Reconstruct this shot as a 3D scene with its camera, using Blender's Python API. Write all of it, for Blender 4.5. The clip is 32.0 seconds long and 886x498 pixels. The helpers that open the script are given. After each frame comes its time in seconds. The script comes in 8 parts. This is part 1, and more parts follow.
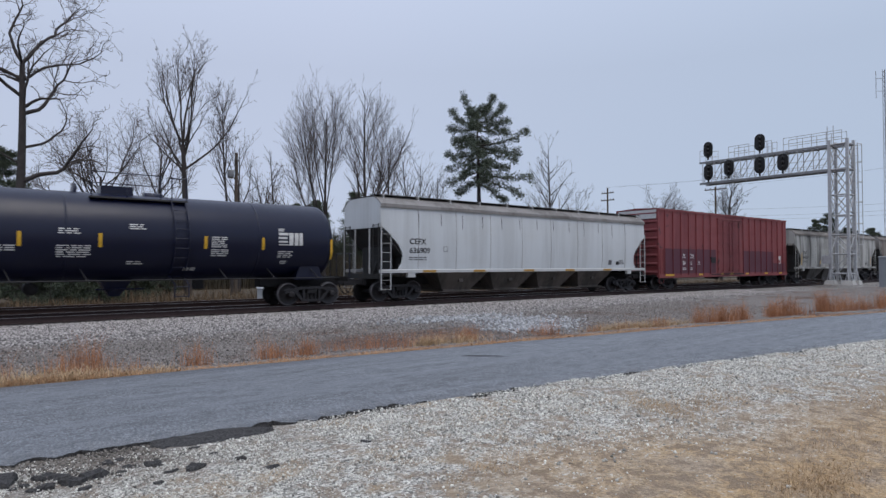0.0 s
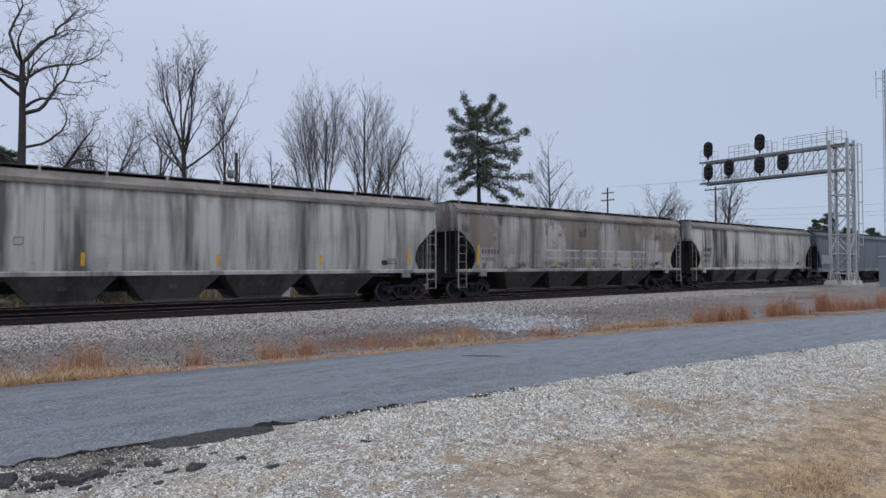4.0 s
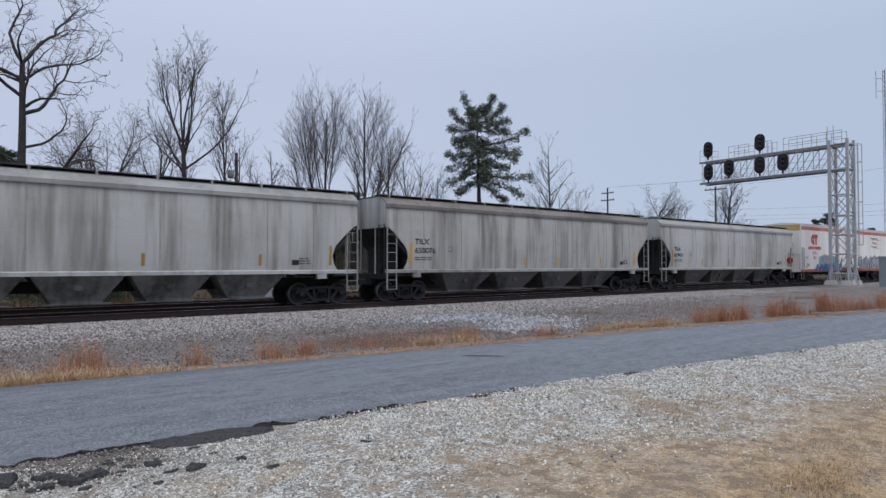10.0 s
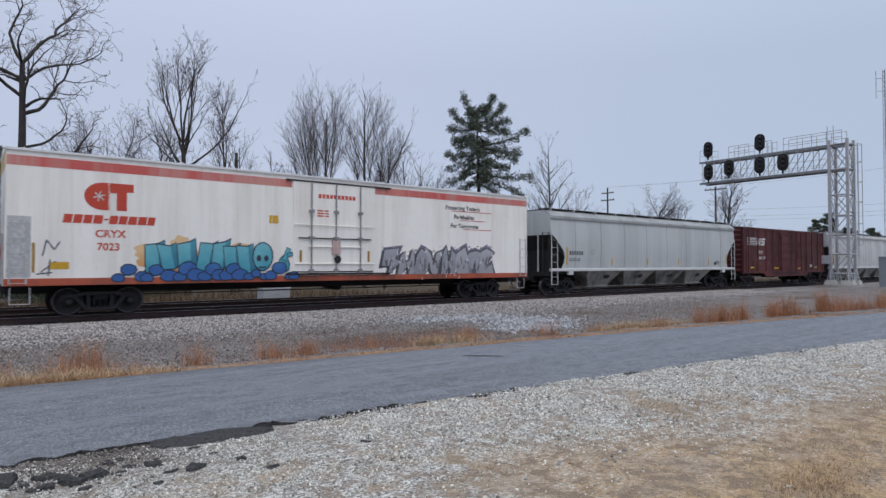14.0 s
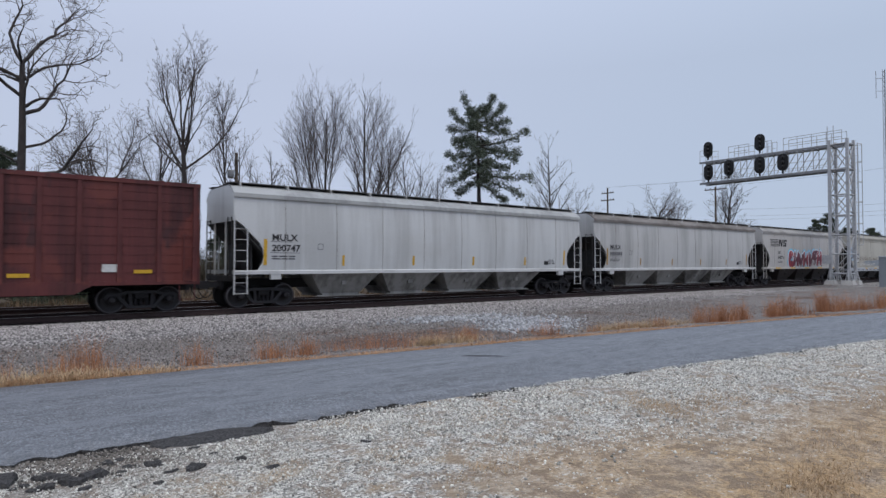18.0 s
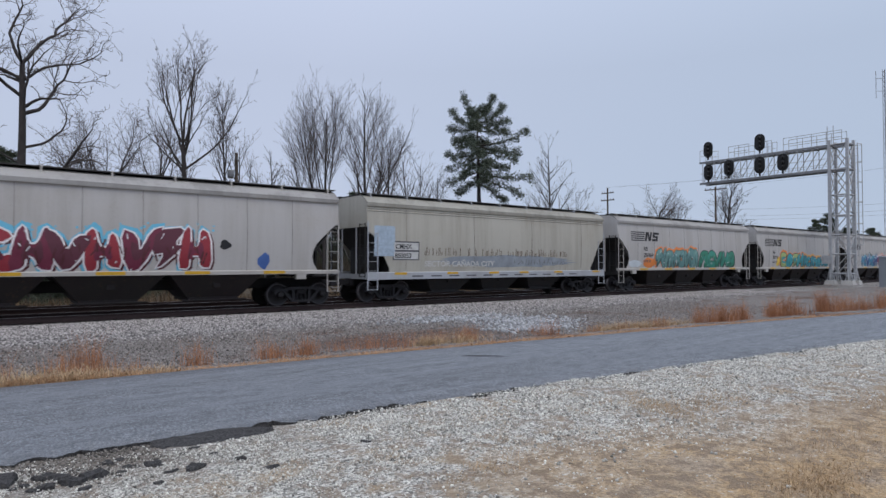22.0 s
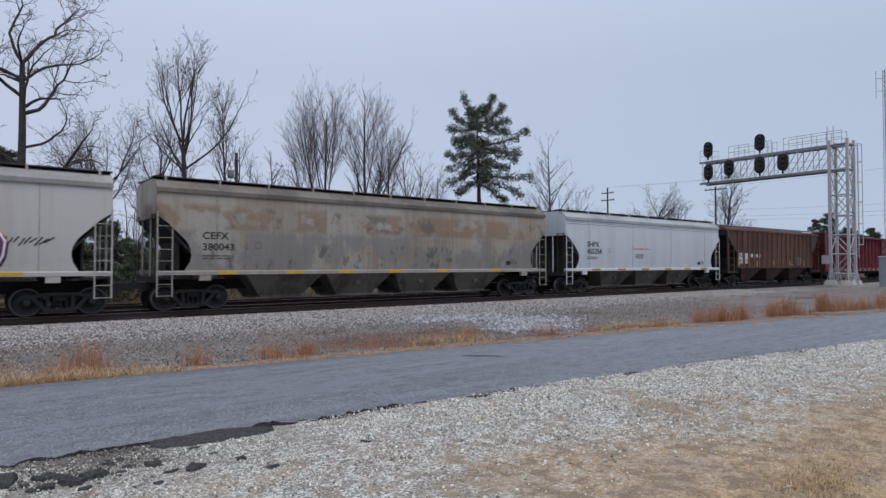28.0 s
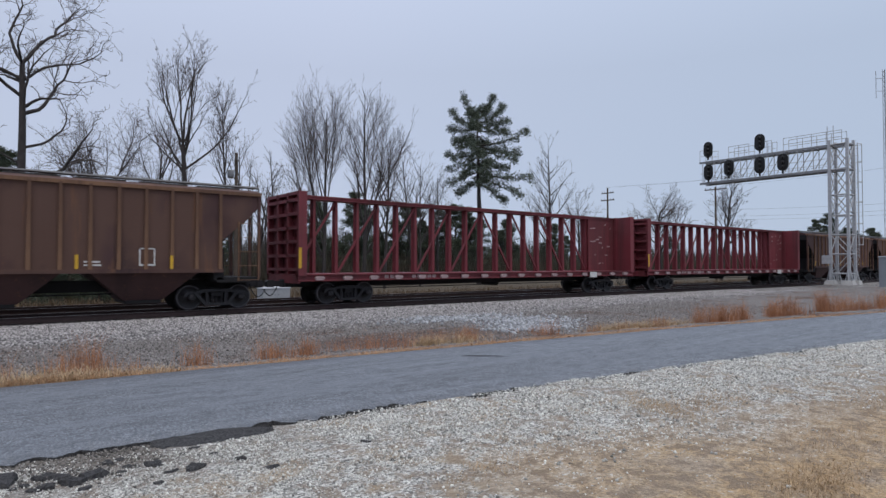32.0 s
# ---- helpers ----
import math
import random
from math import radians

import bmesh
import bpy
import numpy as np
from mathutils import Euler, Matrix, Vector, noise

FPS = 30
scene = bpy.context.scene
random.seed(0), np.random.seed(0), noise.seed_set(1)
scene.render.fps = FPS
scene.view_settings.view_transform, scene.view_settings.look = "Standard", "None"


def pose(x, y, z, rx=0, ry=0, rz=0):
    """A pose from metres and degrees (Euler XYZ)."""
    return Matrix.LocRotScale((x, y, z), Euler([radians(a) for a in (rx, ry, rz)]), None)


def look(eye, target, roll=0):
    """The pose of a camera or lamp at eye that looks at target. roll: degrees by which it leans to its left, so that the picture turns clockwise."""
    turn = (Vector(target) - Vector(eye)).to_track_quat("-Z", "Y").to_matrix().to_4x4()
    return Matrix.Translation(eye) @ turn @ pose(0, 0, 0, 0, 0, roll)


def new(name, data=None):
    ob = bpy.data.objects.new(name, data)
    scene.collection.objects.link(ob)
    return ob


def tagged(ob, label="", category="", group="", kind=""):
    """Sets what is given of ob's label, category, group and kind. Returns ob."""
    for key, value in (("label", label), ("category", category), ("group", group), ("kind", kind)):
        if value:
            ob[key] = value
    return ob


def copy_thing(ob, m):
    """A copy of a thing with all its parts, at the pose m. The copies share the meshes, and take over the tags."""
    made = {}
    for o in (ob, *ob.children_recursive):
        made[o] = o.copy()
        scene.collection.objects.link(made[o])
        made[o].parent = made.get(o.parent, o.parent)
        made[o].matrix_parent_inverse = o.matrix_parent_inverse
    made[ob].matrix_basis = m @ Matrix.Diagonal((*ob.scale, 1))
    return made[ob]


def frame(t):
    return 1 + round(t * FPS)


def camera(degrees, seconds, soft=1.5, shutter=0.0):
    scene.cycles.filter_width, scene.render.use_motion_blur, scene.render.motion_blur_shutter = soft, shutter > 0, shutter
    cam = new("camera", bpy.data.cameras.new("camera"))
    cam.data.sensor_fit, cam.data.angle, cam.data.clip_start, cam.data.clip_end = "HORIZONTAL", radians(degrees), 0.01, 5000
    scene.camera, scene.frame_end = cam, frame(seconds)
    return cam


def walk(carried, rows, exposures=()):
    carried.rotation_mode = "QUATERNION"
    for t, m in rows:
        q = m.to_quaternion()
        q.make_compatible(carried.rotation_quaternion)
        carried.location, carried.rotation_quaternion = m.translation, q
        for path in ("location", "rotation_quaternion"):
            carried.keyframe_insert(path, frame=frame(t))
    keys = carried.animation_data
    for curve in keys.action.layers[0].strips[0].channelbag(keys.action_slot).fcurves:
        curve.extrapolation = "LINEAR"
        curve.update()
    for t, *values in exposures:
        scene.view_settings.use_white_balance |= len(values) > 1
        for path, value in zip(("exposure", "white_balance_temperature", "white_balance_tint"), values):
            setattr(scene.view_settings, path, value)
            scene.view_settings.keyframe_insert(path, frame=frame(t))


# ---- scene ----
# World: X along the track, Y across it away from the camera, z = 0 at the top of the rails.
EYE_Z = 1.647
TURN = radians(38.039)
LIFT = 0.02526
cam = camera(71.954, 32.0, soft=1.45, shutter=0.12)
FORWARD = Vector((math.sin(TURN) * math.cos(LIFT), math.cos(TURN) * math.cos(LIFT), math.sin(LIFT)))
STAND = look((0, 0, EYE_Z), Vector((0, 0, EYE_Z)) + FORWARD)
walk(cam, [(0, STAND), (32.0, STAND)])

TRACK_Y = 23.678      # middle of the track in use
TRACK2_Y = 28.0       # middle of the second track


def travelled(t):
    """Metres that the train has gone at t seconds."""
    return 14.3504 * t - 0.021818 * t * t - 0.00011607 * t ** 3


# ---- light ----
world = bpy.data.worlds.new("sky")
scene.world = world
world.use_nodes = True
wn = world.node_tree
sky = wn.nodes.new("ShaderNodeTexSky")
sky.sky_type, sky.sun_disc = "NISHITA", False
sky.sun_elevation, sky.sun_rotation = radians(69), radians(197)
mixer = wn.nodes.new("ShaderNodeMix")
mixer.data_type = "RGBA"
mixer.inputs[0].default_value = 0.93
mixer.inputs[7].default_value = (5.35, 6.0, 7.65, 1)
wn.links.new(sky.outputs[0], mixer.inputs[6])
# an overcast sky is brighter overhead than near the horizon
way = wn.nodes.new("ShaderNodeTexCoord")
split = wn.nodes.new("ShaderNodeSeparateXYZ")
lift = wn.nodes.new("ShaderNodeMapRange")
for i, v in ((1, 0.3), (2, 1.0), (3, 1.0), (4, 1.7)):
    lift.inputs[i].default_value = v
scale = wn.nodes.new("ShaderNodeVectorMath")
scale.operation = "SCALE"
wn.links.new(way.outputs["Generated"], split.inputs[0])
wn.links.new(split.outputs[2], lift.inputs[0])
# the cloud is paler towards the hidden sun and greyer away from it
away = wn.nodes.new("ShaderNodeVectorMath")
away.operation = "DOT_PRODUCT"
away.inputs[1].default_value = (0.95, -0.1, -0.25)
fade = wn.nodes.new("ShaderNodeMapRange")
for i, v in ((1, 0.25), (2, 0.85), (3, 0.0), (4, 1.0)):
    fade.inputs[i].default_value = v
grey = wn.nodes.new("ShaderNodeMix")
grey.data_type, grey.blend_type = "RGBA", "MULTIPLY"
grey.inputs[7].default_value = (0.875, 0.925, 0.93, 1)
wn.links.new(way.outputs["Generated"], away.inputs[0])
wn.links.new(away.outputs["Value"], fade.inputs[0])
wn.links.new(fade.outputs[0], grey.inputs[0])
wn.links.new(mixer.outputs[2], grey.inputs[6])
wn.links.new(grey.outputs[2], scale.inputs[0])
wn.links.new(lift.outputs[0], scale.inputs["Scale"])
wn.links.new(scale.outputs[0], wn.nodes["Background"].inputs[0])
wn.nodes["Background"].inputs[1].default_value = 0.1

sun = new("sun", bpy.data.lights.new("sun", "SUN"))
sun.data.energy, sun.data.angle, sun.data.color = 1.4, radians(40), (1.0, 0.93, 0.84)
sun.matrix_world = look((-4, -13, 36), (0, 0, 0))
scene.view_settings.exposure = 0.0


# ---- helpers for meshes ----
def part(name, bm, material, parent=None, label="", at=None):
    """Links a bmesh as one mesh object, under a thing or a part of it."""
    me = bpy.data.meshes.new(name)
    bm.to_mesh(me)
    bm.free()
    return hang(name, me, material, parent, label, at)


def hang(name, me, material, parent=None, label="", at=None):
    """Links mesh data that may be shared."""
    if material is not None and not me.materials:
        me.materials.append(material)
    ob = new(name, me)
    ob.parent = parent
    if at is not None:
        ob.matrix_basis = at
    if label:
        ob["label"] = label
    return ob


SHARED = {}


def shared(name, key, maker, material, parent, at, label=""):
    """A part that shares its mesh with all parts of the same key."""
    if key not in SHARED:
        bm = bmesh.new()
        maker(bm)
        me = bpy.data.meshes.new(name)
        bm.to_mesh(me)
        bm.free()
        SHARED[key] = me
    return hang(name, SHARED[key], material, parent, label, at)


def box(bm, x0, x1, y0, y1, z0, z1):
    v = [bm.verts.new((x, y, z)) for x in (x0, x1) for y in (y0, y1) for z in (z0, z1)]
    for f in ((0, 1, 3, 2), (4, 6, 7, 5), (0, 4, 5, 1), (2, 3, 7, 6), (0, 2, 6, 4), (1, 5, 7, 3)):
        bm.faces.new([v[i] for i in f])
    return v


def frustum(bm, z0, z1, low, high):
    """A block between two rectangles (x0, x1, y0, y1)."""
    v = [bm.verts.new((x, y, z)) for z, r in ((z0, low), (z1, high)) for x, y in ((r[0], r[2]), (r[1], r[2]), (r[1], r[3]), (r[0], r[3]))]
    bm.faces.new(v[3::-1])
    bm.faces.new(v[4:])
    for i in range(4):
        j = (i + 1) % 4
        bm.faces.new((v[i], v[j], v[4 + j], v[4 + i]))


def prism(bm, outline, y0, y1):
    """An outline in x and z, drawn out along y."""
    a = [bm.verts.new((x, y0, z)) for x, z in outline]
    b = [bm.verts.new((x, y1, z)) for x, z in outline]
    bm.faces.new(a)
    bm.faces.new(b[::-1])
    for i in range(len(a)):
        j = (i + 1) % len(a)
        bm.faces.new((a[j], a[i], b[i], b[j]))


def slab(bm, outline, x0, x1):
    """An outline in y and z, drawn out along x."""
    a = [bm.verts.new((x0, y, z)) for y, z in outline]
    b = [bm.verts.new((x1, y, z)) for y, z in outline]
    bm.faces.new(a)
    bm.faces.new(b[::-1])
    for i in range(len(a)):
        j = (i + 1) % len(a)
        bm.faces.new((a[j], a[i], b[i], b[j]))


def rod(bm, a, b, r, n=6, r2=None):
    a, b = Vector(a), Vector(b)
    q = (b - a).to_track_quat("Z", "Y")
    rings = []
    for p, rr in ((a, r), (b, r if r2 is None else r2)):
        rings.append([bm.verts.new(p + q @ Vector((rr * math.cos(2 * math.pi * i / n), rr * math.sin(2 * math.pi * i / n), 0))) for i in range(n)])
    for i in range(n):
        j = (i + 1) % n
        bm.faces.new((rings[0][i], rings[0][j], rings[1][j], rings[1][i]))
    bm.faces.new(rings[0][::-1])
    bm.faces.new(rings[1])


def pipe(bm, points, r, n=6):
    """One bent tube through the points."""
    pts = [Vector(p) for p in points]
    rings = []
    for i, p in enumerate(pts):
        d = (pts[min(i + 1, len(pts) - 1)] - pts[max(i - 1, 0)])
        q = d.to_track_quat("Z", "Y")
        rings.append([bm.verts.new(p + q @ Vector((r * math.cos(2 * math.pi * j / n), r * math.sin(2 * math.pi * j / n), 0))) for j in range(n)])
    for a, b in zip(rings, rings[1:]):
        k = min(range(n), key=lambda o: sum((a[j].co - b[(j + o) % n].co).length for j in range(n)))
        for j in range(n):
            bm.faces.new((a[j], a[(j + 1) % n], b[(j + 1 + k) % n], b[(j + k) % n]))
    bm.faces.new(rings[0][::-1])
    bm.faces.new(rings[-1])


def shell(bm, rows, thick, along=1, smooth=True):
    """A closed sheet from a grid of points, its back moved by thick along an axis."""
    grids = []
    for k in (0, 1):
        grids.append([[bm.verts.new([c + (thick * k if i == along else 0) for i, c in enumerate(p)]) for p in row] for row in rows])
    g, h = grids
    nr, nc = len(rows), len(rows[0])
    for r in range(nr - 1):
        for c in range(nc - 1):
            f = bm.faces.new((g[r][c], g[r][c + 1], g[r + 1][c + 1], g[r + 1][c]))
            f.smooth = smooth
            f = bm.faces.new((h[r][c], h[r + 1][c], h[r + 1][c + 1], h[r][c + 1]))
            f.smooth = smooth
    edge = [(0, c) for c in range(nc)] + [(r, nc - 1) for r in range(1, nr)] + [(nr - 1, c) for c in range(nc - 2, -1, -1)] + [(r, 0) for r in range(nr - 2, 0, -1)]
    for (a, b), (c, d) in zip(edge, edge[1:] + edge[:1]):
        bm.faces.new([bm.verts.new(v.co) for v in (g[a][b], h[a][b], h[c][d], g[c][d])])


def turned(bm, profile, n=24, a=Vector((0, 0, 0)), axis="y"):
    """A body of revolution: profile of (along, radius) round the axis y or x."""
    rings = []
    for s, r in profile:
        ring = []
        for i in range(n):
            u, w = r * math.cos(2 * math.pi * i / n), r * math.sin(2 * math.pi * i / n)
            ring.append(bm.verts.new(a + (Vector((u, s, w)) if axis == "y" else Vector((s, u, w)))))
        rings.append(ring)
    for p, q in zip(rings, rings[1:]):
        for i in range(n):
            j = (i + 1) % n
            f = bm.faces.new((p[i], p[j], q[j], q[i]))
            f.smooth = True
    bm.faces.new(rings[0][::-1])
    bm.faces.new(rings[-1])


# ---- materials ----
class Nodes:
    def __init__(self, name):
        self.m = bpy.data.materials.new(name)
        self.m.use_nodes = True
        self.t = self.m.node_tree
        self.out = self.t.nodes["Principled BSDF"]
        self.co = None

    def put(self, kind, **inputs):
        n = self.t.nodes.new(kind)
        for k, v in inputs.items():
            s = n.inputs[int(k[1:])] if k[0] == "i" and k[1:].isdigit() else n.inputs[k]
            if isinstance(v, bpy.types.NodeSocket):
                self.t.links.new(v, s)
            else:
                s.default_value = v
        return n

    def place(self, scale=(1, 1, 1), shift=(0, 0, 0), world=False):
        if world:
            src = self.put("ShaderNodeNewGeometry").outputs["Position"]
        else:
            src = self.put("ShaderNodeTexCoord").outputs["Object"]
        return self.put("ShaderNodeMapping", Vector=src, Scale=scale, Location=shift).outputs[0]

    def noise(self, at, scale=1.0, detail=4.0, rough=0.55, twist=0.0):
        return self.put("ShaderNodeTexNoise", Vector=at, Scale=scale, Detail=detail, Roughness=rough, Distortion=twist).outputs[0]

    def ramp(self, value, lo, hi, a=0.0, b=1.0):
        n = self.put("ShaderNodeMapRange", Value=value)
        for i, v in ((1, lo), (2, hi), (3, a), (4, b)):
            n.inputs[i].default_value = v
        return n.outputs[0]

    def mix(self, k, a, b):
        n = self.t.nodes.new("ShaderNodeMix")
        n.data_type = "RGBA"
        for s, v in ((n.inputs[0], k), (n.inputs[6], a), (n.inputs[7], b)):
            if isinstance(v, bpy.types.NodeSocket):
                self.t.links.new(v, s)
            else:
                s.default_value = v if isinstance(v, float) else (*v[:3], 1)
        return n.outputs[2]

    def math(self, op, a, b=0.0):
        n = self.t.nodes.new("ShaderNodeMath")
        n.operation = op
        for s, v in ((n.inputs[0], a), (n.inputs[1], b)):
            if isinstance(v, bpy.types.NodeSocket):
                self.t.links.new(v, s)
            else:
                s.default_value = v
        return n.outputs[0]

    def done(self, colour, rough=0.6, bump=None, depth=0.01, metal=0.0, strength=0.5):
        for k, v in (("Base Color", colour), ("Roughness", rough), ("Metallic", metal)):
            s = self.out.inputs[k]
            if isinstance(v, bpy.types.NodeSocket):
                self.t.links.new(v, s)
            else:
                s.default_value = v if not isinstance(v, tuple) else (*v[:3], 1)
        if bump is not None:
            b = self.put("ShaderNodeBump", Height=bump, Distance=depth, Strength=strength)
            self.t.links.new(b.outputs[0], self.out.inputs["Normal"])
        return self.m


def paint(name, base, dirt=(0.06, 0.055, 0.05), streak=0.4, blotch=0.3, rust=0.1, seed=0, rough=0.55, wide=1.0, bands=()):
    """Old painted steel: vertical streaks of grime, broad stains, specks of rust."""
    k = Nodes(name)
    s = (seed * 7.31, seed * 3.7, seed * 1.9)
    low = k.noise(k.place((0.9 / wide, 0.9, 0.10), s), 1.0, 3.0)
    fine = k.noise(k.place((5.0, 5.0, 0.22), s), 1.0, 5.0, 0.65)
    spots = k.noise(k.place((0.35, 0.35, 0.8), s), 1.0, 5.0, 0.6)
    grain = k.noise(k.place((14, 14, 14), s), 1.0, 3.0)
    a = k.ramp(k.math("MULTIPLY", low, k.math("ADD", fine, 0.5)), 0.42, 0.66, 0.0, streak)
    b = k.ramp(spots, 0.5, 0.75, 0.0, blotch)
    c = k.ramp(k.math("MULTIPLY", grain, k.math("ADD", fine, 0.3)), 0.48, 0.62, 0.0, rust)
    col = k.mix(k.ramp(grain, 0.3, 0.7, 0.0, 0.12), base, [x * 0.82 for x in base])
    col = k.mix(b, col, [x * 0.45 + d * 0.55 for x, d in zip(base, (dirt[0] * 1.4, dirt[1] * 1.3, dirt[2] * 1.1))])
    col = k.mix(a, col, dirt)
    col = k.mix(c, col, (0.16, 0.07, 0.035))
    for i, (z0, z1, tint, grain_x, grain_z, bar) in enumerate(bands):
        z = k.put("ShaderNodeSeparateXYZ", Vector=k.place()).outputs[2]
        zone = k.math("MULTIPLY", k.ramp(z, z0 - 0.1, z0 + 0.05), k.ramp(z, z1 - 0.1, z1 + 0.1, 1.0, 0.0))
        spot = k.ramp(k.noise(k.place((grain_x, 1.0, grain_z), (s[0] + 3 * i, 0, s[2])), 1.0, 4.0, 0.6), bar, bar + 0.07, 0.0, 0.8)
        col = k.mix(k.math("MULTIPLY", zone, spot), col, tint)
    r = k.ramp(k.math("ADD", a, b), 0.0, 1.0, rough, 0.85)
    wave = k.noise(k.place((0.8, 0.8, 0.8), s), 1.0, 2.0)
    return k.done(col, r, k.math("ADD", k.math("MULTIPLY", wave, 1.0), k.math("MULTIPLY", grain, 0.12)), 0.02, strength=0.4)


def plain(name, base, rough=0.6, metal=0.0, vary=0.25, scale=9.0, depth=0.004):
    k = Nodes(name)
    n = k.noise(k.place((scale, scale, scale)), 1.0, 4.0, 0.6)
    big = k.noise(k.place((0.9, 0.9, 0.9)), 1.0, 3.0)
    col = k.mix(k.ramp(n, 0.35, 0.7), base, [x * (1 - vary) for x in base])
    col = k.mix(k.ramp(big, 0.45, 0.7, 0.0, vary), col, [x * 0.6 for x in base])
    return k.done(col, rough, n, depth, metal)


steel_dark = plain("grimy_cast_steel", (0.016, 0.015, 0.018), 0.7, 0.0, 0.4)
steel_wheel = plain("worn_wheel_steel", (0.014, 0.012, 0.014), 0.55, 0.1, 0.4)
steel_tread = plain("polished_wheel_tread", (0.1, 0.095, 0.1), 0.4, 0.6, 0.2)
grime = plain("underframe_grime", (0.009, 0.008, 0.009), 0.85, 0.0, 0.4)
walkway = plain("galvanised_grating", (0.05, 0.048, 0.046), 0.75, 0.1, 0.4)
reflector = plain("yellow_reflective_tape", (0.62, 0.36, 0.02), 0.4, 0.0, 0.2)
reflector_old = plain("faded_yellow_tape", (0.42, 0.24, 0.05), 0.6, 0.0, 0.35)
ink = plain("black_lettering", (0.014, 0.014, 0.017), 0.6, 0.0, 0.3)
ink_grey = plain("faded_grey_lettering", (0.11, 0.11, 0.12), 0.7, 0.0, 0.3)
ink_white = plain("white_lettering", (0.62, 0.62, 0.6), 0.6, 0.0, 0.25)
ink_red = plain("red_lettering", (0.55, 0.06, 0.03), 0.55, 0.0, 0.15)
white_part = plain("white_painted_steel", (0.55, 0.56, 0.56), 0.5, 0.0, 0.35)
seam_mat = plain("dirty_weld_seam", (0.27, 0.255, 0.235), 0.75, 0.0, 0.5, 1.5)
roof_dark = plain("dark_roof_paint", (0.06, 0.059, 0.06), 0.85, 0.0, 0.5, 3.0)
cream = plain("yellowed_cream_paint", (0.6, 0.42, 0.12), 0.6, 0.0, 0.3)


# ---- writing and marks on the sides of cars ----
def glyphs(body, height):
    """Flat letters as a mesh: x to the right, y up, from the lower left corner."""
    cu = bpy.data.curves.new("letters", "FONT")
    cu.body, cu.size, cu.resolution_u, cu.offset = body, height / 0.72, 3, height * 0.034
    ob = bpy.data.objects.new("letters", cu)
    scene.collection.objects.link(ob)
    me = bpy.data.meshes.new_from_object(ob)
    bpy.data.objects.remove(ob)
    bpy.data.curves.remove(cu)
    me.materials.clear()
    return me


def lettering(car, body, x, z, height, side, material, out=0.006, wide=1.0, slant=0.0):
    """Letters laid on the near side of a car, whose half width at a height is side(z)."""
    me = glyphs(body, height)
    for v in me.vertices:
        u, w = v.co.x * wide + v.co.y * slant, v.co.y
        v.co = (x + u, -side(z + w) - out, z + w)
    if height < 0.2:
        return hang("lettering", me, material, car)
    root = list(range(len(me.vertices)))

    def top(i):
        while root[i] != i:
            i = root[i]
        return i
    for e in me.edges:
        root[top(e.vertices[0])] = top(e.vertices[1])
    glyph_faces = {}
    for p in me.polygons:
        glyph_faces.setdefault(top(p.vertices[0]), []).append(p)
    for polys in glyph_faces.values():
        own = sorted({i for p in polys for i in p.vertices})
        place = {i: k for k, i in enumerate(own)}
        letter = bpy.data.meshes.new("letter")
        letter.from_pydata([tuple(me.vertices[i].co) for i in own], [], [[place[i] for i in p.vertices] for p in polys])
        hang("letter", letter, material, car)
    bpy.data.meshes.remove(me)


def patch(bm, outline, side, out):
    """A flat mark on the near side from an outline in x and z."""
    bm.faces.new([bm.verts.new((x, out, z)) for x, z in outline])


def drape(bm, side):
    """Cuts flat marks at even heights and lays them on the side."""
    zs = [v.co.z for v in bm.verts]
    z = math.floor(min(zs) / 0.2) * 0.2 + 0.2
    while z < max(zs):
        bmesh.ops.bisect_plane(bm, geom=bm.verts[:] + bm.edges[:] + bm.faces[:], plane_co=(0, 0, z), plane_no=(0, 0, 1))
        z += 0.2
    for v in bm.verts:
        v.co.y = -side(v.co.z) - v.co.y


def mark(car, name, material, outlines, side, out=0.006, label=""):
    bm = bmesh.new()
    for o in outlines:
        patch(bm, o, side, out)
    drape(bm, side)
    return part(name, bm, material, car, label)


def rect(x0, x1, z0, z1):
    n = max(1, int((z1 - z0) / 0.25))
    zs = [z0 + (z1 - z0) * i / n for i in range(n + 1)]
    return [(x0, z) for z in zs] + [(x1, z) for z in reversed(zs)]


def fine_print(car, x, z, wide, rows, side, material, seed=1, h=0.055):
    """Rows of small words too small to read, as bars."""
    rng = random.Random(seed)
    lines = []
    for r in range(rows):
        u = x
        while u < x + wide - 0.1:
            w = rng.uniform(0.12, 0.35)
            lines.append(rect(u, min(u + w, x + wide), z - r * h * 1.9, z - r * h * 1.9 + h))
            u += w + 0.05
    return mark(car, "small_print", material, lines, side)


def tape(car, xs, z0, z1, side, w=0.09, material=None, out=0.008):
    for x in xs:
        mark(car, "reflective_strip", material or reflector, [rect(x - w / 2, x + w / 2, z0, z1)], side, out)


# ---- trucks under the cars ----
WHEEL_R = 0.457
WHEELSETS = []


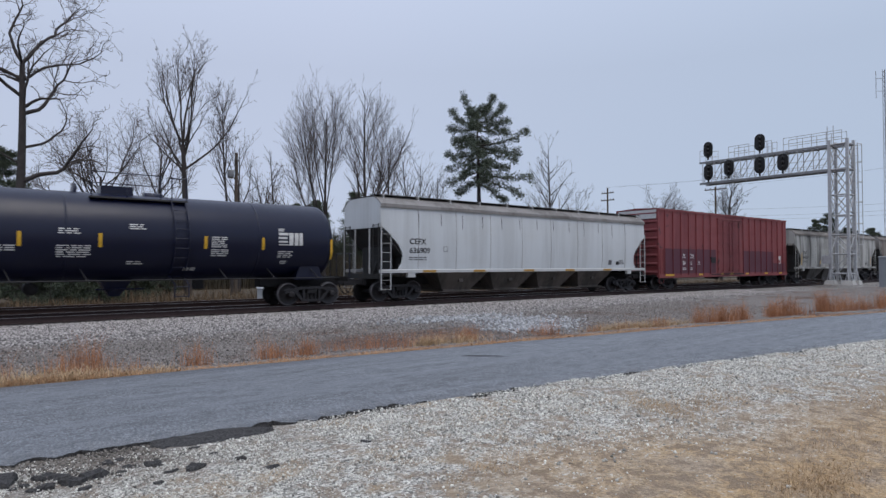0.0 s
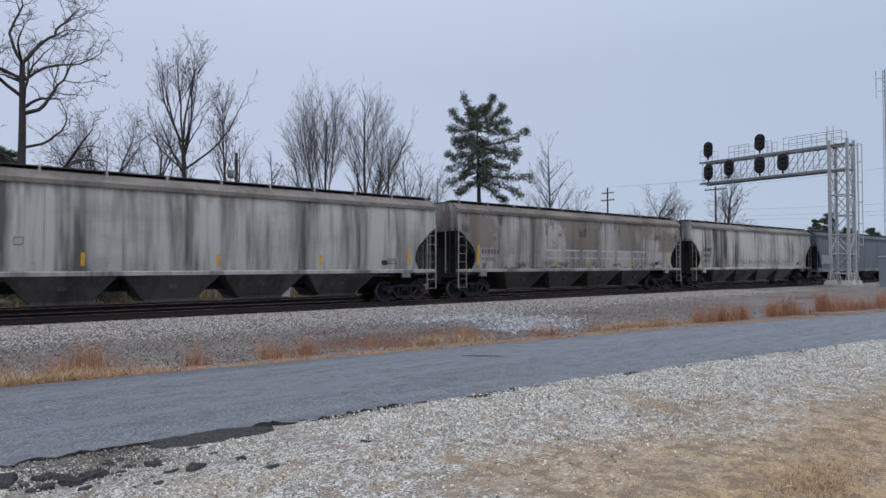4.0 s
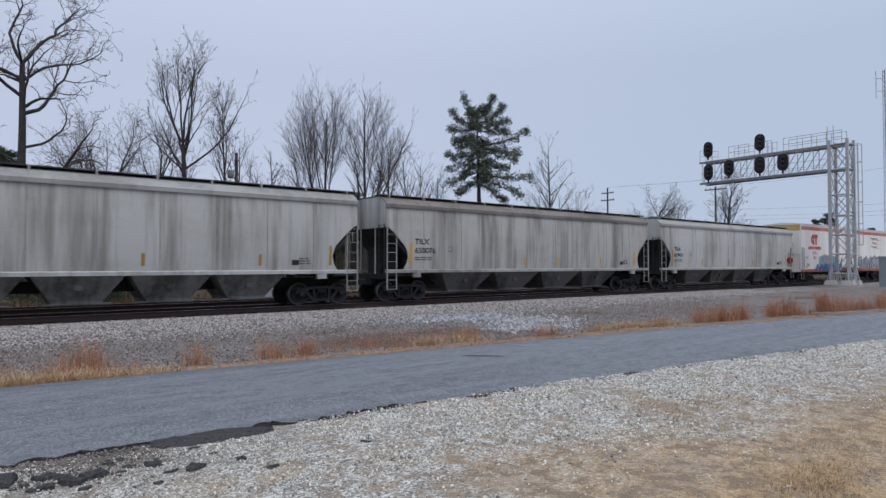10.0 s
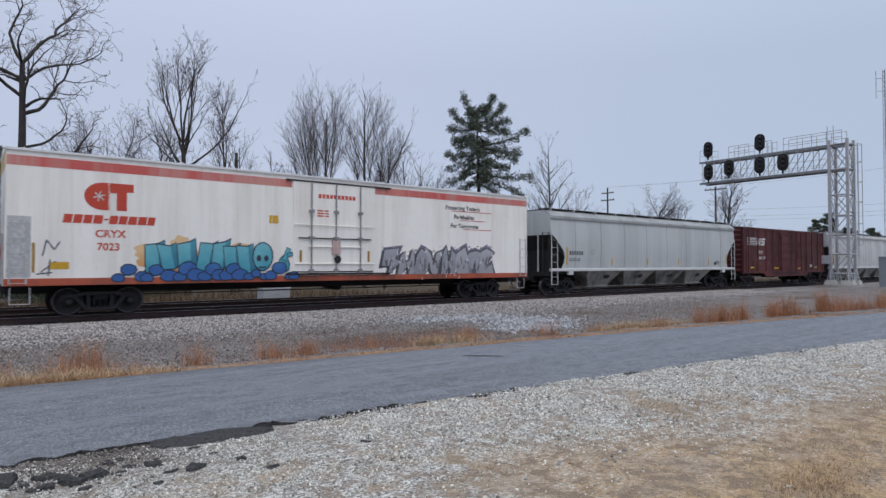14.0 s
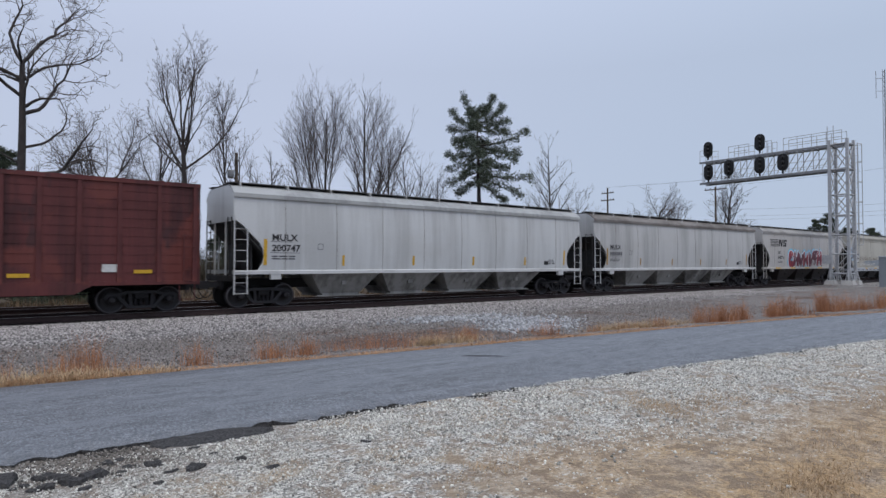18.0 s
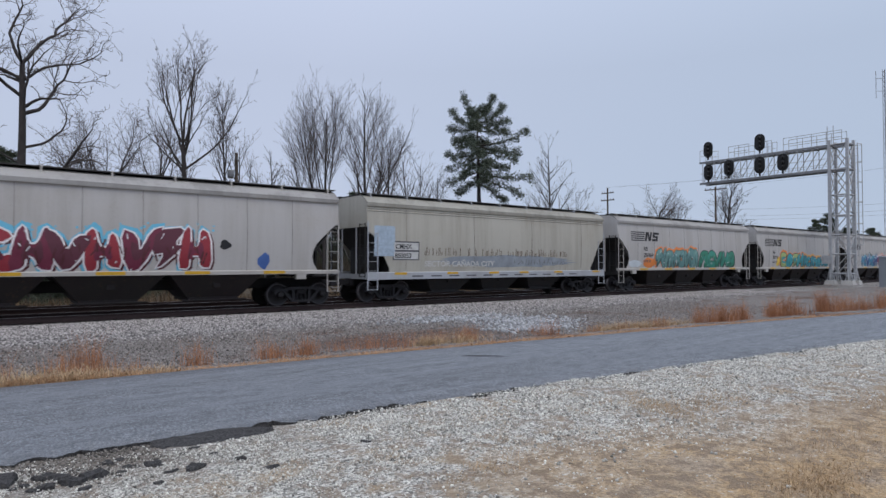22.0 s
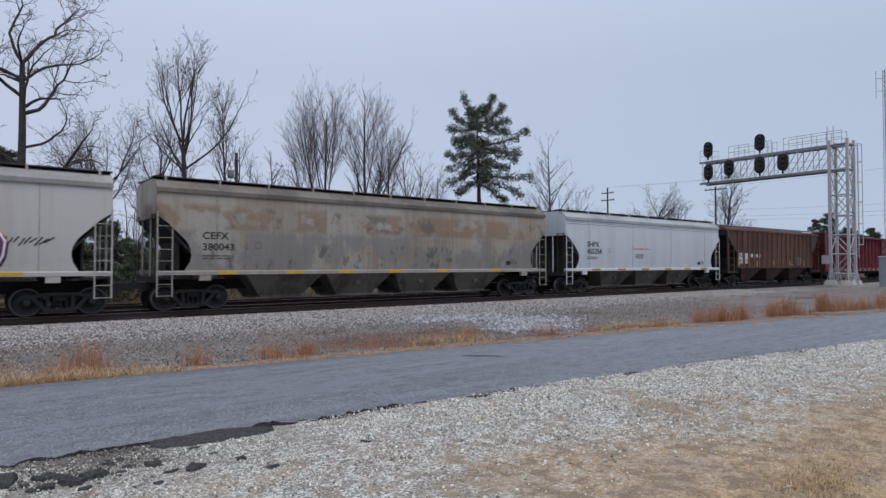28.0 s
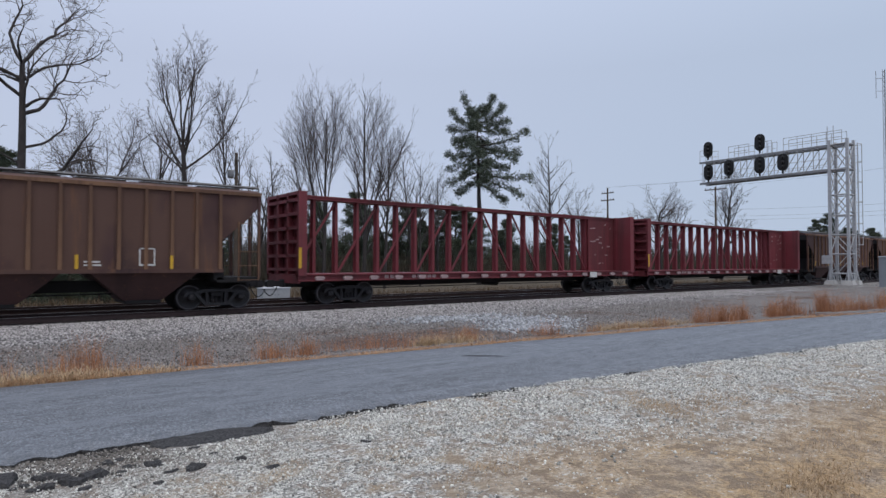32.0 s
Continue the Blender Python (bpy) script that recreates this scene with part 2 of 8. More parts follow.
def wheelset_mesh(bm):
    for s in (-1, 1):
        prof = [(0.66, 0.11), (0.66, 0.30), (0.685, 0.36), (0.672, 0.40), (0.665, WHEEL_R + 0.025), (0.70, WHEEL_R + 0.022), (0.715, WHEEL_R), (0.80, WHEEL_R - 0.004),
                (0.805, 0.40), (0.775, 0.37), (0.76, 0.24), (0.80, 0.13), (0.82, 0.11)]
        turned(bm, [(s * a, r) for a, r in prof], 28)
        turned(bm, [(s * a, r) for a, r in ((0.82, 0.10), (0.93, 0.10), (0.93, 0.13), (1.14, 0.13), (1.16, 0.115), (1.19, 0.06))], 14)
        for i in range(3):
            u = 2 * math.pi * i / 3
            c = Vector((0.06 * math.cos(u), s * 1.16, 0.06 * math.sin(u)))
            rod(bm, c, c + Vector((0, s * 0.04, 0)), 0.022, 6)
    turned(bm, [(-0.7, 0.085), (0.7, 0.085)], 12)
    for f in bm.faces:
        if all(math.hypot(v.co.x, v.co.z) > 0.39 for v in f.verts) and abs(f.calc_center_median().y) > 0.71:
            f.material_index = 1


def side_frame_mesh(bm):
    top = [(-1.14, 0.50), (-1.14, 0.62), (-1.02, 0.68), (-0.72, 0.69), (-0.45, 0.76), (0.45, 0.76), (0.72, 0.69), (1.02, 0.68), (1.14, 0.62), (1.14, 0.50),
           (1.03, 0.50), (1.0, 0.58), (0.78, 0.58), (0.66, 0.60), (0.40, 0.66), (-0.40, 0.66), (-0.66, 0.60), (-0.78, 0.58), (-1.0, 0.58), (-1.03, 0.50)]
    prism(bm, top, 0.90, 1.08)
    for s in (-1, 1):
        prism(bm, [(s * 0.80, 0.60), (s * 0.66, 0.62), (s * 0.34, 0.24), (s * 0.44, 0.19)], 0.92, 1.07)
        prism(bm, [(s * 0.40, 0.66), (s * 0.30, 0.66), (s * 0.27, 0.26), (s * 0.38, 0.24)], 0.92, 1.06)
        prism(bm, [(s * 0.98, 0.60), (s * 0.80, 0.60), (s * 0.76, 0.44), (s * 0.82, 0.36), (s * 0.86, 0.52), (s * 0.95, 0.55)], 0.92, 1.06)
    prism(bm, [(-0.46, 0.17), (0.46, 0.17), (0.40, 0.26), (-0.40, 0.26)], 0.88, 1.10)


def spring_mesh(bm):
    for i in range(3):
        x = -0.17 + 0.17 * i
        prof = [(0.26 + 0.02 * j, 0.075 if j % 2 else 0.055) for j in range(13)]
        n = 10
        rings = [[bm.verts.new((x + r * math.cos(2 * math.pi * k / n), 0.99 + r * math.sin(2 * math.pi * k / n), z)) for k in range(n)] for z, r in prof]
        for p, q in zip(rings, rings[1:]):
            for k in range(n):
                bm.faces.new((p[k], p[(k + 1) % n], q[(k + 1) % n], q[k]))


def bolster_mesh(bm):
    prism(bm, [(-0.20, 0.50), (0.20, 0.50), (0.20, 0.64), (-0.20, 0.64)], -1.09, 1.09)
    frustum(bm, 0.42, 0.80, (-0.2, 0.2, -0.5, 0.5), (-0.2, 0.2, -0.35, 0.35))
    box(bm, -0.62, -0.54, -0.75, 0.75, 0.30, 0.40)
    box(bm, 0.54, 0.62, -0.75, 0.75, 0.30, 0.40)
    for s in (-1, 1):
        box(bm, s * 0.42 - 0.04, s * 0.42 + 0.04, -0.85, -0.66, 0.28, 0.56)
        box(bm, s * 0.42 - 0.04, s * 0.42 + 0.04, 0.66, 0.85, 0.28, 0.56)


def truck(car, x):
    b = shared("truck", "bolster", bolster_mesh, grime, car, pose(x, 0, 0), "grimy two-axle freight truck")
    for s in (0, 180):
        shared("side_frame", "side_frame", side_frame_mesh, steel_dark, b, pose(0, 0, 0, 0, 0, s))
        shared("spring_nest", "springs", spring_mesh, steel_dark, b, pose(0, 0, 0, 0, 0, s))
    for dx in (-0.889, 0.889):
        w = shared("wheelset", "wheelset", wheelset_mesh, steel_wheel, b, pose(dx, 0, WHEEL_R))
        if len(w.data.materials) < 2:
            w.data.materials.append(steel_tread)
        WHEELSETS.append((w, dx))
    return b


def coupler_mesh(bm):
    box(bm, -0.1, 0.42, -0.10, 0.10, 0.78, 0.98)
    prism(bm, [(0.40, 0.72), (0.62, 0.74), (0.68, 0.82), (0.68, 0.96), (0.60, 1.02), (0.40, 1.02)], -0.16, 0.12)
    box(bm, -0.14, 0.02, -0.24, 0.24, 0.72, 1.04)


def hose_mesh(bm):
    pts = [(0.05, -0.35, 0.84)] + [(0.1 + 0.56 * i / 7, -0.33, 0.80 - 0.42 * math.sin(math.pi * (i + 1) / 9)) for i in range(8)]
    pipe(bm, pts, 0.022, 5)
    rod(bm, (0.0, -0.35, 0.9), (0.08, -0.35, 0.82), 0.03)


def end_gear(car, half):
    for s in (-1, 1):
        m = pose(s * half, 0, 0, 0, 0, 0 if s > 0 else 180)
        shared("coupler", "coupler", coupler_mesh, steel_dark, car, m)
        shared("air_hose", "hose", hose_mesh, grime, car, m)


def ladder_mesh(bm, low, high, rungs, wide, tall=None):
    """A ladder in the plane of x and z, one rail at x = 0 and one at x = -wide, standing out to -y."""
    box(bm, -0.022, 0.022, -0.03, 0.0, low, tall or high)
    box(bm, -wide - 0.018, -wide + 0.018, -0.03, 0.0, low, high)
    for i in range(rungs):
        z = low + 0.03 + (high - low - 0.08) * i / (rungs - 1)
        rod(bm, (-wide, -0.025, z), (0, -0.025, z), 0.011, 5)


# ---- covered hoppers ----
def curve_side(z, low=1.53, mid=1.6, top=1.535):
    """Half width of a curved-side hopper at a height."""
    u = (z - 2.75) / 1.45
    base = low if u < 0 else top
    return mid - (mid - base) * min(1.4, u * u)


CUT = ((1.30, 0.85), (1.52, 0.95), (1.75, 1.10), (2.05, 1.13), (2.3, 1.05), (2.55, 0.88), (2.72, 0.66), (2.95, 0.46), (3.15, 0.24), (3.3, 0.0), (6.0, 0.0))
CUT_STRAIGHT = ((1.30, 1.15), (1.52, 1.10), (2.0, 0.82), (2.45, 0.60), (2.72, 0.46), (2.95, 0.18), (3.08, 0.0), (6.0, 0.0))


def lerp_table(table, z):
    for (a, va), (b, vb) in zip(table, table[1:]):
        if z <= b:
            return va + (vb - va) * max(0.0, (z - a) / (b - a))
    return table[-1][1]


def hopper(length, mats, bays=4, cut=CUT, eave=4.2, roof=4.66, deep_sill=False, seams=8, ribs_on_top=False, label="", tall=4.7):
    """A covered hopper car about its middle: long axis x, near side -y, z from the rail."""
    body, trim, bay_mat, dark, dusty = mats
    h = length / 2
    car = tagged(new("covered_hopper"), label, "covered hopper car", "freight cars of the train")
    side = curve_side
    zs = [1.30, 1.5, 1.7, 1.95, 2.2, 2.45, 2.65, 2.85, 3.05, 3.3, 3.6, 3.9, eave]
    cols = 18
    for s in (-1, 1):
        bm = bmesh.new()
        rows = []
        for z in zs:
            e = h - 0.03 - lerp_table(cut, z)
            rows.append([(-e + 2 * e * c / cols, s * side(z), z) for c in range(cols + 1)])
        shell(bm, rows, -s * 0.05)
        part("side_wall", bm, body, car)
    # roof, with an eave strip that stands proud
    prof = [(side(eave) + 0.075, eave - 0.03), (side(eave) + 0.07, eave + 0.07), (1.40, eave + 0.24), (1.22, roof - 0.10), (0.95, roof - 0.01), (0.4, roof)]
    prof = [(-y, z) for y, z in prof] + [(y, z) for y, z in reversed(prof)]
    bm = bmesh.new()
    shell(bm, [[(-h + 2 * h * c / 6, y, z) for c in range(7)] for y, z in prof], -0.05, 2, False)
    roof_ob = part("roof", bm, dusty, car)
    # the middle of the roof has a darker tone
    roof_ob.data.materials.append(roof_dark)
    for f in roof_ob.data.polygons:
        if abs(f.center.y) < 0.7:
            f.material_index = 1
    if ribs_on_top:
        for z in (eave - 0.09, eave - 0.18, eave - 0.27):
            for s in (-1, 1):
                bm = bmesh.new()
                slab(bm, [(s * (side(z) - 0.02), z - 0.035), (s * (side(z) + 0.025), z - 0.01), (s * (side(z) + 0.025), z + 0.01), (s * (side(z) - 0.02), z + 0.035)], -h + 0.04, h - 0.04)
                part("side_bead", bm, body, car)
    # ends: upper panel, slope sheet, platform, sills
    for s in (-1, 1):
        bm = bmesh.new()
        ring = [(y, z - 0.05) for y, z in prof]
        low = [(side(z) - 0.01, z) for z in (eave - 0.04, 3.6, 3.25)]
        outline = ring + low + [(-y, z) for y, z in reversed(low)]
        slab(bm, outline, s * (h - 0.06), s * (h - 0.005))
        part("end_panel", bm, body, car)
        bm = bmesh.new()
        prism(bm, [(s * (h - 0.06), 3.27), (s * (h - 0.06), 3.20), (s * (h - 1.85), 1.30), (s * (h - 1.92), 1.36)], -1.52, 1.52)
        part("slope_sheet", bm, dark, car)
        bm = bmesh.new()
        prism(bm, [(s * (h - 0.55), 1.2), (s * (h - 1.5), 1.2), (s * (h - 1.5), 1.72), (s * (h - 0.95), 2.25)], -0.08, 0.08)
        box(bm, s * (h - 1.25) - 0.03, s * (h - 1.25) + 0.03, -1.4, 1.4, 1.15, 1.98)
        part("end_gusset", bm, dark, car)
        # plate added across the open end so that it reads dark
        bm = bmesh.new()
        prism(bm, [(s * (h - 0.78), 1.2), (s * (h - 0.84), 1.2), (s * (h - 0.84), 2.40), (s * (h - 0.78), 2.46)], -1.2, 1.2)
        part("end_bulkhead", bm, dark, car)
        bm = bmesh.new()
        box(bm, min(s * h, s * (h - 0.12)), max(s * h, s * (h - 0.12)), -1.5, 1.5, 1.02, 1.24)
        part("end_sill", bm, dark if not deep_sill else trim, car)
        bm = bmesh.new()
        box(bm, min(s * (h - 0.12), s * (h - 1.1)), max(s * (h - 0.12), s * (h - 1.1)), -1.45, 1.45, 1.17, 1.22)
        part("end_platform", bm, walkway, car)
        for y in (-0.62, 0.62):
            bm = bmesh.new()
            rod(bm, (s * (h - 0.04), y, 1.2), (s * (h - 0.04), y, 3.3), 0.035)
            part("end_post", bm, trim, car)
        for y in (-1, 1):
            bm = bmesh.new()
            box(bm, s * (h - 1.62) - 0.2, s * (h - 1.62) + 0.2, min(y * 1.45, y * 1.6), max(y * 1.45, y * 1.6), 1.08, 1.32)
            part("jacking_plate", bm, trim, car)
    bm = bmesh.new()
    rod(bm, (h - 0.10, 0.95, 1.95), (h + 0.02, 0.95, 1.95), 0.03)
    turned(bm, [(0.0, 0.25), (0.03, 0.28), (0.06, 0.25), (0.03, 0.21)], 18, Vector((h, 0.95, 1.95)), "x")
    part("brake_wheel", bm, dark, car)
    bm = bmesh.new()
    turned(bm, [(-0.6, 0.05), (-0.55, 0.22), (0.55, 0.22), (0.6, 0.05)], 12, Vector((-h + 1.05, 0.5, 1.5)))
    part("brake_reservoir", bm, dark, car)
    # side sills
    for s in (-1, 1):
        bm = bmesh.new()
        z0, z1 = (1.0, 1.32) if deep_sill else (1.28, 1.43)
        slab(bm, [(s * 1.42, z0), (s * 1.615, z0), (s * 1.615, z1 - 0.03), (s * 1.56, z1), (s * 1.42, z1)], -h + 0.02, h - 0.02)
        part("side_sill", bm, trim, car)
    bm = bmesh.new()
    box(bm, -h + 0.1, h - 0.1, -0.28, 0.28, 0.72, 1.1)
    part("centre_sill", bm, grime, car)
    # discharge bays
    room = length - 2 * 3.05
    pitch = room / bays
    for i in range(bays):
        c = -room / 2 + pitch * (i + 0.5)
        a, b = pitch / 2 - 0.05, pitch * 0.27
        bm = bmesh.new()
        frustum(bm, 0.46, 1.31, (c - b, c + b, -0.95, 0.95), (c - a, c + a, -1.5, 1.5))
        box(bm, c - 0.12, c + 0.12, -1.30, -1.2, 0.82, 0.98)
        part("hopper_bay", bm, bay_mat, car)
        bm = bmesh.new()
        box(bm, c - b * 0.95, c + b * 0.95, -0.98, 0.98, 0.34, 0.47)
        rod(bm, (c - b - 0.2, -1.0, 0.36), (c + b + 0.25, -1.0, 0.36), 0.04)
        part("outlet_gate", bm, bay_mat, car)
    # roof walk with its brackets and hatches
    for s in (-1, 1):
        bm = bmesh.new()
        box(bm, -h - 0.02, h + 0.02, s * 0.98 - 0.27, s * 0.98 + 0.27, tall - 0.035, tall)
        part("running_board", bm, walkway, car)
    n = max(7, round(length / 1.75))
    for i in range(n):
        x = -h + 0.35 + (length - 0.7) * i / (n - 1)
        for s in (-1, 1):
            key = ("bracket", round(tall, 2), round(roof, 2))
            shared("roof_bracket", key + (id(trim),), lambda bm: (box(bm, -0.03, 0.03, -0.035, 0.0, eave + 0.2, tall + 0.02), box(bm, -0.02, 0.02, 0.0, 0.5, tall - 0.09, tall - 0.035)), trim, car, pose(x, s * -1.27, 0, 0, 0, 0 if s > 0 else 180))
    bm = bmesh.new()
    box(bm, -h + 0.5, h - 0.5, -0.5, 0.5, roof - 0.03, tall - 0.05)
    part("trough_hatch", bm, roof_dark, car)
    # seams
    if seams:
        for i in range(seams):
            x = -h + 2.0 + (length - 4.0) * i / (seams - 1)
            def seam(bm, top=eave):
                zz = [1.44 + (top - 0.1 - 1.44) * j / 8 for j in range(9)]
                shell(bm, [[(-0.009, -side(z) - 0.006, z), (0.009, -side(z) - 0.006, z)] for z in zz], 0.02)
            shared("weld_seam", ("seam", eave), seam, seam_mat, car, pose(x, 0, 0))
    # ladders and grab irons at the corners
    for s in (-1, 1):
        for y in (-1, 1):
            flip = s * -y
            at = pose(s * (h - 0.03), y * 1.6, 0, 0, 0, 0 if y < 0 else 180)
            key = ("ladder", flip, id(trim))
            def lad(bm, f=flip):
                b2 = bmesh.new()
                ladder_mesh(b2, 0.55, 3.0, 7, 0.48, 3.45)
                if f < 0:
                    for v in b2.verts:
                        v.co.x = -v.co.x
                    bmesh.ops.reverse_faces(b2, faces=b2.faces)
                tmp = bpy.data.meshes.new("tmp")
                b2.to_mesh(tmp)
                b2.free()
                bm.from_mesh(tmp)
                bpy.data.meshes.remove(tmp)
            shared("side_ladder", key, lad, trim, car, at)
            def endlad(bm):
                ladder_mesh(bm, 1.1, 3.4, 6, 0.45)
            at = pose(s * (h - 0.005), (-1.0 if y < 0 else 1.45) - (0 if s > 0 else 0.45), 0, 0, 0, 90 * s)
            shared("end_ladder", ("endladder", id(dark)), endlad, dark, car, at)
    end_gear(car, h)
    truck(car, -h + 1.36)
    truck(car, h - 1.36)
    return car


# ---- ground, road and tracks ----
def road_far(x):
    if x > 26:
        return 7.351 - 0.1637 * (x - 26)
    return 10.43 - 0.0732 * x - (0.00174 * x * x if x > 0 else 0)


def road_near(x):
    if x > 26:
        return 3.138 - 0.177 * (x - 26)
    return 6.464 - 0.0788 * x - (0.00189 * x * x if x > 0 else 0)


def lump(x, y, s, seed=0.0):
    return noise.noise(Vector((x * s + seed, y * s, seed * 1.7)))


def ground_z(x, y):
    near, far = road_near(x), road_far(x)
    if y < near:
        z = -0.064 + 0.02 * lump(x, y, 0.5) + 0.012 * lump(x, y, 2.0)
        z += 0.03 * min(1.0, max(0.0, (near - y) / 3)) + 0.038 * min(1.0, max(0.0, (x - 2.5) / 1.2)) * math.exp(-max(0.0, near - y) / 1.2)
        z -= 0.022 * math.exp(-max(0.0, near - y) / 0.35) * min(1.0, max(0.0, (3.0 - x) / 1.2)) * min(1.0, max(0.15, 0.75 + 1.6 * lump(x, 0, 1.3, 11.0)))
    elif y < far + 0.1:
        z = -0.10
    else:
        deep = -0.42 + 0.25 * min(1.0, max(0.0, (x - 18) / 25))
        knots = ((far + 0.1, -0.10), (far + 0.6, -0.11), (min(far + 3.2, 14.5), deep), (17.4, deep + 0.02), (20.6, -0.30), (21.7, -0.215), (30.4, -0.215), (32.5, -0.5), (40, -0.55), (5000, -0.55))
        z = lerp_table(knots, y)
        if y < 20.5 or y > 33:
            z += 0.045 * lump(x, y, 0.7, 3.0) + 0.015 * lump(x, y, 2.5, 5.0)
    return z


def spread(*spans):
    out = []
    for a, b, step in spans:
        n = max(1, round((b - a) / step))
        out += [a + (b - a) * i / n for i in range(n)]
    return out + [spans[-1][1]]


xs = spread((-4000, -1000, 1000), (-1000, -200, 200), (-200, -20, 30), (-20, -2, 1.5), (-2, 30, 0.25), (30, 80, 1.0), (80, 200, 8), (200, 600, 100), (600, 4000, 850))
ys = spread((-4000, -1000, 1000), (-1000, -100, 150), (-100, -5, 10), (-5, 0, 0.8), (0, 23, 0.2), (23, 36, 0.8), (36, 90, 4), (90, 300, 40), (300, 4000, 900))
verts = [(x, y, ground_z(x, y)) for y in ys for x in xs]
nx = len(xs)
faces = [(r * nx + c, r * nx + c + 1, (r + 1) * nx + c + 1, (r + 1) * nx + c) for r in range(len(ys) - 1) for c in range(nx - 1)]
me = bpy.data.meshes.new("ground")
me.from_pydata(verts, [], faces)
me.polygons.foreach_set("use_smooth", [True] * len(faces))

k = Nodes("gravel_dirt_and_dry_grass")
pos = k.place(world=True)
xyz = k.put("ShaderNodeSeparateXYZ", Vector=pos)
px, py = xyz.outputs[0], xyz.outputs[1]
wob = k.noise(k.place((0.45, 0.45, 0.45), world=True), 1.0, 5.0, 0.65)
wob2 = k.noise(k.place((1.6, 1.6, 1.6), (4, 2, 0), world=True), 1.0, 5.0, 0.7)
fine = k.noise(k.place((30, 30, 30), world=True), 1.0, 4.0, 0.7)
cell = k.put("ShaderNodeTexVoronoi", Vector=k.place((48, 48, 48), world=True), Scale=1.0)
stone = k.put("ShaderNodeSeparateColor", Color=cell.outputs["Color"]).outputs[0]
cell2 = k.put("ShaderNodeTexVoronoi", Vector=k.place((15, 15, 15), world=True), Scale=1.0)
stone2 = k.put("ShaderNodeSeparateColor", Color=cell2.outputs["Color"]).outputs[0]
rough_spots = k.noise(k.place((5.0, 5.0, 5.0), (1, 7, 0), world=True), 1.0, 5.0, 0.75)
white_gravel = k.mix(stone, (0.075, 0.071, 0.062), (0.73, 0.715, 0.655))
brown_dirt = k.mix(k.ramp(fine, 0.3, 0.7), (0.14, 0.105, 0.075), (0.31, 0.245, 0.18))
white_gravel = k.mix(k.ramp(rough_spots, 0.47, 0.58, 0.0, 0.8), white_gravel, brown_dirt)
white_gravel = k.mix(k.ramp(wob2, 0.50, 0.62, 0.0, 0.7), white_gravel, k.mix(fine, (0.22, 0.16, 0.10), (0.42, 0.32, 0.2)))
rubble = k.math("MULTIPLY", k.ramp(k.math("ADD", py, k.math("MULTIPLY", rough_spots, 1.2)), 5.6, 6.3), k.ramp(px, 1.2, 3.4, 1.0, 0.0))
white_gravel = k.mix(k.math("MULTIPLY", rubble, 0.9), white_gravel, k.mix(k.ramp(fine, 0.35, 0.7), (0.075, 0.066, 0.058), (0.28, 0.24, 0.2)))
dry = k.mix(k.ramp(fine, 0.3, 0.7), (0.19, 0.13, 0.07), (0.62, 0.44, 0.245))
dry = k.mix(k.ramp(wob2, 0.42, 0.62), dry, k.mix(k.ramp(fine, 0.3, 0.7), (0.175, 0.135, 0.095), (0.52, 0.415, 0.295)))
dry = k.mix(k.ramp(rough_spots, 0.48, 0.58, 0.0, 0.8), dry, k.mix(fine, (0.12, 0.088, 0.06), (0.26, 0.20, 0.145)))
dry = k.mix(k.math("MULTIPLY", k.ramp(stone, 0.86, 0.95), k.ramp(rough_spots, 0.5, 0.35)), dry, (0.55, 0.53, 0.49))
edge = k.math("ADD", py, k.math("ADD", k.math("MULTIPLY", wob, -3.0), k.math("MULTIPLY", wob2, -1.6)))
edge = k.math("ADD", edge, k.math("MULTIPLY", k.ramp(rough_spots, 0.35, 0.65), -1.1))
edge = k.math("SUBTRACT", edge, k.ramp(px, 1.2, 3.4, -3.0, 0.0))
edge = k.math("ADD", edge, k.ramp(px, 4.0, 12.0, 0.15, 1.5))
col = k.mix(k.ramp(edge, 0.2, 1.7), dry, white_gravel)
grit = k.mix(stone, (0.07, 0.062, 0.057), (0.26, 0.238, 0.22))
soil = k.mix(k.ramp(rough_spots, 0.4, 0.6), (0.052, 0.033, 0.026), (0.155, 0.095, 0.07))
patchy = k.math("ADD", wob, k.math("MULTIPLY", wob2, 0.35))
ditch = k.mix(k.ramp(patchy, 0.70, 0.82), grit, soil)
bx, by = k.math("SUBTRACT", px, 10.0), k.math("SUBTRACT", py, 14.2)
dist = k.math("SQRT", k.math("ADD", k.math("MULTIPLY", k.math("MULTIPLY", bx, bx), 0.10), k.math("MULTIPLY", k.math("MULTIPLY", by, by), 0.55)))
ditch = k.mix(k.ramp(k.math("ADD", dist, k.math("MULTIPLY", wob2, 0.8)), 1.1, 1.7, 0.95, 0.0), ditch, soil)
bx, by = k.math("SUBTRACT", px, 15.5), k.math("SUBTRACT", py, 15.8)
dist = k.math("SQRT", k.math("ADD", k.math("MULTIPLY", k.math("MULTIPLY", bx, bx), 0.18), k.math("MULTIPLY", k.math("MULTIPLY", by, by), 0.35)))
ditch = k.mix(k.ramp(k.math("ADD", dist, k.math("MULTIPLY", wob2, 0.8)), 1.1, 1.6, 1.0, 0.0), ditch, k.mix(stone2, (0.13, 0.135, 0.14), (0.38, 0.395, 0.41)))
far_edge = k.math("ADD", k.math("ADD", py, 0.19), k.math("MULTIPLY", px, k.math("ADD", 0.0732, k.math("MULTIPLY", px, 0.00174))))
col = k.mix(k.ramp(far_edge, 10.0, 10.4), col, ditch)
verge = k.math("ADD", far_edge, k.math("MULTIPLY", wob2, -1.4))
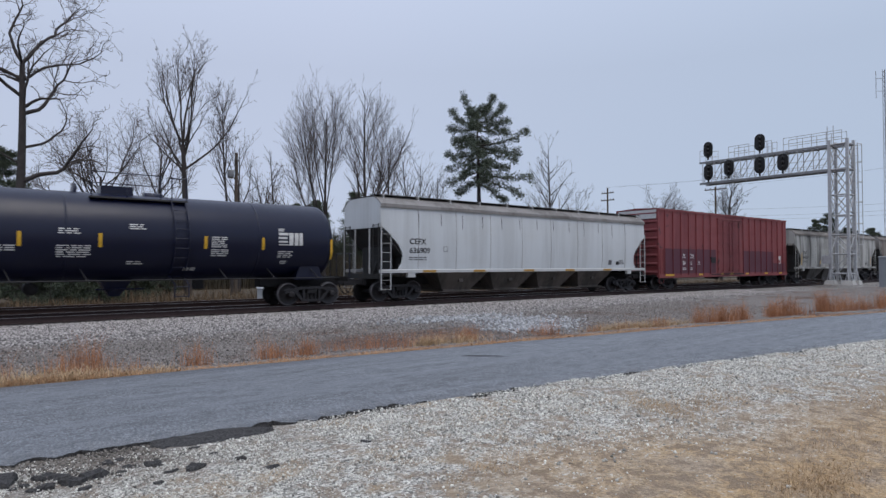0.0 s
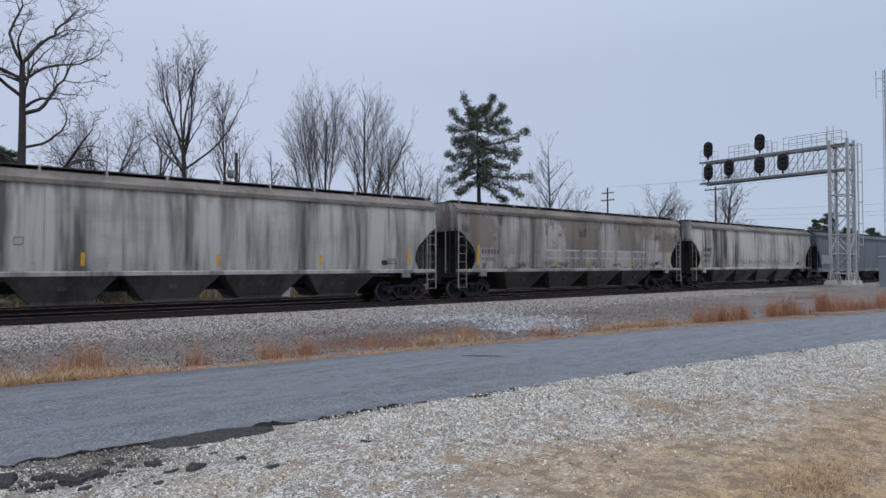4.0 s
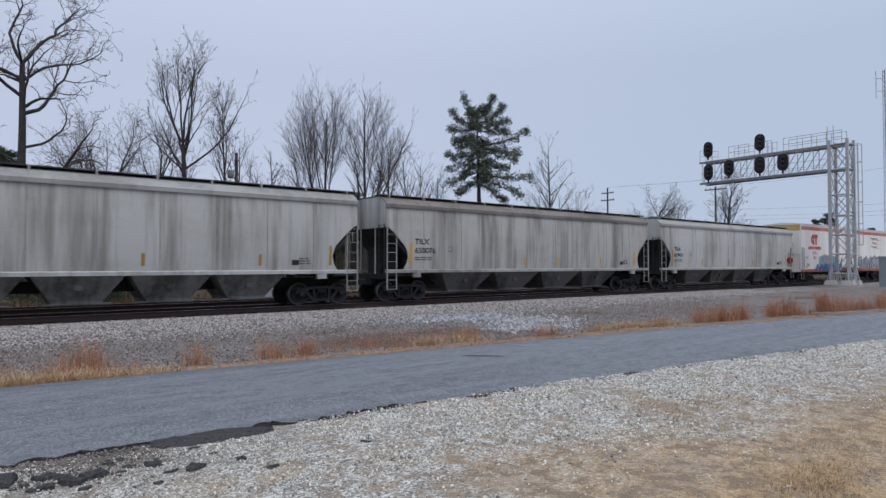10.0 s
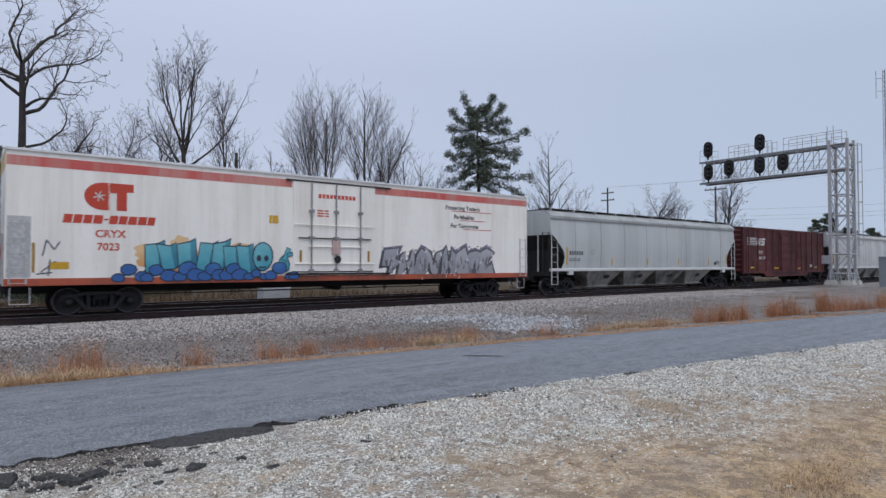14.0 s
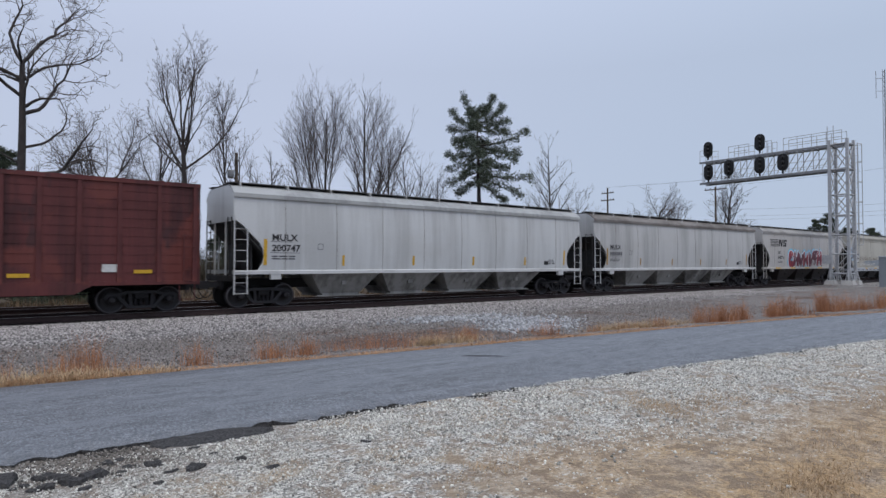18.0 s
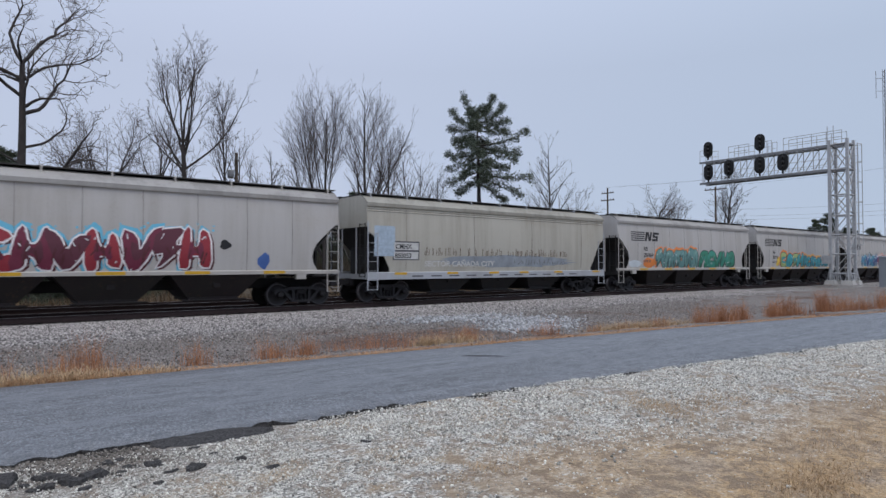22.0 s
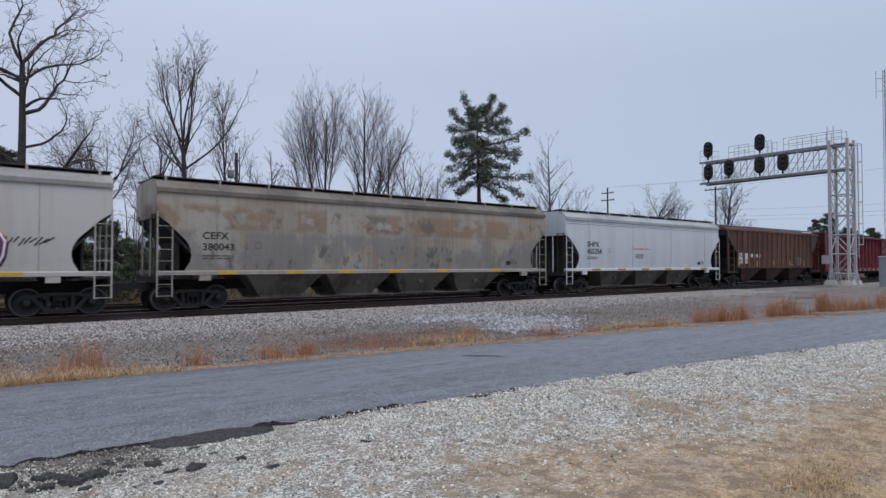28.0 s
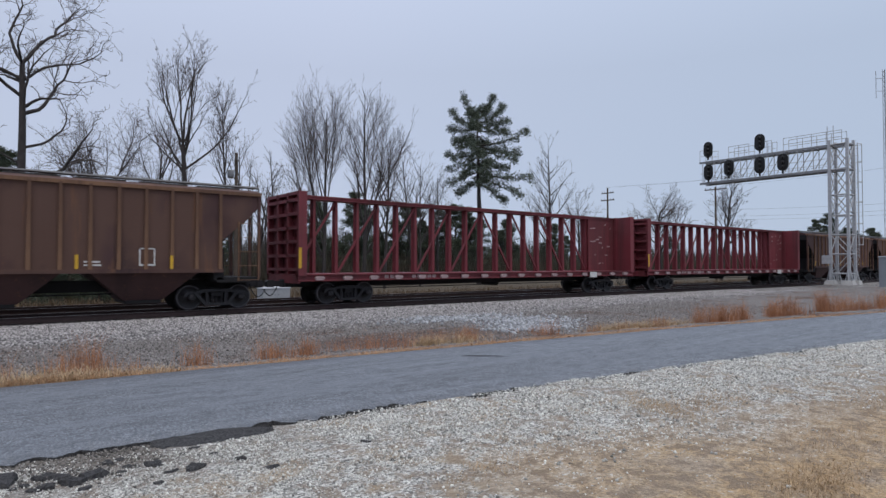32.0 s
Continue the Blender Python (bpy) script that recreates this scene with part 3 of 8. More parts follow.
col = k.mix(k.math("MULTIPLY", k.ramp(far_edge, 10.0, 10.2), k.ramp(verge, 10.3, 10.9, 1.0, 0.0)), col, dry)
ballast = k.mix(stone2, (0.045, 0.04, 0.038), (0.36, 0.345, 0.33))
col = k.mix(k.ramp(k.math("ADD", py, k.math("MULTIPLY", wob2, 1.6)), 18.2, 19.3), col, ballast)
# darker bed round both tracks: shade below the cars put into the colour
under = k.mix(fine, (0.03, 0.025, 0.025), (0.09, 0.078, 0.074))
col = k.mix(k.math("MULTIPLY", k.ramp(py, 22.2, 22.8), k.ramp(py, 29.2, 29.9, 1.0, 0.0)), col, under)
field = k.mix(wob2, (0.04, 0.032, 0.02), (0.11, 0.082, 0.05))
col = k.mix(k.ramp(k.math("ADD", py, k.math("MULTIPLY", wob, 3.0)), 32.0, 34.0), col, field)
hgt = k.math("ADD", k.math("MULTIPLY", cell.outputs["Distance"], -1.0), k.math("MULTIPLY", fine, 0.6))
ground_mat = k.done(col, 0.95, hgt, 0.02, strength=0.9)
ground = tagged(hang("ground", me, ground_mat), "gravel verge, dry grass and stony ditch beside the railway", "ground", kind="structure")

# road with a ragged near edge
k = Nodes("old_asphalt")
fine = k.noise(k.place((60, 60, 60), world=True), 1.0, 4.0, 0.8)
agg = k.put("ShaderNodeTexVoronoi", Vector=k.place((110, 110, 110), world=True), Scale=1.0)
spk = k.put("ShaderNodeSeparateColor", Color=agg.outputs["Color"]).outputs[0]
along = k.noise(k.place((0.06, 1.6, 1.0), (0, 0.4, 0), world=True), 1.0, 5.0, 0.7)
big = k.noise(k.place((0.25, 0.7, 0.5), world=True), 1.0, 4.0, 0.6)
mid = k.noise(k.place((2.2, 5.0, 1.0), world=True), 1.0, 6.0, 0.7)
clot = k.noise(k.place((44, 20, 44), world=True), 1.0, 6.0, 0.85)
col = k.mix(k.ramp(fine, 0.3, 0.7), (0.037, 0.041, 0.048), (0.146, 0.159, 0.178))
col = k.mix(k.ramp(clot, 0.5, 0.56, 0.0, 0.9), col, (0.028, 0.032, 0.038))
col = k.mix(k.ramp(clot, 0.48, 0.42, 0.0, 0.85), col, (0.27, 0.297, 0.325))
col = k.mix(k.ramp(spk, 0.80, 0.98, 0.0, 0.55), col, (0.34, 0.34, 0.34))
col = k.mix(k.ramp(along, 0.45, 0.6, 0.0, 0.45), col, (0.185, 0.202, 0.226))
col = k.mix(k.ramp(big, 0.45, 0.62, 0.0, 0.35), col, (0.15, 0.163, 0.184))
col = k.mix(k.ramp(mid, 0.5, 0.68, 0.0, 0.55), col, (0.06, 0.063, 0.069))
asphalt = k.done(col, k.ramp(mid, 0.3, 0.7, 0.42, 0.62), k.math("ADD", fine, k.math("MULTIPLY", spk, 0.5)), 0.006, strength=0.7)
k = Nodes("crumbled_asphalt")
dust = k.noise(k.place((45, 45, 45), world=True), 1.0, 5.0, 0.8)
fresh = k.done(k.mix(k.ramp(dust, 0.4, 0.62), (0.014, 0.014, 0.016), (0.075, 0.072, 0.07)), 0.92, dust, 0.02, strength=1.0)
rx = spread((-400, -60, 60), (-60, -3, 3), (-3, 9, 0.05), (9, 40, 0.25), (40, 400, 12))
bm = bmesh.new()
rng = random.Random(4)
lanes = 7
top, low = [], []
for x in rx:
    rag = 0.10 * lump(x, 0, 1.1, 9.0) + (0.13 * lump(x, 0, 4.0, 2.0) + 0.05 * round(3 * lump(x, 0, 7.0, 6.0)) + rng.uniform(-0.025, 0.025) if -3 < x < 6 else 0.03 * lump(x, 0, 9.0, 3.0) + rng.uniform(-0.03, 0.03) + 0.06 * lump(x, 0, 2.0, 2.0))
    a, b = road_near(x) + rag, road_far(x) + 0.05 * lump(x, 3, 1.5, 7.0)
    top.append([bm.verts.new((x, a + (b - a) * i / lanes, -0.045 + 0.03 * math.sin(math.pi * i / lanes))) for i in range(lanes + 1)])
    low.append((bm.verts.new((x, a - 0.02, -0.17)), bm.verts.new((x, b + 0.03, -0.16))))
for i in range(len(rx) - 1):
    for j in range(lanes):
        bm.faces.new((top[i][j], top[i + 1][j], top[i + 1][j + 1], top[i][j + 1])).smooth = True
    bm.faces.new((low[i][0], low[i + 1][0], top[i + 1][0], top[i][0])).material_index = 1
    bm.faces.new((top[i][-1], top[i + 1][-1], low[i + 1][1], low[i][1]))
road = part("road", bm, asphalt)
road.data.materials.append(fresh)
tagged(road, "worn grey asphalt lane with a crumbling edge", "road", kind="structure")
# dark patch on top of the asphalt; its colour stands for the hole's shade
bm = bmesh.new()
out = [(7.13 + 0.024 * i, 8.56 - 0.020 * i - 0.10 * math.sin(i * math.pi / 24) * 0.5 + 0.02 * lump(i, 0, 0.9, 1.0)) for i in range(25)]
out += [(x + 0.02, y + 0.025 + 0.085 * math.sin(i * math.pi / 24) + 0.03 * lump(i, 2, 0.7, 3.0)) for i, (x, y) in reversed(list(enumerate(out[1:-1])))]
a = [bm.verts.new((x, y, -0.012)) for x, y in out]
b = [bm.verts.new((x, y, -0.03)) for x, y in out]
bm.faces.new(a)
for i in range(len(a)):
    j = (i + 1) % len(a)
    bm.faces.new((a[i], b[i], b[j], a[j]))
tagged(part("pothole", bm, plain("pothole_shadowed_tar", (0.02, 0.02, 0.022), 0.95)), "dark crescent-shaped pothole rim in the asphalt", "pothole")


# sunken flap at the broken edge
bm = bmesh.new()
rows_ = []
for i in range(33):
    u = i / 32
    x = 1.40 + 1.15 * u
    wide = 0.21 * math.sin(math.pi * min(1, u * 1.05)) ** 0.6 + 0.04
    mid_y = 6.27 - 0.14 * u + 0.02 * lump(x, 1, 3, 4.0)
    rows_.append([(x + 0.02 * lump(x, j, 9, 1.0), mid_y + wide * (j / 6 - 0.55) * 1.4 + 0.03 * lump(x, j, 8, 2.0), -0.036 - 0.03 * (1 - j / 6) + 0.010 * lump(x * 9, j * 1.3, 1.0, 3.0)) for j in range(7)])
shell(bm, rows_, -0.1, 2, False)
tagged(part("asphalt_patch", bm, fresh), "dark sunken flap of broken asphalt at the road edge", "asphalt patch")


def chunk_mesh(bm, seed):
    r = random.Random(seed * 3 + 1)
    n = r.choice((7, 8, 9))
    ring = [(math.cos(2 * math.pi * (i + r.uniform(-0.3, 0.3)) / n) * r.uniform(0.5, 1.2), math.sin(2 * math.pi * (i + r.uniform(-0.3, 0.3)) / n) * r.uniform(0.45, 0.95)) for i in range(n)]
    tilt = r.uniform(-0.15, 0.15)
    lo = [bm.verts.new((x, y, 0)) for x, y in ring]
    mid = [bm.verts.new((x * 1.02, y * 1.02, 0.2 + x * tilt + r.uniform(-0.05, 0.16))) for x, y in ring]
    hi = [bm.verts.new((x * r.uniform(0.72, 0.92), y * r.uniform(0.72, 0.92), 0.5 + x * tilt + r.uniform(-0.16, 0.16))) for x, y in ring]
    cap = bm.verts.new((0, 0, 0.42))
    bm.faces.new(lo[::-1])
    for i in range(n):
        j = (i + 1) % n
        bm.faces.new((lo[i], lo[j], mid[j], mid[i]))
        bm.faces.new((mid[i], mid[j], hi[j], hi[i]))
        bm.faces.new((hi[i], hi[j], cap))


rng = random.Random(12)
spots = [(0.98, 5.91, 0.07), (1.09, 5.96, 0.055), (1.09, 5.7, 0.06), (1.29, 5.63, 0.09), (1.36, 5.36, 0.06), (1.53, 5.31, 0.1), (1.71, 5.93, 0.06), (1.49, 6.12, 0.045), (1.78, 5.61, 0.05), (0.83, 5.61, 0.13), (0.53, 5.79, 0.1), (0.64, 5.72, 0.09),
         (0.69, 5.53, 0.12), (0.51, 5.56, 0.09), (0.26, 5.83, 0.14), (1.12, 6.42, 0.07), (1.56, 5.79, 0.04), (1.21, 5.11, 0.05), (3.02, 5.07, 0.055), (1.92, 5.31, 0.07), (2.04, 4.94, 0.06), (2.91, 4.43, 0.035), (4.67, 4.96, 0.04)]
for i in range(60):
    x = rng.uniform(0.02, 1.3)
    spots.append((x, 5.9 - 0.16 * x - abs(rng.gauss(0, 0.22)), rng.choice((0.015, 0.02, 0.028, 0.04, 0.055))))
for i in range(30):
    x = rng.uniform(1.2, 9)
    spots.append((x, rng.uniform(3.7, 5.6) - 0.02 * x * x, rng.choice((0.010, 0.015, 0.02, 0.028))))
for i, (x, y, s) in enumerate(spots):
    ob = shared("asphalt_chunk", ("chunk", i % 7), lambda bm, i=i: chunk_mesh(bm, i), fresh, None, Matrix.Translation((x, y, ground_z(x, y) - 0.01)) @ pose(0, 0, 0, rng.uniform(-8, 8), rng.uniform(-8, 8), rng.uniform(0, 360)) @ Matrix.Diagonal((s, s, s * 0.8, 1)))
    tagged(ob, "broken flat lump of black asphalt on the gravel", "asphalt chunk", "broken asphalt by the road edge")


# ---- scattered stones and grass, made in bulk ----
def bulk(name, v, f, material, label, category, parent=None):
    me = bpy.data.meshes.new(name)
    n, m = len(v), len(f)
    w = f.shape[1]
    me.vertices.add(n)
    me.vertices.foreach_set("co", v.astype(np.float32).ravel())
    me.loops.add(m * w)
    me.loops.foreach_set("vertex_index", f.astype(np.int32).ravel())
    me.polygons.add(m)
    me.polygons.foreach_set("loop_start", np.arange(0, m * w, w, dtype=np.int32))
    me.update(calc_edges=True)
    ob = hang(name, me, material, parent)
    if parent is None:
        tagged(ob, label, category, kind="stuff")
    else:
        tagged(ob, label, kind="stuff")
    return ob


def heights(x, y):
    return np.array([ground_z(a, b) for a, b in zip(x, y)])


OCTA_V = np.array([(1, 0, 0), (-1, 0, 0), (0, 1, 0), (0, -1, 0), (0, 0, 1), (0, 0, -1)], float)
OCTA_F = np.array([(0, 2, 4), (2, 1, 4), (1, 3, 4), (3, 0, 4), (2, 0, 5), (1, 2, 5), (3, 1, 5), (0, 3, 5)])


def stones(name, x, y, size, material, label, seed, sink=0.25):
    r = np.random.RandomState(seed)
    n = len(x)
    s = size[:, None] * r.uniform(0.55, 1.25, (n, 3))
    q = r.normal(size=(n, 4))
    q /= np.linalg.norm(q, axis=1)[:, None]
    w, a, b, c = q.T
    rot = np.stack([np.stack([1 - 2 * (b * b + c * c), 2 * (a * b - c * w), 2 * (a * c + b * w)], -1), np.stack([2 * (a * b + c * w), 1 - 2 * (a * a + c * c), 2 * (b * c - a * w)], -1),
                    np.stack([2 * (a * c - b * w), 2 * (b * c + a * w), 1 - 2 * (a * a + b * b)], -1)], 1)
    jit = 1 + r.uniform(-0.25, 0.25, (n, 6, 3))
    v = np.einsum("nij,nkj->nki", rot, OCTA_V[None] * jit * s[:, None, :])
    v += np.stack([x, y, heights(x, y) + size * sink], -1)[:, None, :]
    f = (OCTA_F[None] + 6 * np.arange(n)[:, None, None]).reshape(-1, 3)
    return bulk(name, v.reshape(-1, 3), f, material, label, "stones")


def speckled(name, dark, light, rough=0.9):
    k = Nodes(name)
    r = k.put("ShaderNodeNewGeometry").outputs["Random Per Island"]
    n = k.noise(k.place((20, 20, 20)), 1.0, 3.0)
    return k.done(k.mix(k.math("ADD", k.math("MULTIPLY", r, 0.85), k.math("MULTIPLY", n, 0.15)), dark, light), rough)


r = np.random.RandomState(2)
n = 150000
x = 0.2 + 18 * r.rand(n) ** 1.6
kerb = np.array([road_near(a) for a in x])
y = kerb + 0.1 - np.abs(r.normal(0, 1.5, n))
keep = (y > 0.6) & (y > 2.6 - 0.2 * x) & ((y < kerb - 0.3 * r.rand(n)) | (x > 5)) & ((y > 3.9 + 0.4 * np.sin(1.9 * x) - 0.09 * x + 0.6 * r.normal(size=n)) | (r.rand(n) < 0.08) | (x < 2.4))
keep &= r.rand(n) < np.clip(0.6 + 0.25 * (x - 1.2), 0.6, 1.0)
keep &= ~((x > 1.38) & (x < 2.6) & (y > 6.02))
x, y = x[keep], y[keep]
keep = np.array([lump(a, b, 1.3, 4.0) + 0.7 * lump(a, b, 4.5, 1.0) for a, b in zip(x, y)]) > -0.12 + 0.25 * r.normal(size=len(x))
stones("verge_gravel", x[keep], y[keep], r.choice([0.005, 0.008, 0.011, 0.018], keep.sum(), p=[0.38, 0.36, 0.2, 0.06]) * np.clip(0.6 + 0.12 * x[keep], 0.7, 1.1), speckled("pale_gravel_stones", (0.085, 0.082, 0.072), (0.87, 0.86, 0.79)), "loose pale gravel along the road edge", 3)
n = 3000
x = 0.02 + 1.4 * r.rand(n)
y = np.array([road_near(a) for a in x]) - 0.02 - np.abs(r.normal(0, 0.38, n))
stones("asphalt_crumbs", x, y, r.choice([0.005, 0.008, 0.013, 0.02], n, p=[0.4, 0.35, 0.18, 0.07]), speckled("dark_asphalt_crumbs", (0.022, 0.021, 0.021), (0.26, 0.235, 0.205)), "dark crumbs of asphalt and grit by the road edge", 4)
n = 78000
x = -1 + 46 * r.rand(n) ** 1.4
y = 22.35 - np.abs(r.normal(0, 1.85, n))
keep = y > 16.5
stones("ballast", x[keep], y[keep], r.uniform(0.018, 0.042, keep.sum()), speckled("grey_ballast_stones", (0.022, 0.02, 0.02), (0.58, 0.545, 0.525)), "grey crushed-stone ballast beside the track", 5)
x = np.concatenate([r.normal(14.7, 0.8, 900), r.normal(14.4, 1.3, 900), r.normal(16.2, 1.0, 900)])
y = np.concatenate([r.normal(13.9, 0.5, 900), r.normal(17.8, 0.45, 900), r.normal(15.6, 0.8, 900)])
keep = (y > 12.0) & (y < 19)
stones("white_riprap", x[keep], y[keep], r.uniform(0.03, 0.075, keep.sum()), speckled("pale_blue_grey_stones", (0.11, 0.112, 0.118), (0.50, 0.515, 0.53)), "heap of pale crushed stone in the ditch", 7)
n = 26000
x = -0.5 + 30 * r.rand(n) ** 1.3
y = r.uniform(11.6, 18.4, n)
bare = (((x - 10.0) / 3.4) ** 2 + ((y - 14.2) / 1.5) ** 2 < 1) & (r.rand(n) < 0.7)
x, y = x[~bare], y[~bare]
n = len(x)
stones("ditch_stones", x, y, r.uniform(0.012, 0.034, n), speckled("dull_ditch_stones", (0.032, 0.028, 0.026), (0.37, 0.34, 0.315)), "scattered dull stones in the ditch", 9)


def blades(name, x, y, h, lean, width, material, label, category, seed, base=None):
    """Thin bent blades of grass."""
    r = np.random.RandomState(seed)
    n = len(x)
    z = heights(x, y) if base is None else base
    a = r.uniform(0, 2 * math.pi, n)
    w = a + math.pi / 2 + r.uniform(-0.6, 0.6, n)
    dx, dy = np.cos(a) * lean * h, np.sin(a) * lean * h
    wx, wy = np.cos(w) * width, np.sin(w) * width
    lv = []
    for t, k in ((0.0, 1.0), (0.5, 0.8), (1.0, 0.08)):
        cx, cy, cz = x + dx * t * t, y + dy * t * t, z + h * (t - 0.18 * t * t * np.minimum(1, lean)) - 0.01
        lv += [np.stack([cx - wx * k, cy - wy * k, cz], -1), np.stack([cx + wx * k, cy + wy * k, cz], -1)]
    v = np.stack(lv, 1).reshape(-1, 3)
    f = np.array([(0, 1, 3, 2), (2, 3, 5, 4)])
    f = (f[None] + 6 * np.arange(n)[:, None, None]).reshape(-1, 4)
    return bulk(name, v, f, material, label, category)


golden = speckled("golden_dry_grass", (0.2, 0.13, 0.07), (0.6, 0.43, 0.25), 0.8)
straw = speckled("dry_straw", (0.19, 0.10, 0.05), (0.55, 0.32, 0.165), 0.8)
rusty = speckled("russet_grass", (0.2, 0.08, 0.036), (0.54, 0.245, 0.11), 0.8)
tan_weeds = speckled("tan_and_brown_weeds", (0.05, 0.034, 0.022), (0.19, 0.125, 0.065), 0.85)
olive = speckled("dull_green_grass", (0.10, 0.09, 0.035), (0.30, 0.26, 0.12), 0.85)

lawn_straw = speckled("bleached_lawn_straw", (0.2, 0.14, 0.085), (0.56, 0.44, 0.28), 0.85)

# russet clumps: x, y, spread, blades, height
CLUMPS = ((0.45, 12.3, 0.16, 90, 0.5), (1.35, 12.9, 0.3, 230, 0.62), (1.75, 12.4, 0.2, 300, 0.75), (2.5, 12.1, 0.25, 70, 0.35), (3.35, 11.8, 0.17, 190, 0.6), (5.0, 12.3, 0.35, 320, 0.6), (5.7, 11.9, 0.16, 260, 0.62),
          (6.6, 12.0, 0.3, 120, 0.4), (7.35, 12.4, 0.25, 160, 0.5), (7.9, 12.0, 0.3, 150, 0.45), (9.2, 12.6, 0.4, 140, 0.5), (10.1, 12.0, 0.3, 190, 0.5), (10.7, 12.4, 0.3, 170, 0.6), (12.7, 11.6, 0.22, 180, 0.62), (13.3, 12.6, 0.2, 80, 0.4),
          (14.4, 11.3, 0.3, 110, 0.35), (15.5, 11.0, 0.3, 110, 0.4), (17.0, 11.0, 0.25, 140, 0.5), (19.4, 10.9, 0.4, 260, 0.65), (20.2, 10.6, 0.4, 360, 0.75), (21.0, 10.4, 0.4, 320, 0.7), 
          (23.6, 10.4, 0.35, 240, 0.8), (24.6, 10.5, 0.45, 420, 0.95), (25.4, 10.0, 0.3, 160, 0.7), (28.2, 10.0, 0.45, 520, 1.1), (29.6, 9.5, 0.5, 420, 0.95), (31.4, 9.2, 0.5, 380, 1.0), (33.2, 9.0, 0.8, 500, 1.0))
px_, py_, hh = [], [], []
for cx, cy, s, n, h in CLUMPS:
    n = round(n * (0.85 if cx < 18 else 1.3))
    knots = r.normal(0, s * 0.7, (5, 2))
    pick = r.randint(0, 5, n)
    px_.append(cx + knots[pick, 0] + r.normal(0, 0.09 + s * 0.12, n))
    py_.append(cy + knots[pick, 1] + r.normal(0, 0.08 + s * 0.12, n))
    hh.append(h * (0.35 + 0.75 * r.rand(n) ** 1.3) * r.uniform(0.65, 1.15, 5)[pick])
x, y, h = np.concatenate(px_), np.concatenate(py_), np.concatenate(hh)
keep = y > np.array([road_far(a) for a in x]) + 0.1
blades("russet_grass", x[keep], y[keep], h[keep], r.uniform(0.08, 0.6, keep.sum()), 0.0032, rusty, "upright clumps of russet broom grass by the road", "dry grass", 11)
n = 27000
x = 0.1 + 38 * r.rand(n) ** 1.25
y = np.array([road_far(a) for a in x]) + 0.04 + np.abs(r.normal(0, 0.32, n)) * (1.0 + 0.9 * np.exp(-((x - 1.2) / 1.2) ** 2))
blades("verge_grass", x, y, r.uniform(0.02, 0.10, n) * (1 + 0.5 * np.exp(-((x - 1.2) / 1.0) ** 2)), r.uniform(0.4, 1.8, n), 0.004, straw, "dry straw-coloured grass fringe along the road", "dry grass", 13)
n = 900
x = r.uniform(6.5, 13.5, n)
y = r.normal(12.6, 1.0, n)
keep = (np.array([lump(a, b, 1.2, 15.0) for a, b in zip(x, y)]) > 0.22) & (y > np.array([road_far(a) for a in x]) + 0.15)
blades("low_russet_grass", x[keep], y[keep], r.uniform(0.05, 0.28, keep.sum()), r.uniform(0.3, 1.2, keep.sum()), 0.0035, rusty, "low russet grass on bare reddish soil", "dry grass", 24)
MOUNDS = ((8.7, 11.7, 0.22, 420), (9.4, 11.5, 0.5, 500), (15.6, 11.6, 0.5, 700), (16.8, 11.5, 0.5, 700), (17.8, 11.2, 0.6, 600))
x = np.concatenate([r.normal(c[0], c[2], c[3]) for c in MOUNDS])
y = np.concatenate([r.normal(c[1], c[2] * 0.6, c[3]) for c in MOUNDS])
keep = y > np.array([road_far(a) for a in x]) + 0.1
blades("dry_grass_mounds", x[keep], y[keep], 0.06 + 0.3 * r.rand(keep.sum()) ** 1.4, r.uniform(0.3, 1.4, keep.sum()), 0.004, golden, "matted mounds of tan dry grass by the ditch", "dry grass", 26)
n = 260
x = r.normal(1.0, 0.5, n)
y = r.normal(12.0, 0.4, n)
blades("olive_grass", x, np.maximum(y, 10.9), r.uniform(0.05, 0.16, n), r.uniform(0.5, 1.4, n), 0.004, olive, "dull green and tan grass by the road", "dry grass", 14)
n = 34000
x = 2.6 + 12 * r.rand(n) ** 1.3
y = r.uniform(0.4, 4.2, n)
keep = (y < 2.9 + 0.6 * np.sin(1.3 * x + 1)) | (r.rand(n) < 0.06)
keep &= np.array([lump(a, b, 1.1, 6.0) + 0.6 * lump(a, b, 3.5, 8.0) for a, b in zip(x, y)]) > 0.02 + 0.1 * r.normal(size=len(x))
n = keep.sum()
blades("lawn_grass", x[keep], y[keep], r.uniform(0.01, 0.036, n), r.uniform(0.8, 3.0, n), 0.0015, lawn_straw, "sparse flattened dry lawn grass on bare soil", "dry grass", 15)
TUFTS = ((5.1, 1.95, 0.4, 0.16, 2400), (6.4, 2.3, 0.5, 0.2, 900), (6.4, 4.1, 0.25, 0.35, 1300), (7.3, 3.9, 0.35, 0.2, 700), (8.8, 2.7, 0.6, 0.2, 800), (4.6, 1.6, 0.25, 0.12, 600), (3.4, 3.75, 0.25, 0.1, 300), (10.5, 2.4, 0.8, 0.3, 600))
x = np.concatenate([r.normal(c[0], c[2], c[4]) for c in TUFTS])
y = np.concatenate([r.normal(c[1], c[3], c[4]) for c in TUFTS])
blades("lawn_tufts", x, y, r.uniform(0.02, 0.085, len(x)), r.uniform(0.4, 1.8, len(x)), 0.002, golden, "thicker tufts of golden dry grass", "dry grass", 16)
n = 4200
x = -0.6 + 3.4 * r.rand(n) ** 1.35
y = np.array([road_far(a) for a in x]) + 0.05 + np.abs(r.normal(0, 0.6, n)) * np.clip(1.25 - 0.22 * x, 0.35, 1.3)
keep = np.array([lump(a, b, 1.6, 12.0) for a, b in zip(x, y)]) > -0.25 + 0.15 * r.normal(size=n)
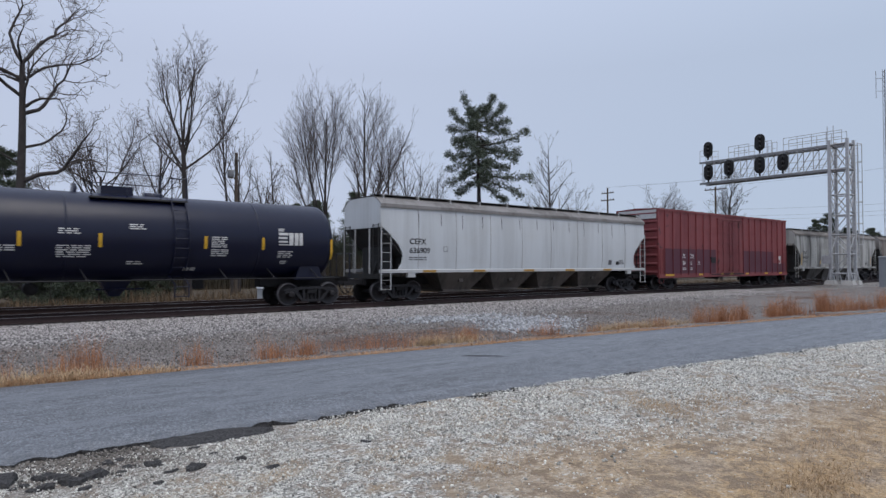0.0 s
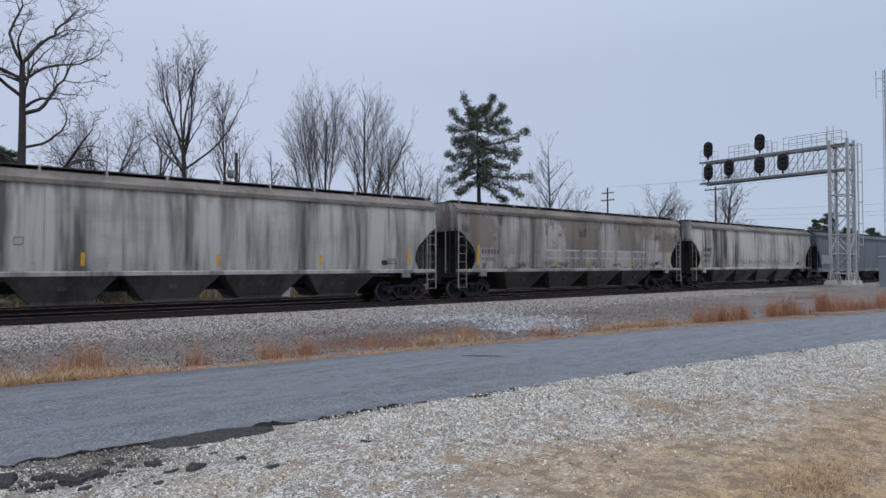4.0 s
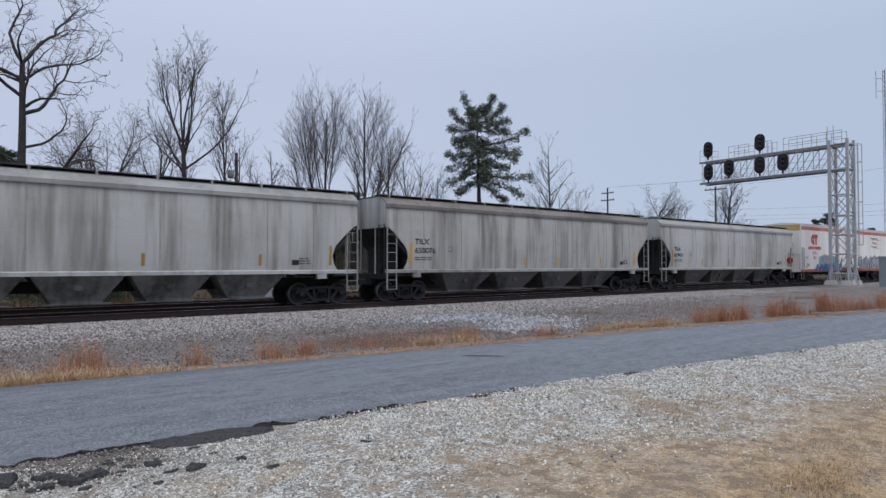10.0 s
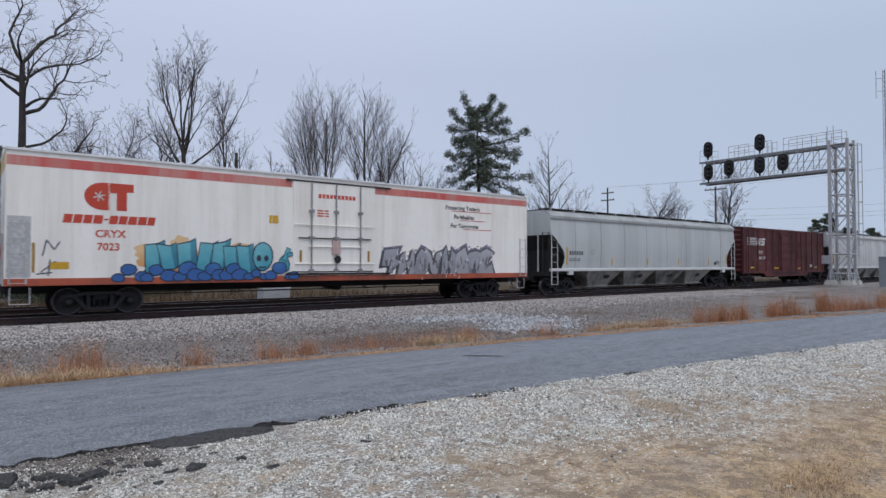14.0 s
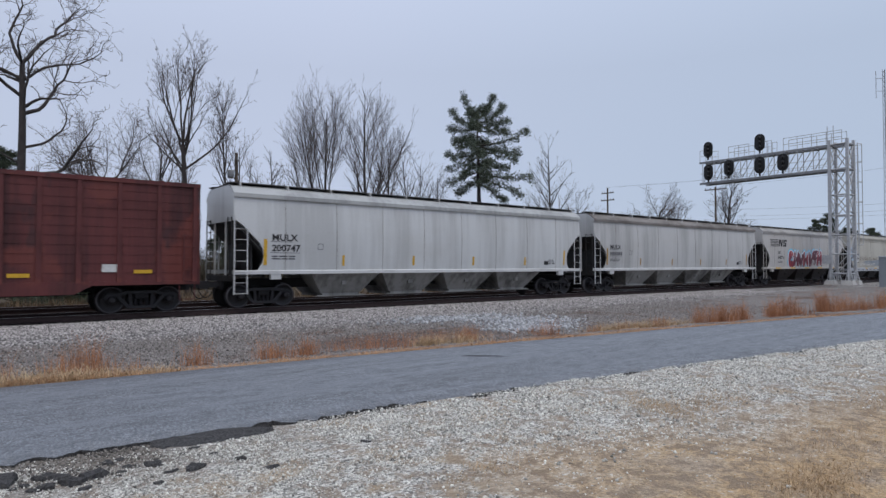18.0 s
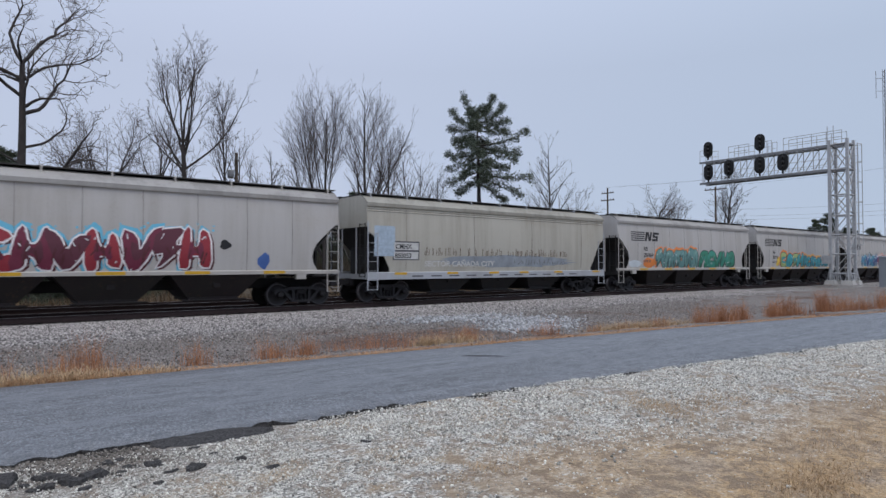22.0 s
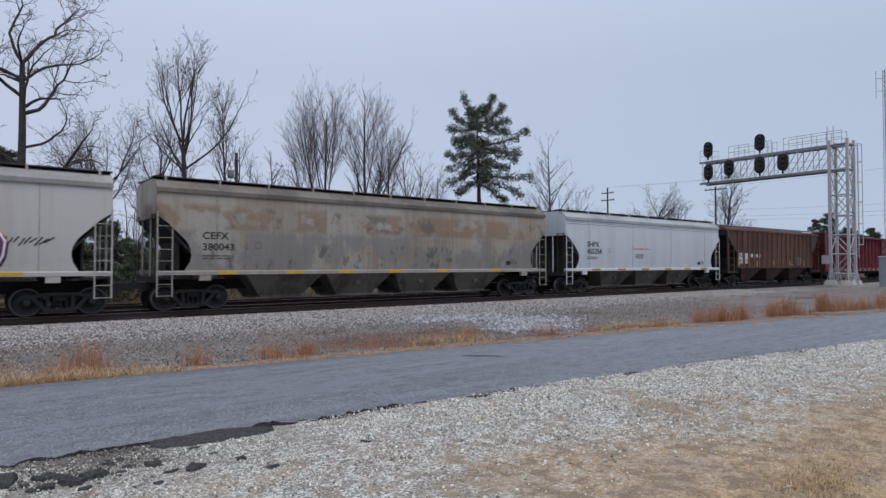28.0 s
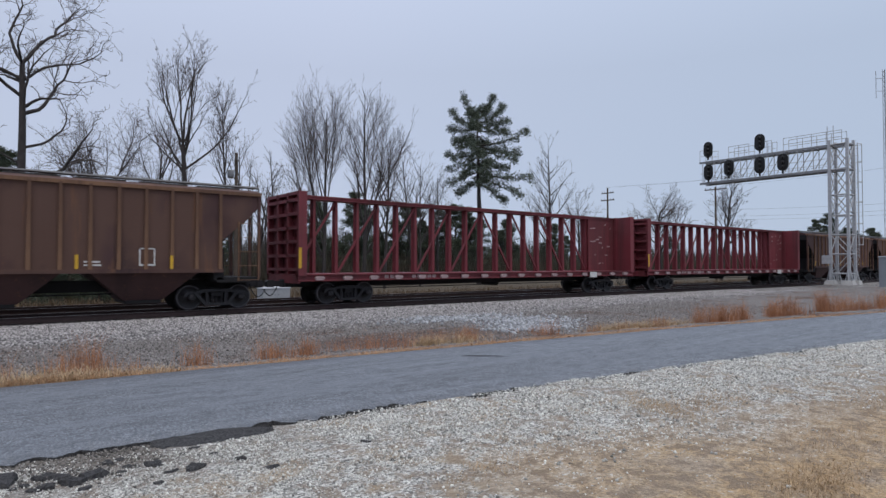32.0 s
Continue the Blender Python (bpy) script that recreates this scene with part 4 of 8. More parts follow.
x, y = x[keep], y[keep]
blades("verge_tussocks", x, y, 0.34 * r.rand(len(x)) ** 1.6 * np.clip(1.15 - 0.2 * x, 0.4, 1.1), r.uniform(0.3, 1.5, len(x)), 0.0035, golden, "tussocks of tan dry grass beside the road", "dry grass", 18)
n = 14000
x = -4 + 120 * r.rand(n) ** 1.5
y = 32.5 + np.abs(r.normal(0, 2.6, n))
blades("far_weeds", x, y, r.uniform(0.25, 0.85, n) * np.where((x > 6.5) & (x < 20), 1.25, 0.8), r.uniform(0.05, 0.6, n), 0.014, tan_weeds, "tan and brown weeds beyond the tracks", "dry weeds", 17)

# tracks
tie_mat = plain("weathered_tie_wood", (0.048, 0.038, 0.034), 0.9, 0.0, 0.4, 6.0, 0.01)
rail_mat = plain("rusty_rail_steel", (0.05, 0.029, 0.027), 0.75, 0.1, 0.35, 12.0)
head_mat = plain("polished_rail_head", (0.42, 0.42, 0.43), 0.28, 0.9, 0.15)


def rail_mesh(bm):
    prof = [(-0.07, -0.185), (0.07, -0.185), (0.07, -0.172), (0.012, -0.155), (0.010, -0.05), (0.036, -0.038), (0.036, -0.004), (-0.036, -0.004), (-0.036, -0.038), (-0.010, -0.05), (-0.012, -0.155), (-0.07, -0.172)]
    slab(bm, prof, -300, 500)


def tie_mesh(bm):
    box(bm, -0.115, 0.115, -1.3, 1.3, -0.36, -0.187)
    for s in (-1, 1):
        box(bm, -0.09, 0.09, s * 0.7525 - 0.18, s * 0.7525 + 0.18, -0.187, -0.178)
        for d in (-0.1, 0.1):
            box(bm, -0.06, -0.03, s * 0.7525 + d - 0.015, s * 0.7525 + d + 0.015, -0.18, -0.15)


for name, ty in (("railway_track", TRACK_Y), ("second_railway_track", TRACK2_Y)):
    track = tagged(new(name), "rusty steel rails on wooden ties in ballast", "railway track", kind="structure")
    track.location = (0, ty, 0)
    for s in (-1, 1):
        rl = shared("rail", "rail", rail_mesh, rail_mat, track, pose(0, s * 0.7525, 0))
        shared("rail_head", "rail_head", lambda bm: box(bm, -300, 500, -0.030, 0.030, -0.004, 0.0), head_mat, rl, pose(0, 0, 0))
    rng = random.Random(ty)
    for i in range(150):
        shared("tie", "tie", tie_mesh, tie_mat, track, pose(-6 + 0.53 * i, rng.uniform(-0.05, 0.05), rng.uniform(-0.012, 0.004), 0, 0, rng.uniform(-0.8, 0.8)))


# ---- signal bridge ----
galv = plain("pale_galvanised_steel", (0.46, 0.47, 0.48), 0.5, 0.25, 0.25, 5.0)
galv_dark = plain("dull_galvanised_steel", (0.28, 0.29, 0.30), 0.6, 0.2, 0.3, 5.0)
sig_black = plain("matt_black_signal_paint", (0.012, 0.012, 0.013), 0.7, 0.0, 0.3)
concrete = plain("pale_concrete", (0.42, 0.41, 0.39), 0.9, 0.0, 0.25, 8.0, 0.01)


def bar(name, a, b, w, material, parent):
    bm = bmesh.new()
    rod(bm, a, b, w, 4)
    return part(name, bm, material, parent)


bridge = tagged(new("signal_bridge"), "galvanised cantilever signal bridge over the tracks", "signal bridge")
X0, X1, Y0, Y1, TOP = 56.5, 57.9, 18.72, 20.05, 11.95
for x in (X0, X1):
    for y in (Y0, Y1):
        bm = bmesh.new()
        box(bm, x - 0.1, x + 0.1, y - 0.1, y + 0.1, 0.3, TOP)
        part("tower_leg", bm, galv, bridge)
        bm = bmesh.new()
        frustum(bm, -0.02, 0.34, (x - 0.42, x + 0.42, y - 0.42, y + 0.42), (x - 0.3, x + 0.3, y - 0.3, y + 0.3))
        part("footing", bm, concrete, bridge)
        for dx, dy in ((0.28, 0), (-0.28, 0), (0, 0.28), (0, -0.28)):
            bar("gusset", (x + dx, y + dy, 0.3), (x + dx * 0.3, y + dy * 0.3, 1.2), 0.05, galv, bridge)
levels = [0.9, 2.5, 4.1, 5.7, 7.4, 9.5, 11.6]
for i, z in enumerate(levels):
    for a, b in (((X0, Y0), (X0, Y1)), ((X1, Y0), (X1, Y1)), ((X0, Y0), (X1, Y0)), ((X0, Y1), (X1, Y1))):
        bar("tower_strut", (*a, z), (*b, z), 0.055, galv, bridge)
    if i + 1 < len(levels):
        z2 = levels[i + 1]
        for a, b in (((X0, Y0), (X0, Y1)), ((X1, Y0), (X1, Y1)), ((X0, Y0), (X1, Y0)), ((X0, Y1), (X1, Y1))):
            p, q = (a, b) if i % 2 else (b, a)
            bar("tower_brace", (*p, z), (*q, z2), 0.04, galv, bridge)
            if i > 2:
                bar("tower_brace", (*q, z), (*p, z2), 0.04, galv, bridge)
FAR = 31.45
for x in (X0 + 0.1, X1 - 0.1):
    for z in (9.5, 11.55):
        bm = bmesh.new()
        box(bm, x - 0.07, x + 0.07, Y0, FAR, z - 0.09, z + 0.09)
        part("beam_chord", bm, galv_dark, bridge)
    n = 9
    for i in range(n):
        y = Y1 + (FAR - 0.3 - Y1) * i / n
        y2 = Y1 + (FAR - 0.3 - Y1) * (i + 1) / n
        bar("beam_post", (x, y2, 9.5), (x, y2, 11.55), 0.035, galv, bridge)
        bar("beam_brace", (x, y2, 9.5), (x, y, 11.55), 0.035, galv, bridge)
for i in range(10):
    y = Y1 + (FAR - 0.3 - Y1) * i / 9
    for z in (9.5, 11.55):
        bar("cross_tie", (X0 + 0.1, y, z), (X1 - 0.1, y, z), 0.04, galv, bridge)
for z in (9.62, 11.66):
    bm = bmesh.new()
    box(bm, X0 + 0.25, X1 - 0.25, Y1, FAR, z - 0.02, z + 0.02)
    part("walkway", bm, galv_dark, bridge)
for a, b in ((19.15, 23.7), (24.7, 25.5), (26.7, 28.6), (30.2, 31.45)):
    for x in (X0 + 0.15, X1 - 0.15):
        for z in (12.2, 12.75):
            bar("handrail", (x, a, z), (x, b, z), 0.025, galv, bridge)
        m = max(2, round((b - a) / 1.1))
        for i in range(m + 1):
            bar("handrail_post", (x, a + (b - a) * i / m, 11.6), (x, a + (b - a) * i / m, 12.75), 0.025, galv, bridge)
for z in (10.0, 10.5):
    bar("handrail", (X0 + 0.2, Y1, z), (X0 + 0.2, FAR, z), 0.022, galv, bridge)
for y in (19.85, 20.3):
    bar("mast_rod", (X0 + 0.4, y, 11.6), (X0 + 0.4, y, 13.25), 0.03, galv, bridge)
# caged ladder
lx, ly = 58.85, 18.75
for y in (ly, ly + 0.45):
    bar("ladder_rail", (lx, y, 2.2), (lx, y, 11.9), 0.03, galv, bridge)
for i in range(32):
    bar("ladder_rung", (lx, ly, 2.4 + 0.3 * i), (lx, ly + 0.45, 2.4 + 0.3 * i), 0.015, galv, bridge)
for z in (3.3, 5.1, 6.9, 8.6, 10.3, 11.8):
    bm = bmesh.new()
    pipe(bm, [(lx, ly, z), (lx + 0.35, ly - 0.2, z), (lx + 0.75, ly - 0.1, z), (lx + 0.85, ly + 0.22, z), (lx + 0.75, ly + 0.55, z), (lx + 0.35, ly + 0.65, z), (lx, ly + 0.45, z)], 0.025, 4)
    part("cage_hoop", bm, galv, bridge)
for dx, dy in ((0.75, -0.1), (0.85, 0.22), (0.75, 0.55), (0.35, -0.2)):
    bar("cage_bar", (lx + dx, ly + dy, 3.3), (lx + dx, ly + dy, 11.8), 0.018, galv, bridge)
bm = bmesh.new()
box(bm, X0 - 0.35, X0 - 0.1, Y1 - 0.2, Y1 + 0.55, 1.7, 2.4)
part("control_box", bm, galv, bridge)


def oval_mesh(bm):
    n = 20
    out = []
    for i in range(n):
        u = 2 * math.pi * i / n
        out.append((0.46 * math.cos(u), 0.30 * (1 if math.sin(u) > 0 else -1) + 0.46 * math.sin(u)))
    slab(bm, out, -0.03, 0.03)


def hood_mesh(bm):
    turned(bm, [(-0.38, 0.13), (-0.03, 0.15), (-0.03, 0.11), (-0.36, 0.10)], 12, Vector((0, 0, 0)), "x")


def case_mesh(bm):
    box(bm, 0.03, 0.25, -0.2, 0.2, -0.55, 0.55)
    box(bm, -0.06, 0.06, -0.06, 0.06, -1.0, -0.7)


for y, z in ((30.4, 12.7), (30.4, 10.52), (28.4, 10.7), (25.55, 12.65), (25.57, 10.6), (23.6, 10.6)):
    head = (shared("signal_head", "oval", oval_mesh, sig_black, bridge, pose(X0 - 0.25, y, z), "black oval three-lamp signal head"))
    shared("signal_case", "case", case_mesh, sig_black, head, pose(0, 0, 0))
    for dz in (-0.4, 0.0, 0.4):
        shared("lamp_hood", "hood", hood_mesh, sig_black, head, pose(0, 0, dz))

# cabinets, poles, mast and wires
def cabinet(x, y, z, w, d, h, material, label):
    c = tagged(new("relay_cabinet"), label, "cabinet")
    c.location = (x, y, z)
    bm = bmesh.new()
    box(bm, -w / 2, w / 2, -d / 2, d / 2, 0.08, h)
    part("case", bm, material, c)
    bm = bmesh.new()
    frustum(bm, h, h + 0.08, (-w / 2 - 0.06, w / 2 + 0.06, -d / 2 - 0.06, d / 2 + 0.06), (-w / 2, w / 2, -d / 2, d / 2))
    part("lid", bm, material, c)
    for s in (-1, 1):
        bm = bmesh.new()
        box(bm, s * w / 4 - w / 4 + 0.03, s * w / 4 + w / 4 - 0.03, -d / 2 - 0.02, -d / 2, 0.14, h - 0.06)
        door = part("cabinet_door", bm, material, c)
        bm = bmesh.new()
        box(bm, s * 0.1 - 0.02, s * 0.1 + 0.02, -d / 2 - 0.05, -d / 2 - 0.02, h * 0.45, h * 0.55)
        part("handle", bm, galv_dark, door)
    bm = bmesh.new()
    box(bm, -w / 2 - 0.1, w / 2 + 0.1, -d / 2 - 0.1, d / 2 + 0.1, -0.25, 0.08)
    part("plinth", bm, concrete, c)


cabinet(13.0, 31.3, -0.3, 1.5, 0.8, 0.68, plain("silver_cabinet_paint", (0.42, 0.44, 0.46), 0.5, 0.1, 0.15), "low silver relay cabinet beyond the tracks")
cabinet(54.0, 15.35, -0.12, 0.9, 0.9, 2.3, plain("grey_cabinet_paint", (0.22, 0.24, 0.26), 0.6, 0.0, 0.15), "tall grey equipment cabinet near the signal bridge")
wood = plain("weathered_pole_wood", (0.11, 0.085, 0.065), 0.9, 0.0, 0.35, 4.0, 0.01)


def pole(x, y, h, arms, r=0.14, can=False):
    p = tagged(new("utility_pole"), "weathered wooden utility pole" + (" with a transformer" if can else " with crossarms"), "utility pole")
    p.location = (x, y, -0.6)
    bm = bmesh.new()
    rod(bm, (0, 0, 0), (0, 0, h + 0.6), r, 10, r * 0.7)
    part("shaft", bm, wood, p)
    for z, w in arms:
        bm = bmesh.new()
        box(bm, -0.06, 0.06, -w, w, z + 0.54, z + 0.66)
        arm = part("crossarm", bm, wood, p)
        for i in (-1, -0.5, 0.5, 1):
            bm = bmesh.new()
            rod(bm, (0, w * 0.92 * i, z + 0.66), (0, w * 0.92 * i, z + 0.84), 0.045, 6)
            part("insulator", bm, galv_dark, arm)
    if can:
        bm = bmesh.new()
        turned(bm, [(-0.3, 0.2), (-0.26, 0.24), (0.26, 0.24), (0.3, 0.2)], 12, Vector((0, 0, 0)), "x")
        ob = part("transformer", bm, galv_dark, p, at=pose(-0.42, 0, h - 1.0, 0, 90, 0))


pole(15.7, 44.9, 9.9, ((9.3, 0.35),), 0.17, True)
pole(70.5, 52.8, 12.3, ((11.6, 1.0), (10.6, 1.1)), 0.16)
pole(72.7, 38.4, 11.2, ((10.9, 1.4),), 0.15)
mast = tagged(new("radio_mast"), "slim lattice radio mast with small aerials", "radio mast")
mast.location = (90.2, 25.7, -0.3)
for u in range(3):
    a = 2 * math.pi * u / 3
    bm = bmesh.new()
    rod(bm, (0.22 * math.cos(a), 0.22 * math.sin(a), 0), (0.14 * math.cos(a), 0.14 * math.sin(a), 26.3), 0.03, 5)
    part("mast_leg", bm, galv_dark, mast)
bm = bmesh.new()
for i in range(44):
    z = 0.6 * i
    for u in range(3):
        a, b = 2 * math.pi * (u + i % 2) / 3, 2 * math.pi * (u + 1 + i % 2) / 3
        rod(bm, (0.2 * math.cos(a), 0.2 * math.sin(a), z), (0.2 * math.cos(b), 0.2 * math.sin(b), z + 0.6), 0.014, 3)
part("mast_lacing", bm, galv_dark, mast)
for z in (23.6, 25.2):
    bm = bmesh.new()
    rod(bm, (0, 0, z), (-0.9, 0.6, z), 0.03, 5)
    rod(bm, (-0.9, 0.6, z - 0.9), (-0.9, 0.6, z + 0.9), 0.035, 5)
    part("aerial", bm, galv_dark, mast)
wire_mat = plain("dark_cable", (0.05, 0.05, 0.055), 0.6)


def wire(a, b, sag):
    a, b = Vector(a), Vector(b)
    bm = bmesh.new()
    pts = []
    for i in range(15):
        t = i / 14
        p = a.lerp(b, t)
        p.z -= 4 * sag * t * (1 - t)
        pts.append(p)
    pipe(bm, pts, 0.008, 4)
    tagged(part("overhead_wire", bm, wire_mat), "thin dark overhead wire between poles", "wire", "overhead wires")


for y, z, z2 in ((-1.3, 11.2, 13.9), (0.0, 8.4, 8.9), (0.6, 7.6, 8.2), (1.3, 7.2, 7.7)):
    wire((72.7, 38.4 + y, z), (82, 4 + y, z2), 0.5)
for y in (-1.0, 0.5):
    wire((70.5, 52.8 + y, 12.4), (95.0, 33.0 + y, 15.4), 0.3)


# ---- trees ----
bark = plain("grey_brown_bark", (0.055, 0.047, 0.045), 0.95, 0.0, 0.4, 3.0, 0.02)
twig = plain("brown_twigs", (0.11, 0.094, 0.092), 0.95, 0.0, 0.3, 2.0)
needle = speckled("pine_needles", (0.028, 0.04, 0.028), (0.115, 0.145, 0.1), 0.8)
# cedar greens lifted a little: the haze of distance is in the colour
needle_dark = speckled("cedar_foliage", (0.024, 0.034, 0.022), (0.09, 0.112, 0.07), 0.8)


def tubes(segs, m=4):
    """Tapered tubes from rows of start, end and two radii."""
    s = np.array(segs)
    n = len(s)
    a, b, r0, r1 = s[:, 0:3], s[:, 3:6], s[:, 6], s[:, 7]
    d = b - a
    d /= np.maximum(np.linalg.norm(d, axis=1), 1e-6)[:, None]
    ref = np.where(np.abs(d[:, 2:3]) > 0.9, np.array([[1.0, 0, 0]]), np.array([[0, 0, 1.0]]))
    u = np.cross(d, ref)
    u /= np.linalg.norm(u, axis=1)[:, None]
    w = np.cross(d, u)
    ring = []
    for p, r in ((a, r0), (b, r1)):
        for i in range(m):
            c, t = math.cos(2 * math.pi * i / m), math.sin(2 * math.pi * i / m)
            ring.append(p + (u * c + w * t) * r[:, None])
    v = np.stack(ring, 1).reshape(-1, 3)
    f = np.array([(i, (i + 1) % m, m + (i + 1) % m, m + i) for i in range(m)])
    return v, (f[None] + 2 * m * np.arange(n)[:, None, None]).reshape(-1, 4)


def grow(segs, tips, rng, p, d, length, r, depth, bend, up, gap, angle, inside):
    """One limb with its side branches: it wavers by bend, turns towards the sky by up, and forks every gap metres."""
    q, e, room = p, d, 0.0
    while room < length:
        e = (e + Vector((0, 0, up))).normalized()
        q = q + e * 0.35
        if not inside(q):
            break
        room += 0.35
    length = max(0.25 + 0.3 * depth, min(length, room * rng.uniform(0.9, 1.15)))
    step = max(0.12, min(0.5, length / (10 if depth > 1 else 4)))
    n = max(2, int(length / step))
    turn, thick = rng.uniform(0, 6.283), r
    walked, due = 0.0, gap * rng.uniform(0.5, 1.3) + (0.24 * length if depth > 2 else 0.0)
    for i in range(n):
        d = (d + Vector((rng.gauss(0, bend), rng.gauss(0, bend), rng.gauss(0, bend * 0.7) + up))).normalized()
        q = p + d * step
        r2 = thick * (1 - (i + 1) / (n + 0.4)) ** 0.8 + 0.004
        segs.append((*p, *q, r, r2, depth))
        p, r = q, r2
        walked += step
        while depth > 0 and walked > due:
            due += gap * rng.uniform(0.6, 1.4)
            turn += 2.4 + rng.uniform(-0.5, 0.5)
            a = d.orthogonal().normalized()
            side = a * math.cos(turn) + d.cross(a) * math.sin(turn)
            tilt = angle * rng.uniform(0.65, 1.35)
            left = length - walked
            grow(segs, tips, rng, p, (d * math.cos(tilt) + side * math.sin(tilt)).normalized(), (0.42 * left + 0.2 * length) * rng.uniform(0.6, 1.15), r * rng.uniform(0.45, 0.68), depth - 1, bend * 1.1, up * 1.15, gap * 0.66, angle, inside)
    if depth < 2:
        tips.append(p)


def leafless_tree(x, y, height, girth, seed, label, crown=(0.62, 0.38, 0.2), clear=0.3, top=1.0, limbs=14, tilt=0.6, reach=0.4, bend=0.09, up=0.06, gap=0.8, angle=0.6, depth=3, lean=0.0, sway=0.03, twig_r=0.010, forks=(), leaves=0, pointed=False):
    """A bare tree. crown: middle height, half height and half width as shares of the height. Forks, all seen from the road: where they leave the trunk, the compass turn (0 right, 180 left, 90 away),
    the tilt from upright, the length and the share of the trunk's thickness."""
    rng = random.Random(seed)
    t = tagged(new("bare_tree"), label, "tree", "bare trees beyond the tracks")
    t.location = (x, y, -0.6)
    zc, rz, rx = (c * height for c in crown)
    far = Vector((x, y, 0)).normalized()
    right = Vector((far.y, -far.x, 0))
    edge = [rng.uniform(0.88, 1.15) for _ in range(9)]

    def inside(p):
        k = edge[int((math.atan2(p.y, p.x) + 3.15) / 6.3 * 8.99)] * (0.92 + 0.16 * math.sin(p.z * 1.7 + seed))
        h = abs(p.z - zc) / rz
        return p.z > 0.1 * height and (h ** 4 if p.z > zc and not pointed else 0.9 * h if p.z > zc else 0.4 * h ** 2) + (math.hypot(p.x, p.y) / rx) ** 2.2 < k * k

    trunk, wood_, tips = [], [], []
    p, d = Vector((0, 0, 0)), (Vector((0, 0, 1)) + right * lean).normalized()
    n = 20
    r = girth
    for i in range(round(n * top)):
        d = (d + Vector((rng.gauss(0, sway), rng.gauss(0, sway), 0.03))).normalized()
        q = p + d * (height * 0.97 / n)
        frac = (i + 1) / n
        r2 = girth * (1 - (0.6 if top < 0.8 else 0.93) * (frac / top) ** 1.35) + 0.012
        trunk.append((*p, *q, r, r2))
        if frac > clear:
            share = limbs / (n * (top - clear))
            for k in range(int(share) + (rng.random() < share % 1)):
                a = rng.uniform(0, 6.283)
                c = tilt * rng.uniform(0.75, 1.3)
                c = Vector((math.cos(a) * math.sin(c), math.sin(a) * math.sin(c), math.cos(c)))
                grow(wood_, tips, rng, p.lerp(q, rng.random()), c, height * reach * (1.15 - 0.75 * frac) * rng.uniform(0.6, 1.15), r2 * rng.uniform(0.35, 0.6) + 0.01, depth, bend, up, gap, angle, inside)
        for at, compass, c, length, share in forks:
            if i == int(at * n):
                a = radians(compass)
                c = (right * math.cos(a) + far * math.sin(a)) * math.sin(c) + Vector((0, 0, math.cos(c)))
                grow(wood_, tips, rng, q, c.normalized(), length, r2 * share, depth, bend, up, gap, angle, inside)
        p, r = q, r2
    v, f = tubes(trunk, 8)
    tr = bulk("trunk", v, f, bark, "", "", t)
    del tr["kind"]
    v, f = tubes([s[:8] for s in wood_ if s[8] == depth], 5)
    bulk("branchwork", v, f, bark, "", "", t)
    small = [(*s[:6], max(s[6], twig_r), max(s[7], twig_r * 0.7)) for s in wood_ if s[8] != depth]
    v, f = tubes(small, 3)
    bulk("crown", v, f, twig, "", "", t)
    if leaves:
        rr = np.random.RandomState(seed)
        pts = np.array([tuple(q) for q in tips])
        pts = pts[rr.rand(len(pts)) < leaves]
        v, f = clump_needles(rr, pts, 0.09, 3, 0.11, 1.0)
        bulk("withered_leaves", v, f, twig, "a few withered brown leaves left on the twigs", "", t)
    return t


def clump_needles(r, centres, radius, per, length, flat=0.6):
    """Bundles of needles round many centres, as thin triangles."""
    c = np.repeat(centres, per, 0)
    n = len(c)
    d = r.normal(size=(n, 3)) * np.array([1, 1, flat])
    d /= np.linalg.norm(d, axis=1)[:, None]
    base = c + d * radius * r.rand(n, 1) ** 0.5
    e = d + r.normal(size=(n, 3)) * 0.6 + np.array([0, 0, 0.25])
    e /= np.linalg.norm(e, axis=1)[:, None]
    s = np.cross(e, r.normal(size=(n, 3)))
    s /= np.linalg.norm(s, axis=1)[:, None]
    w = length * 0.2
    v = np.stack([base - s * w, base + s * w, base + e * length * r.uniform(0.6, 1.3, (n, 1))], 1).reshape(-1, 3)
    return v, np.arange(3 * n).reshape(-1, 3)


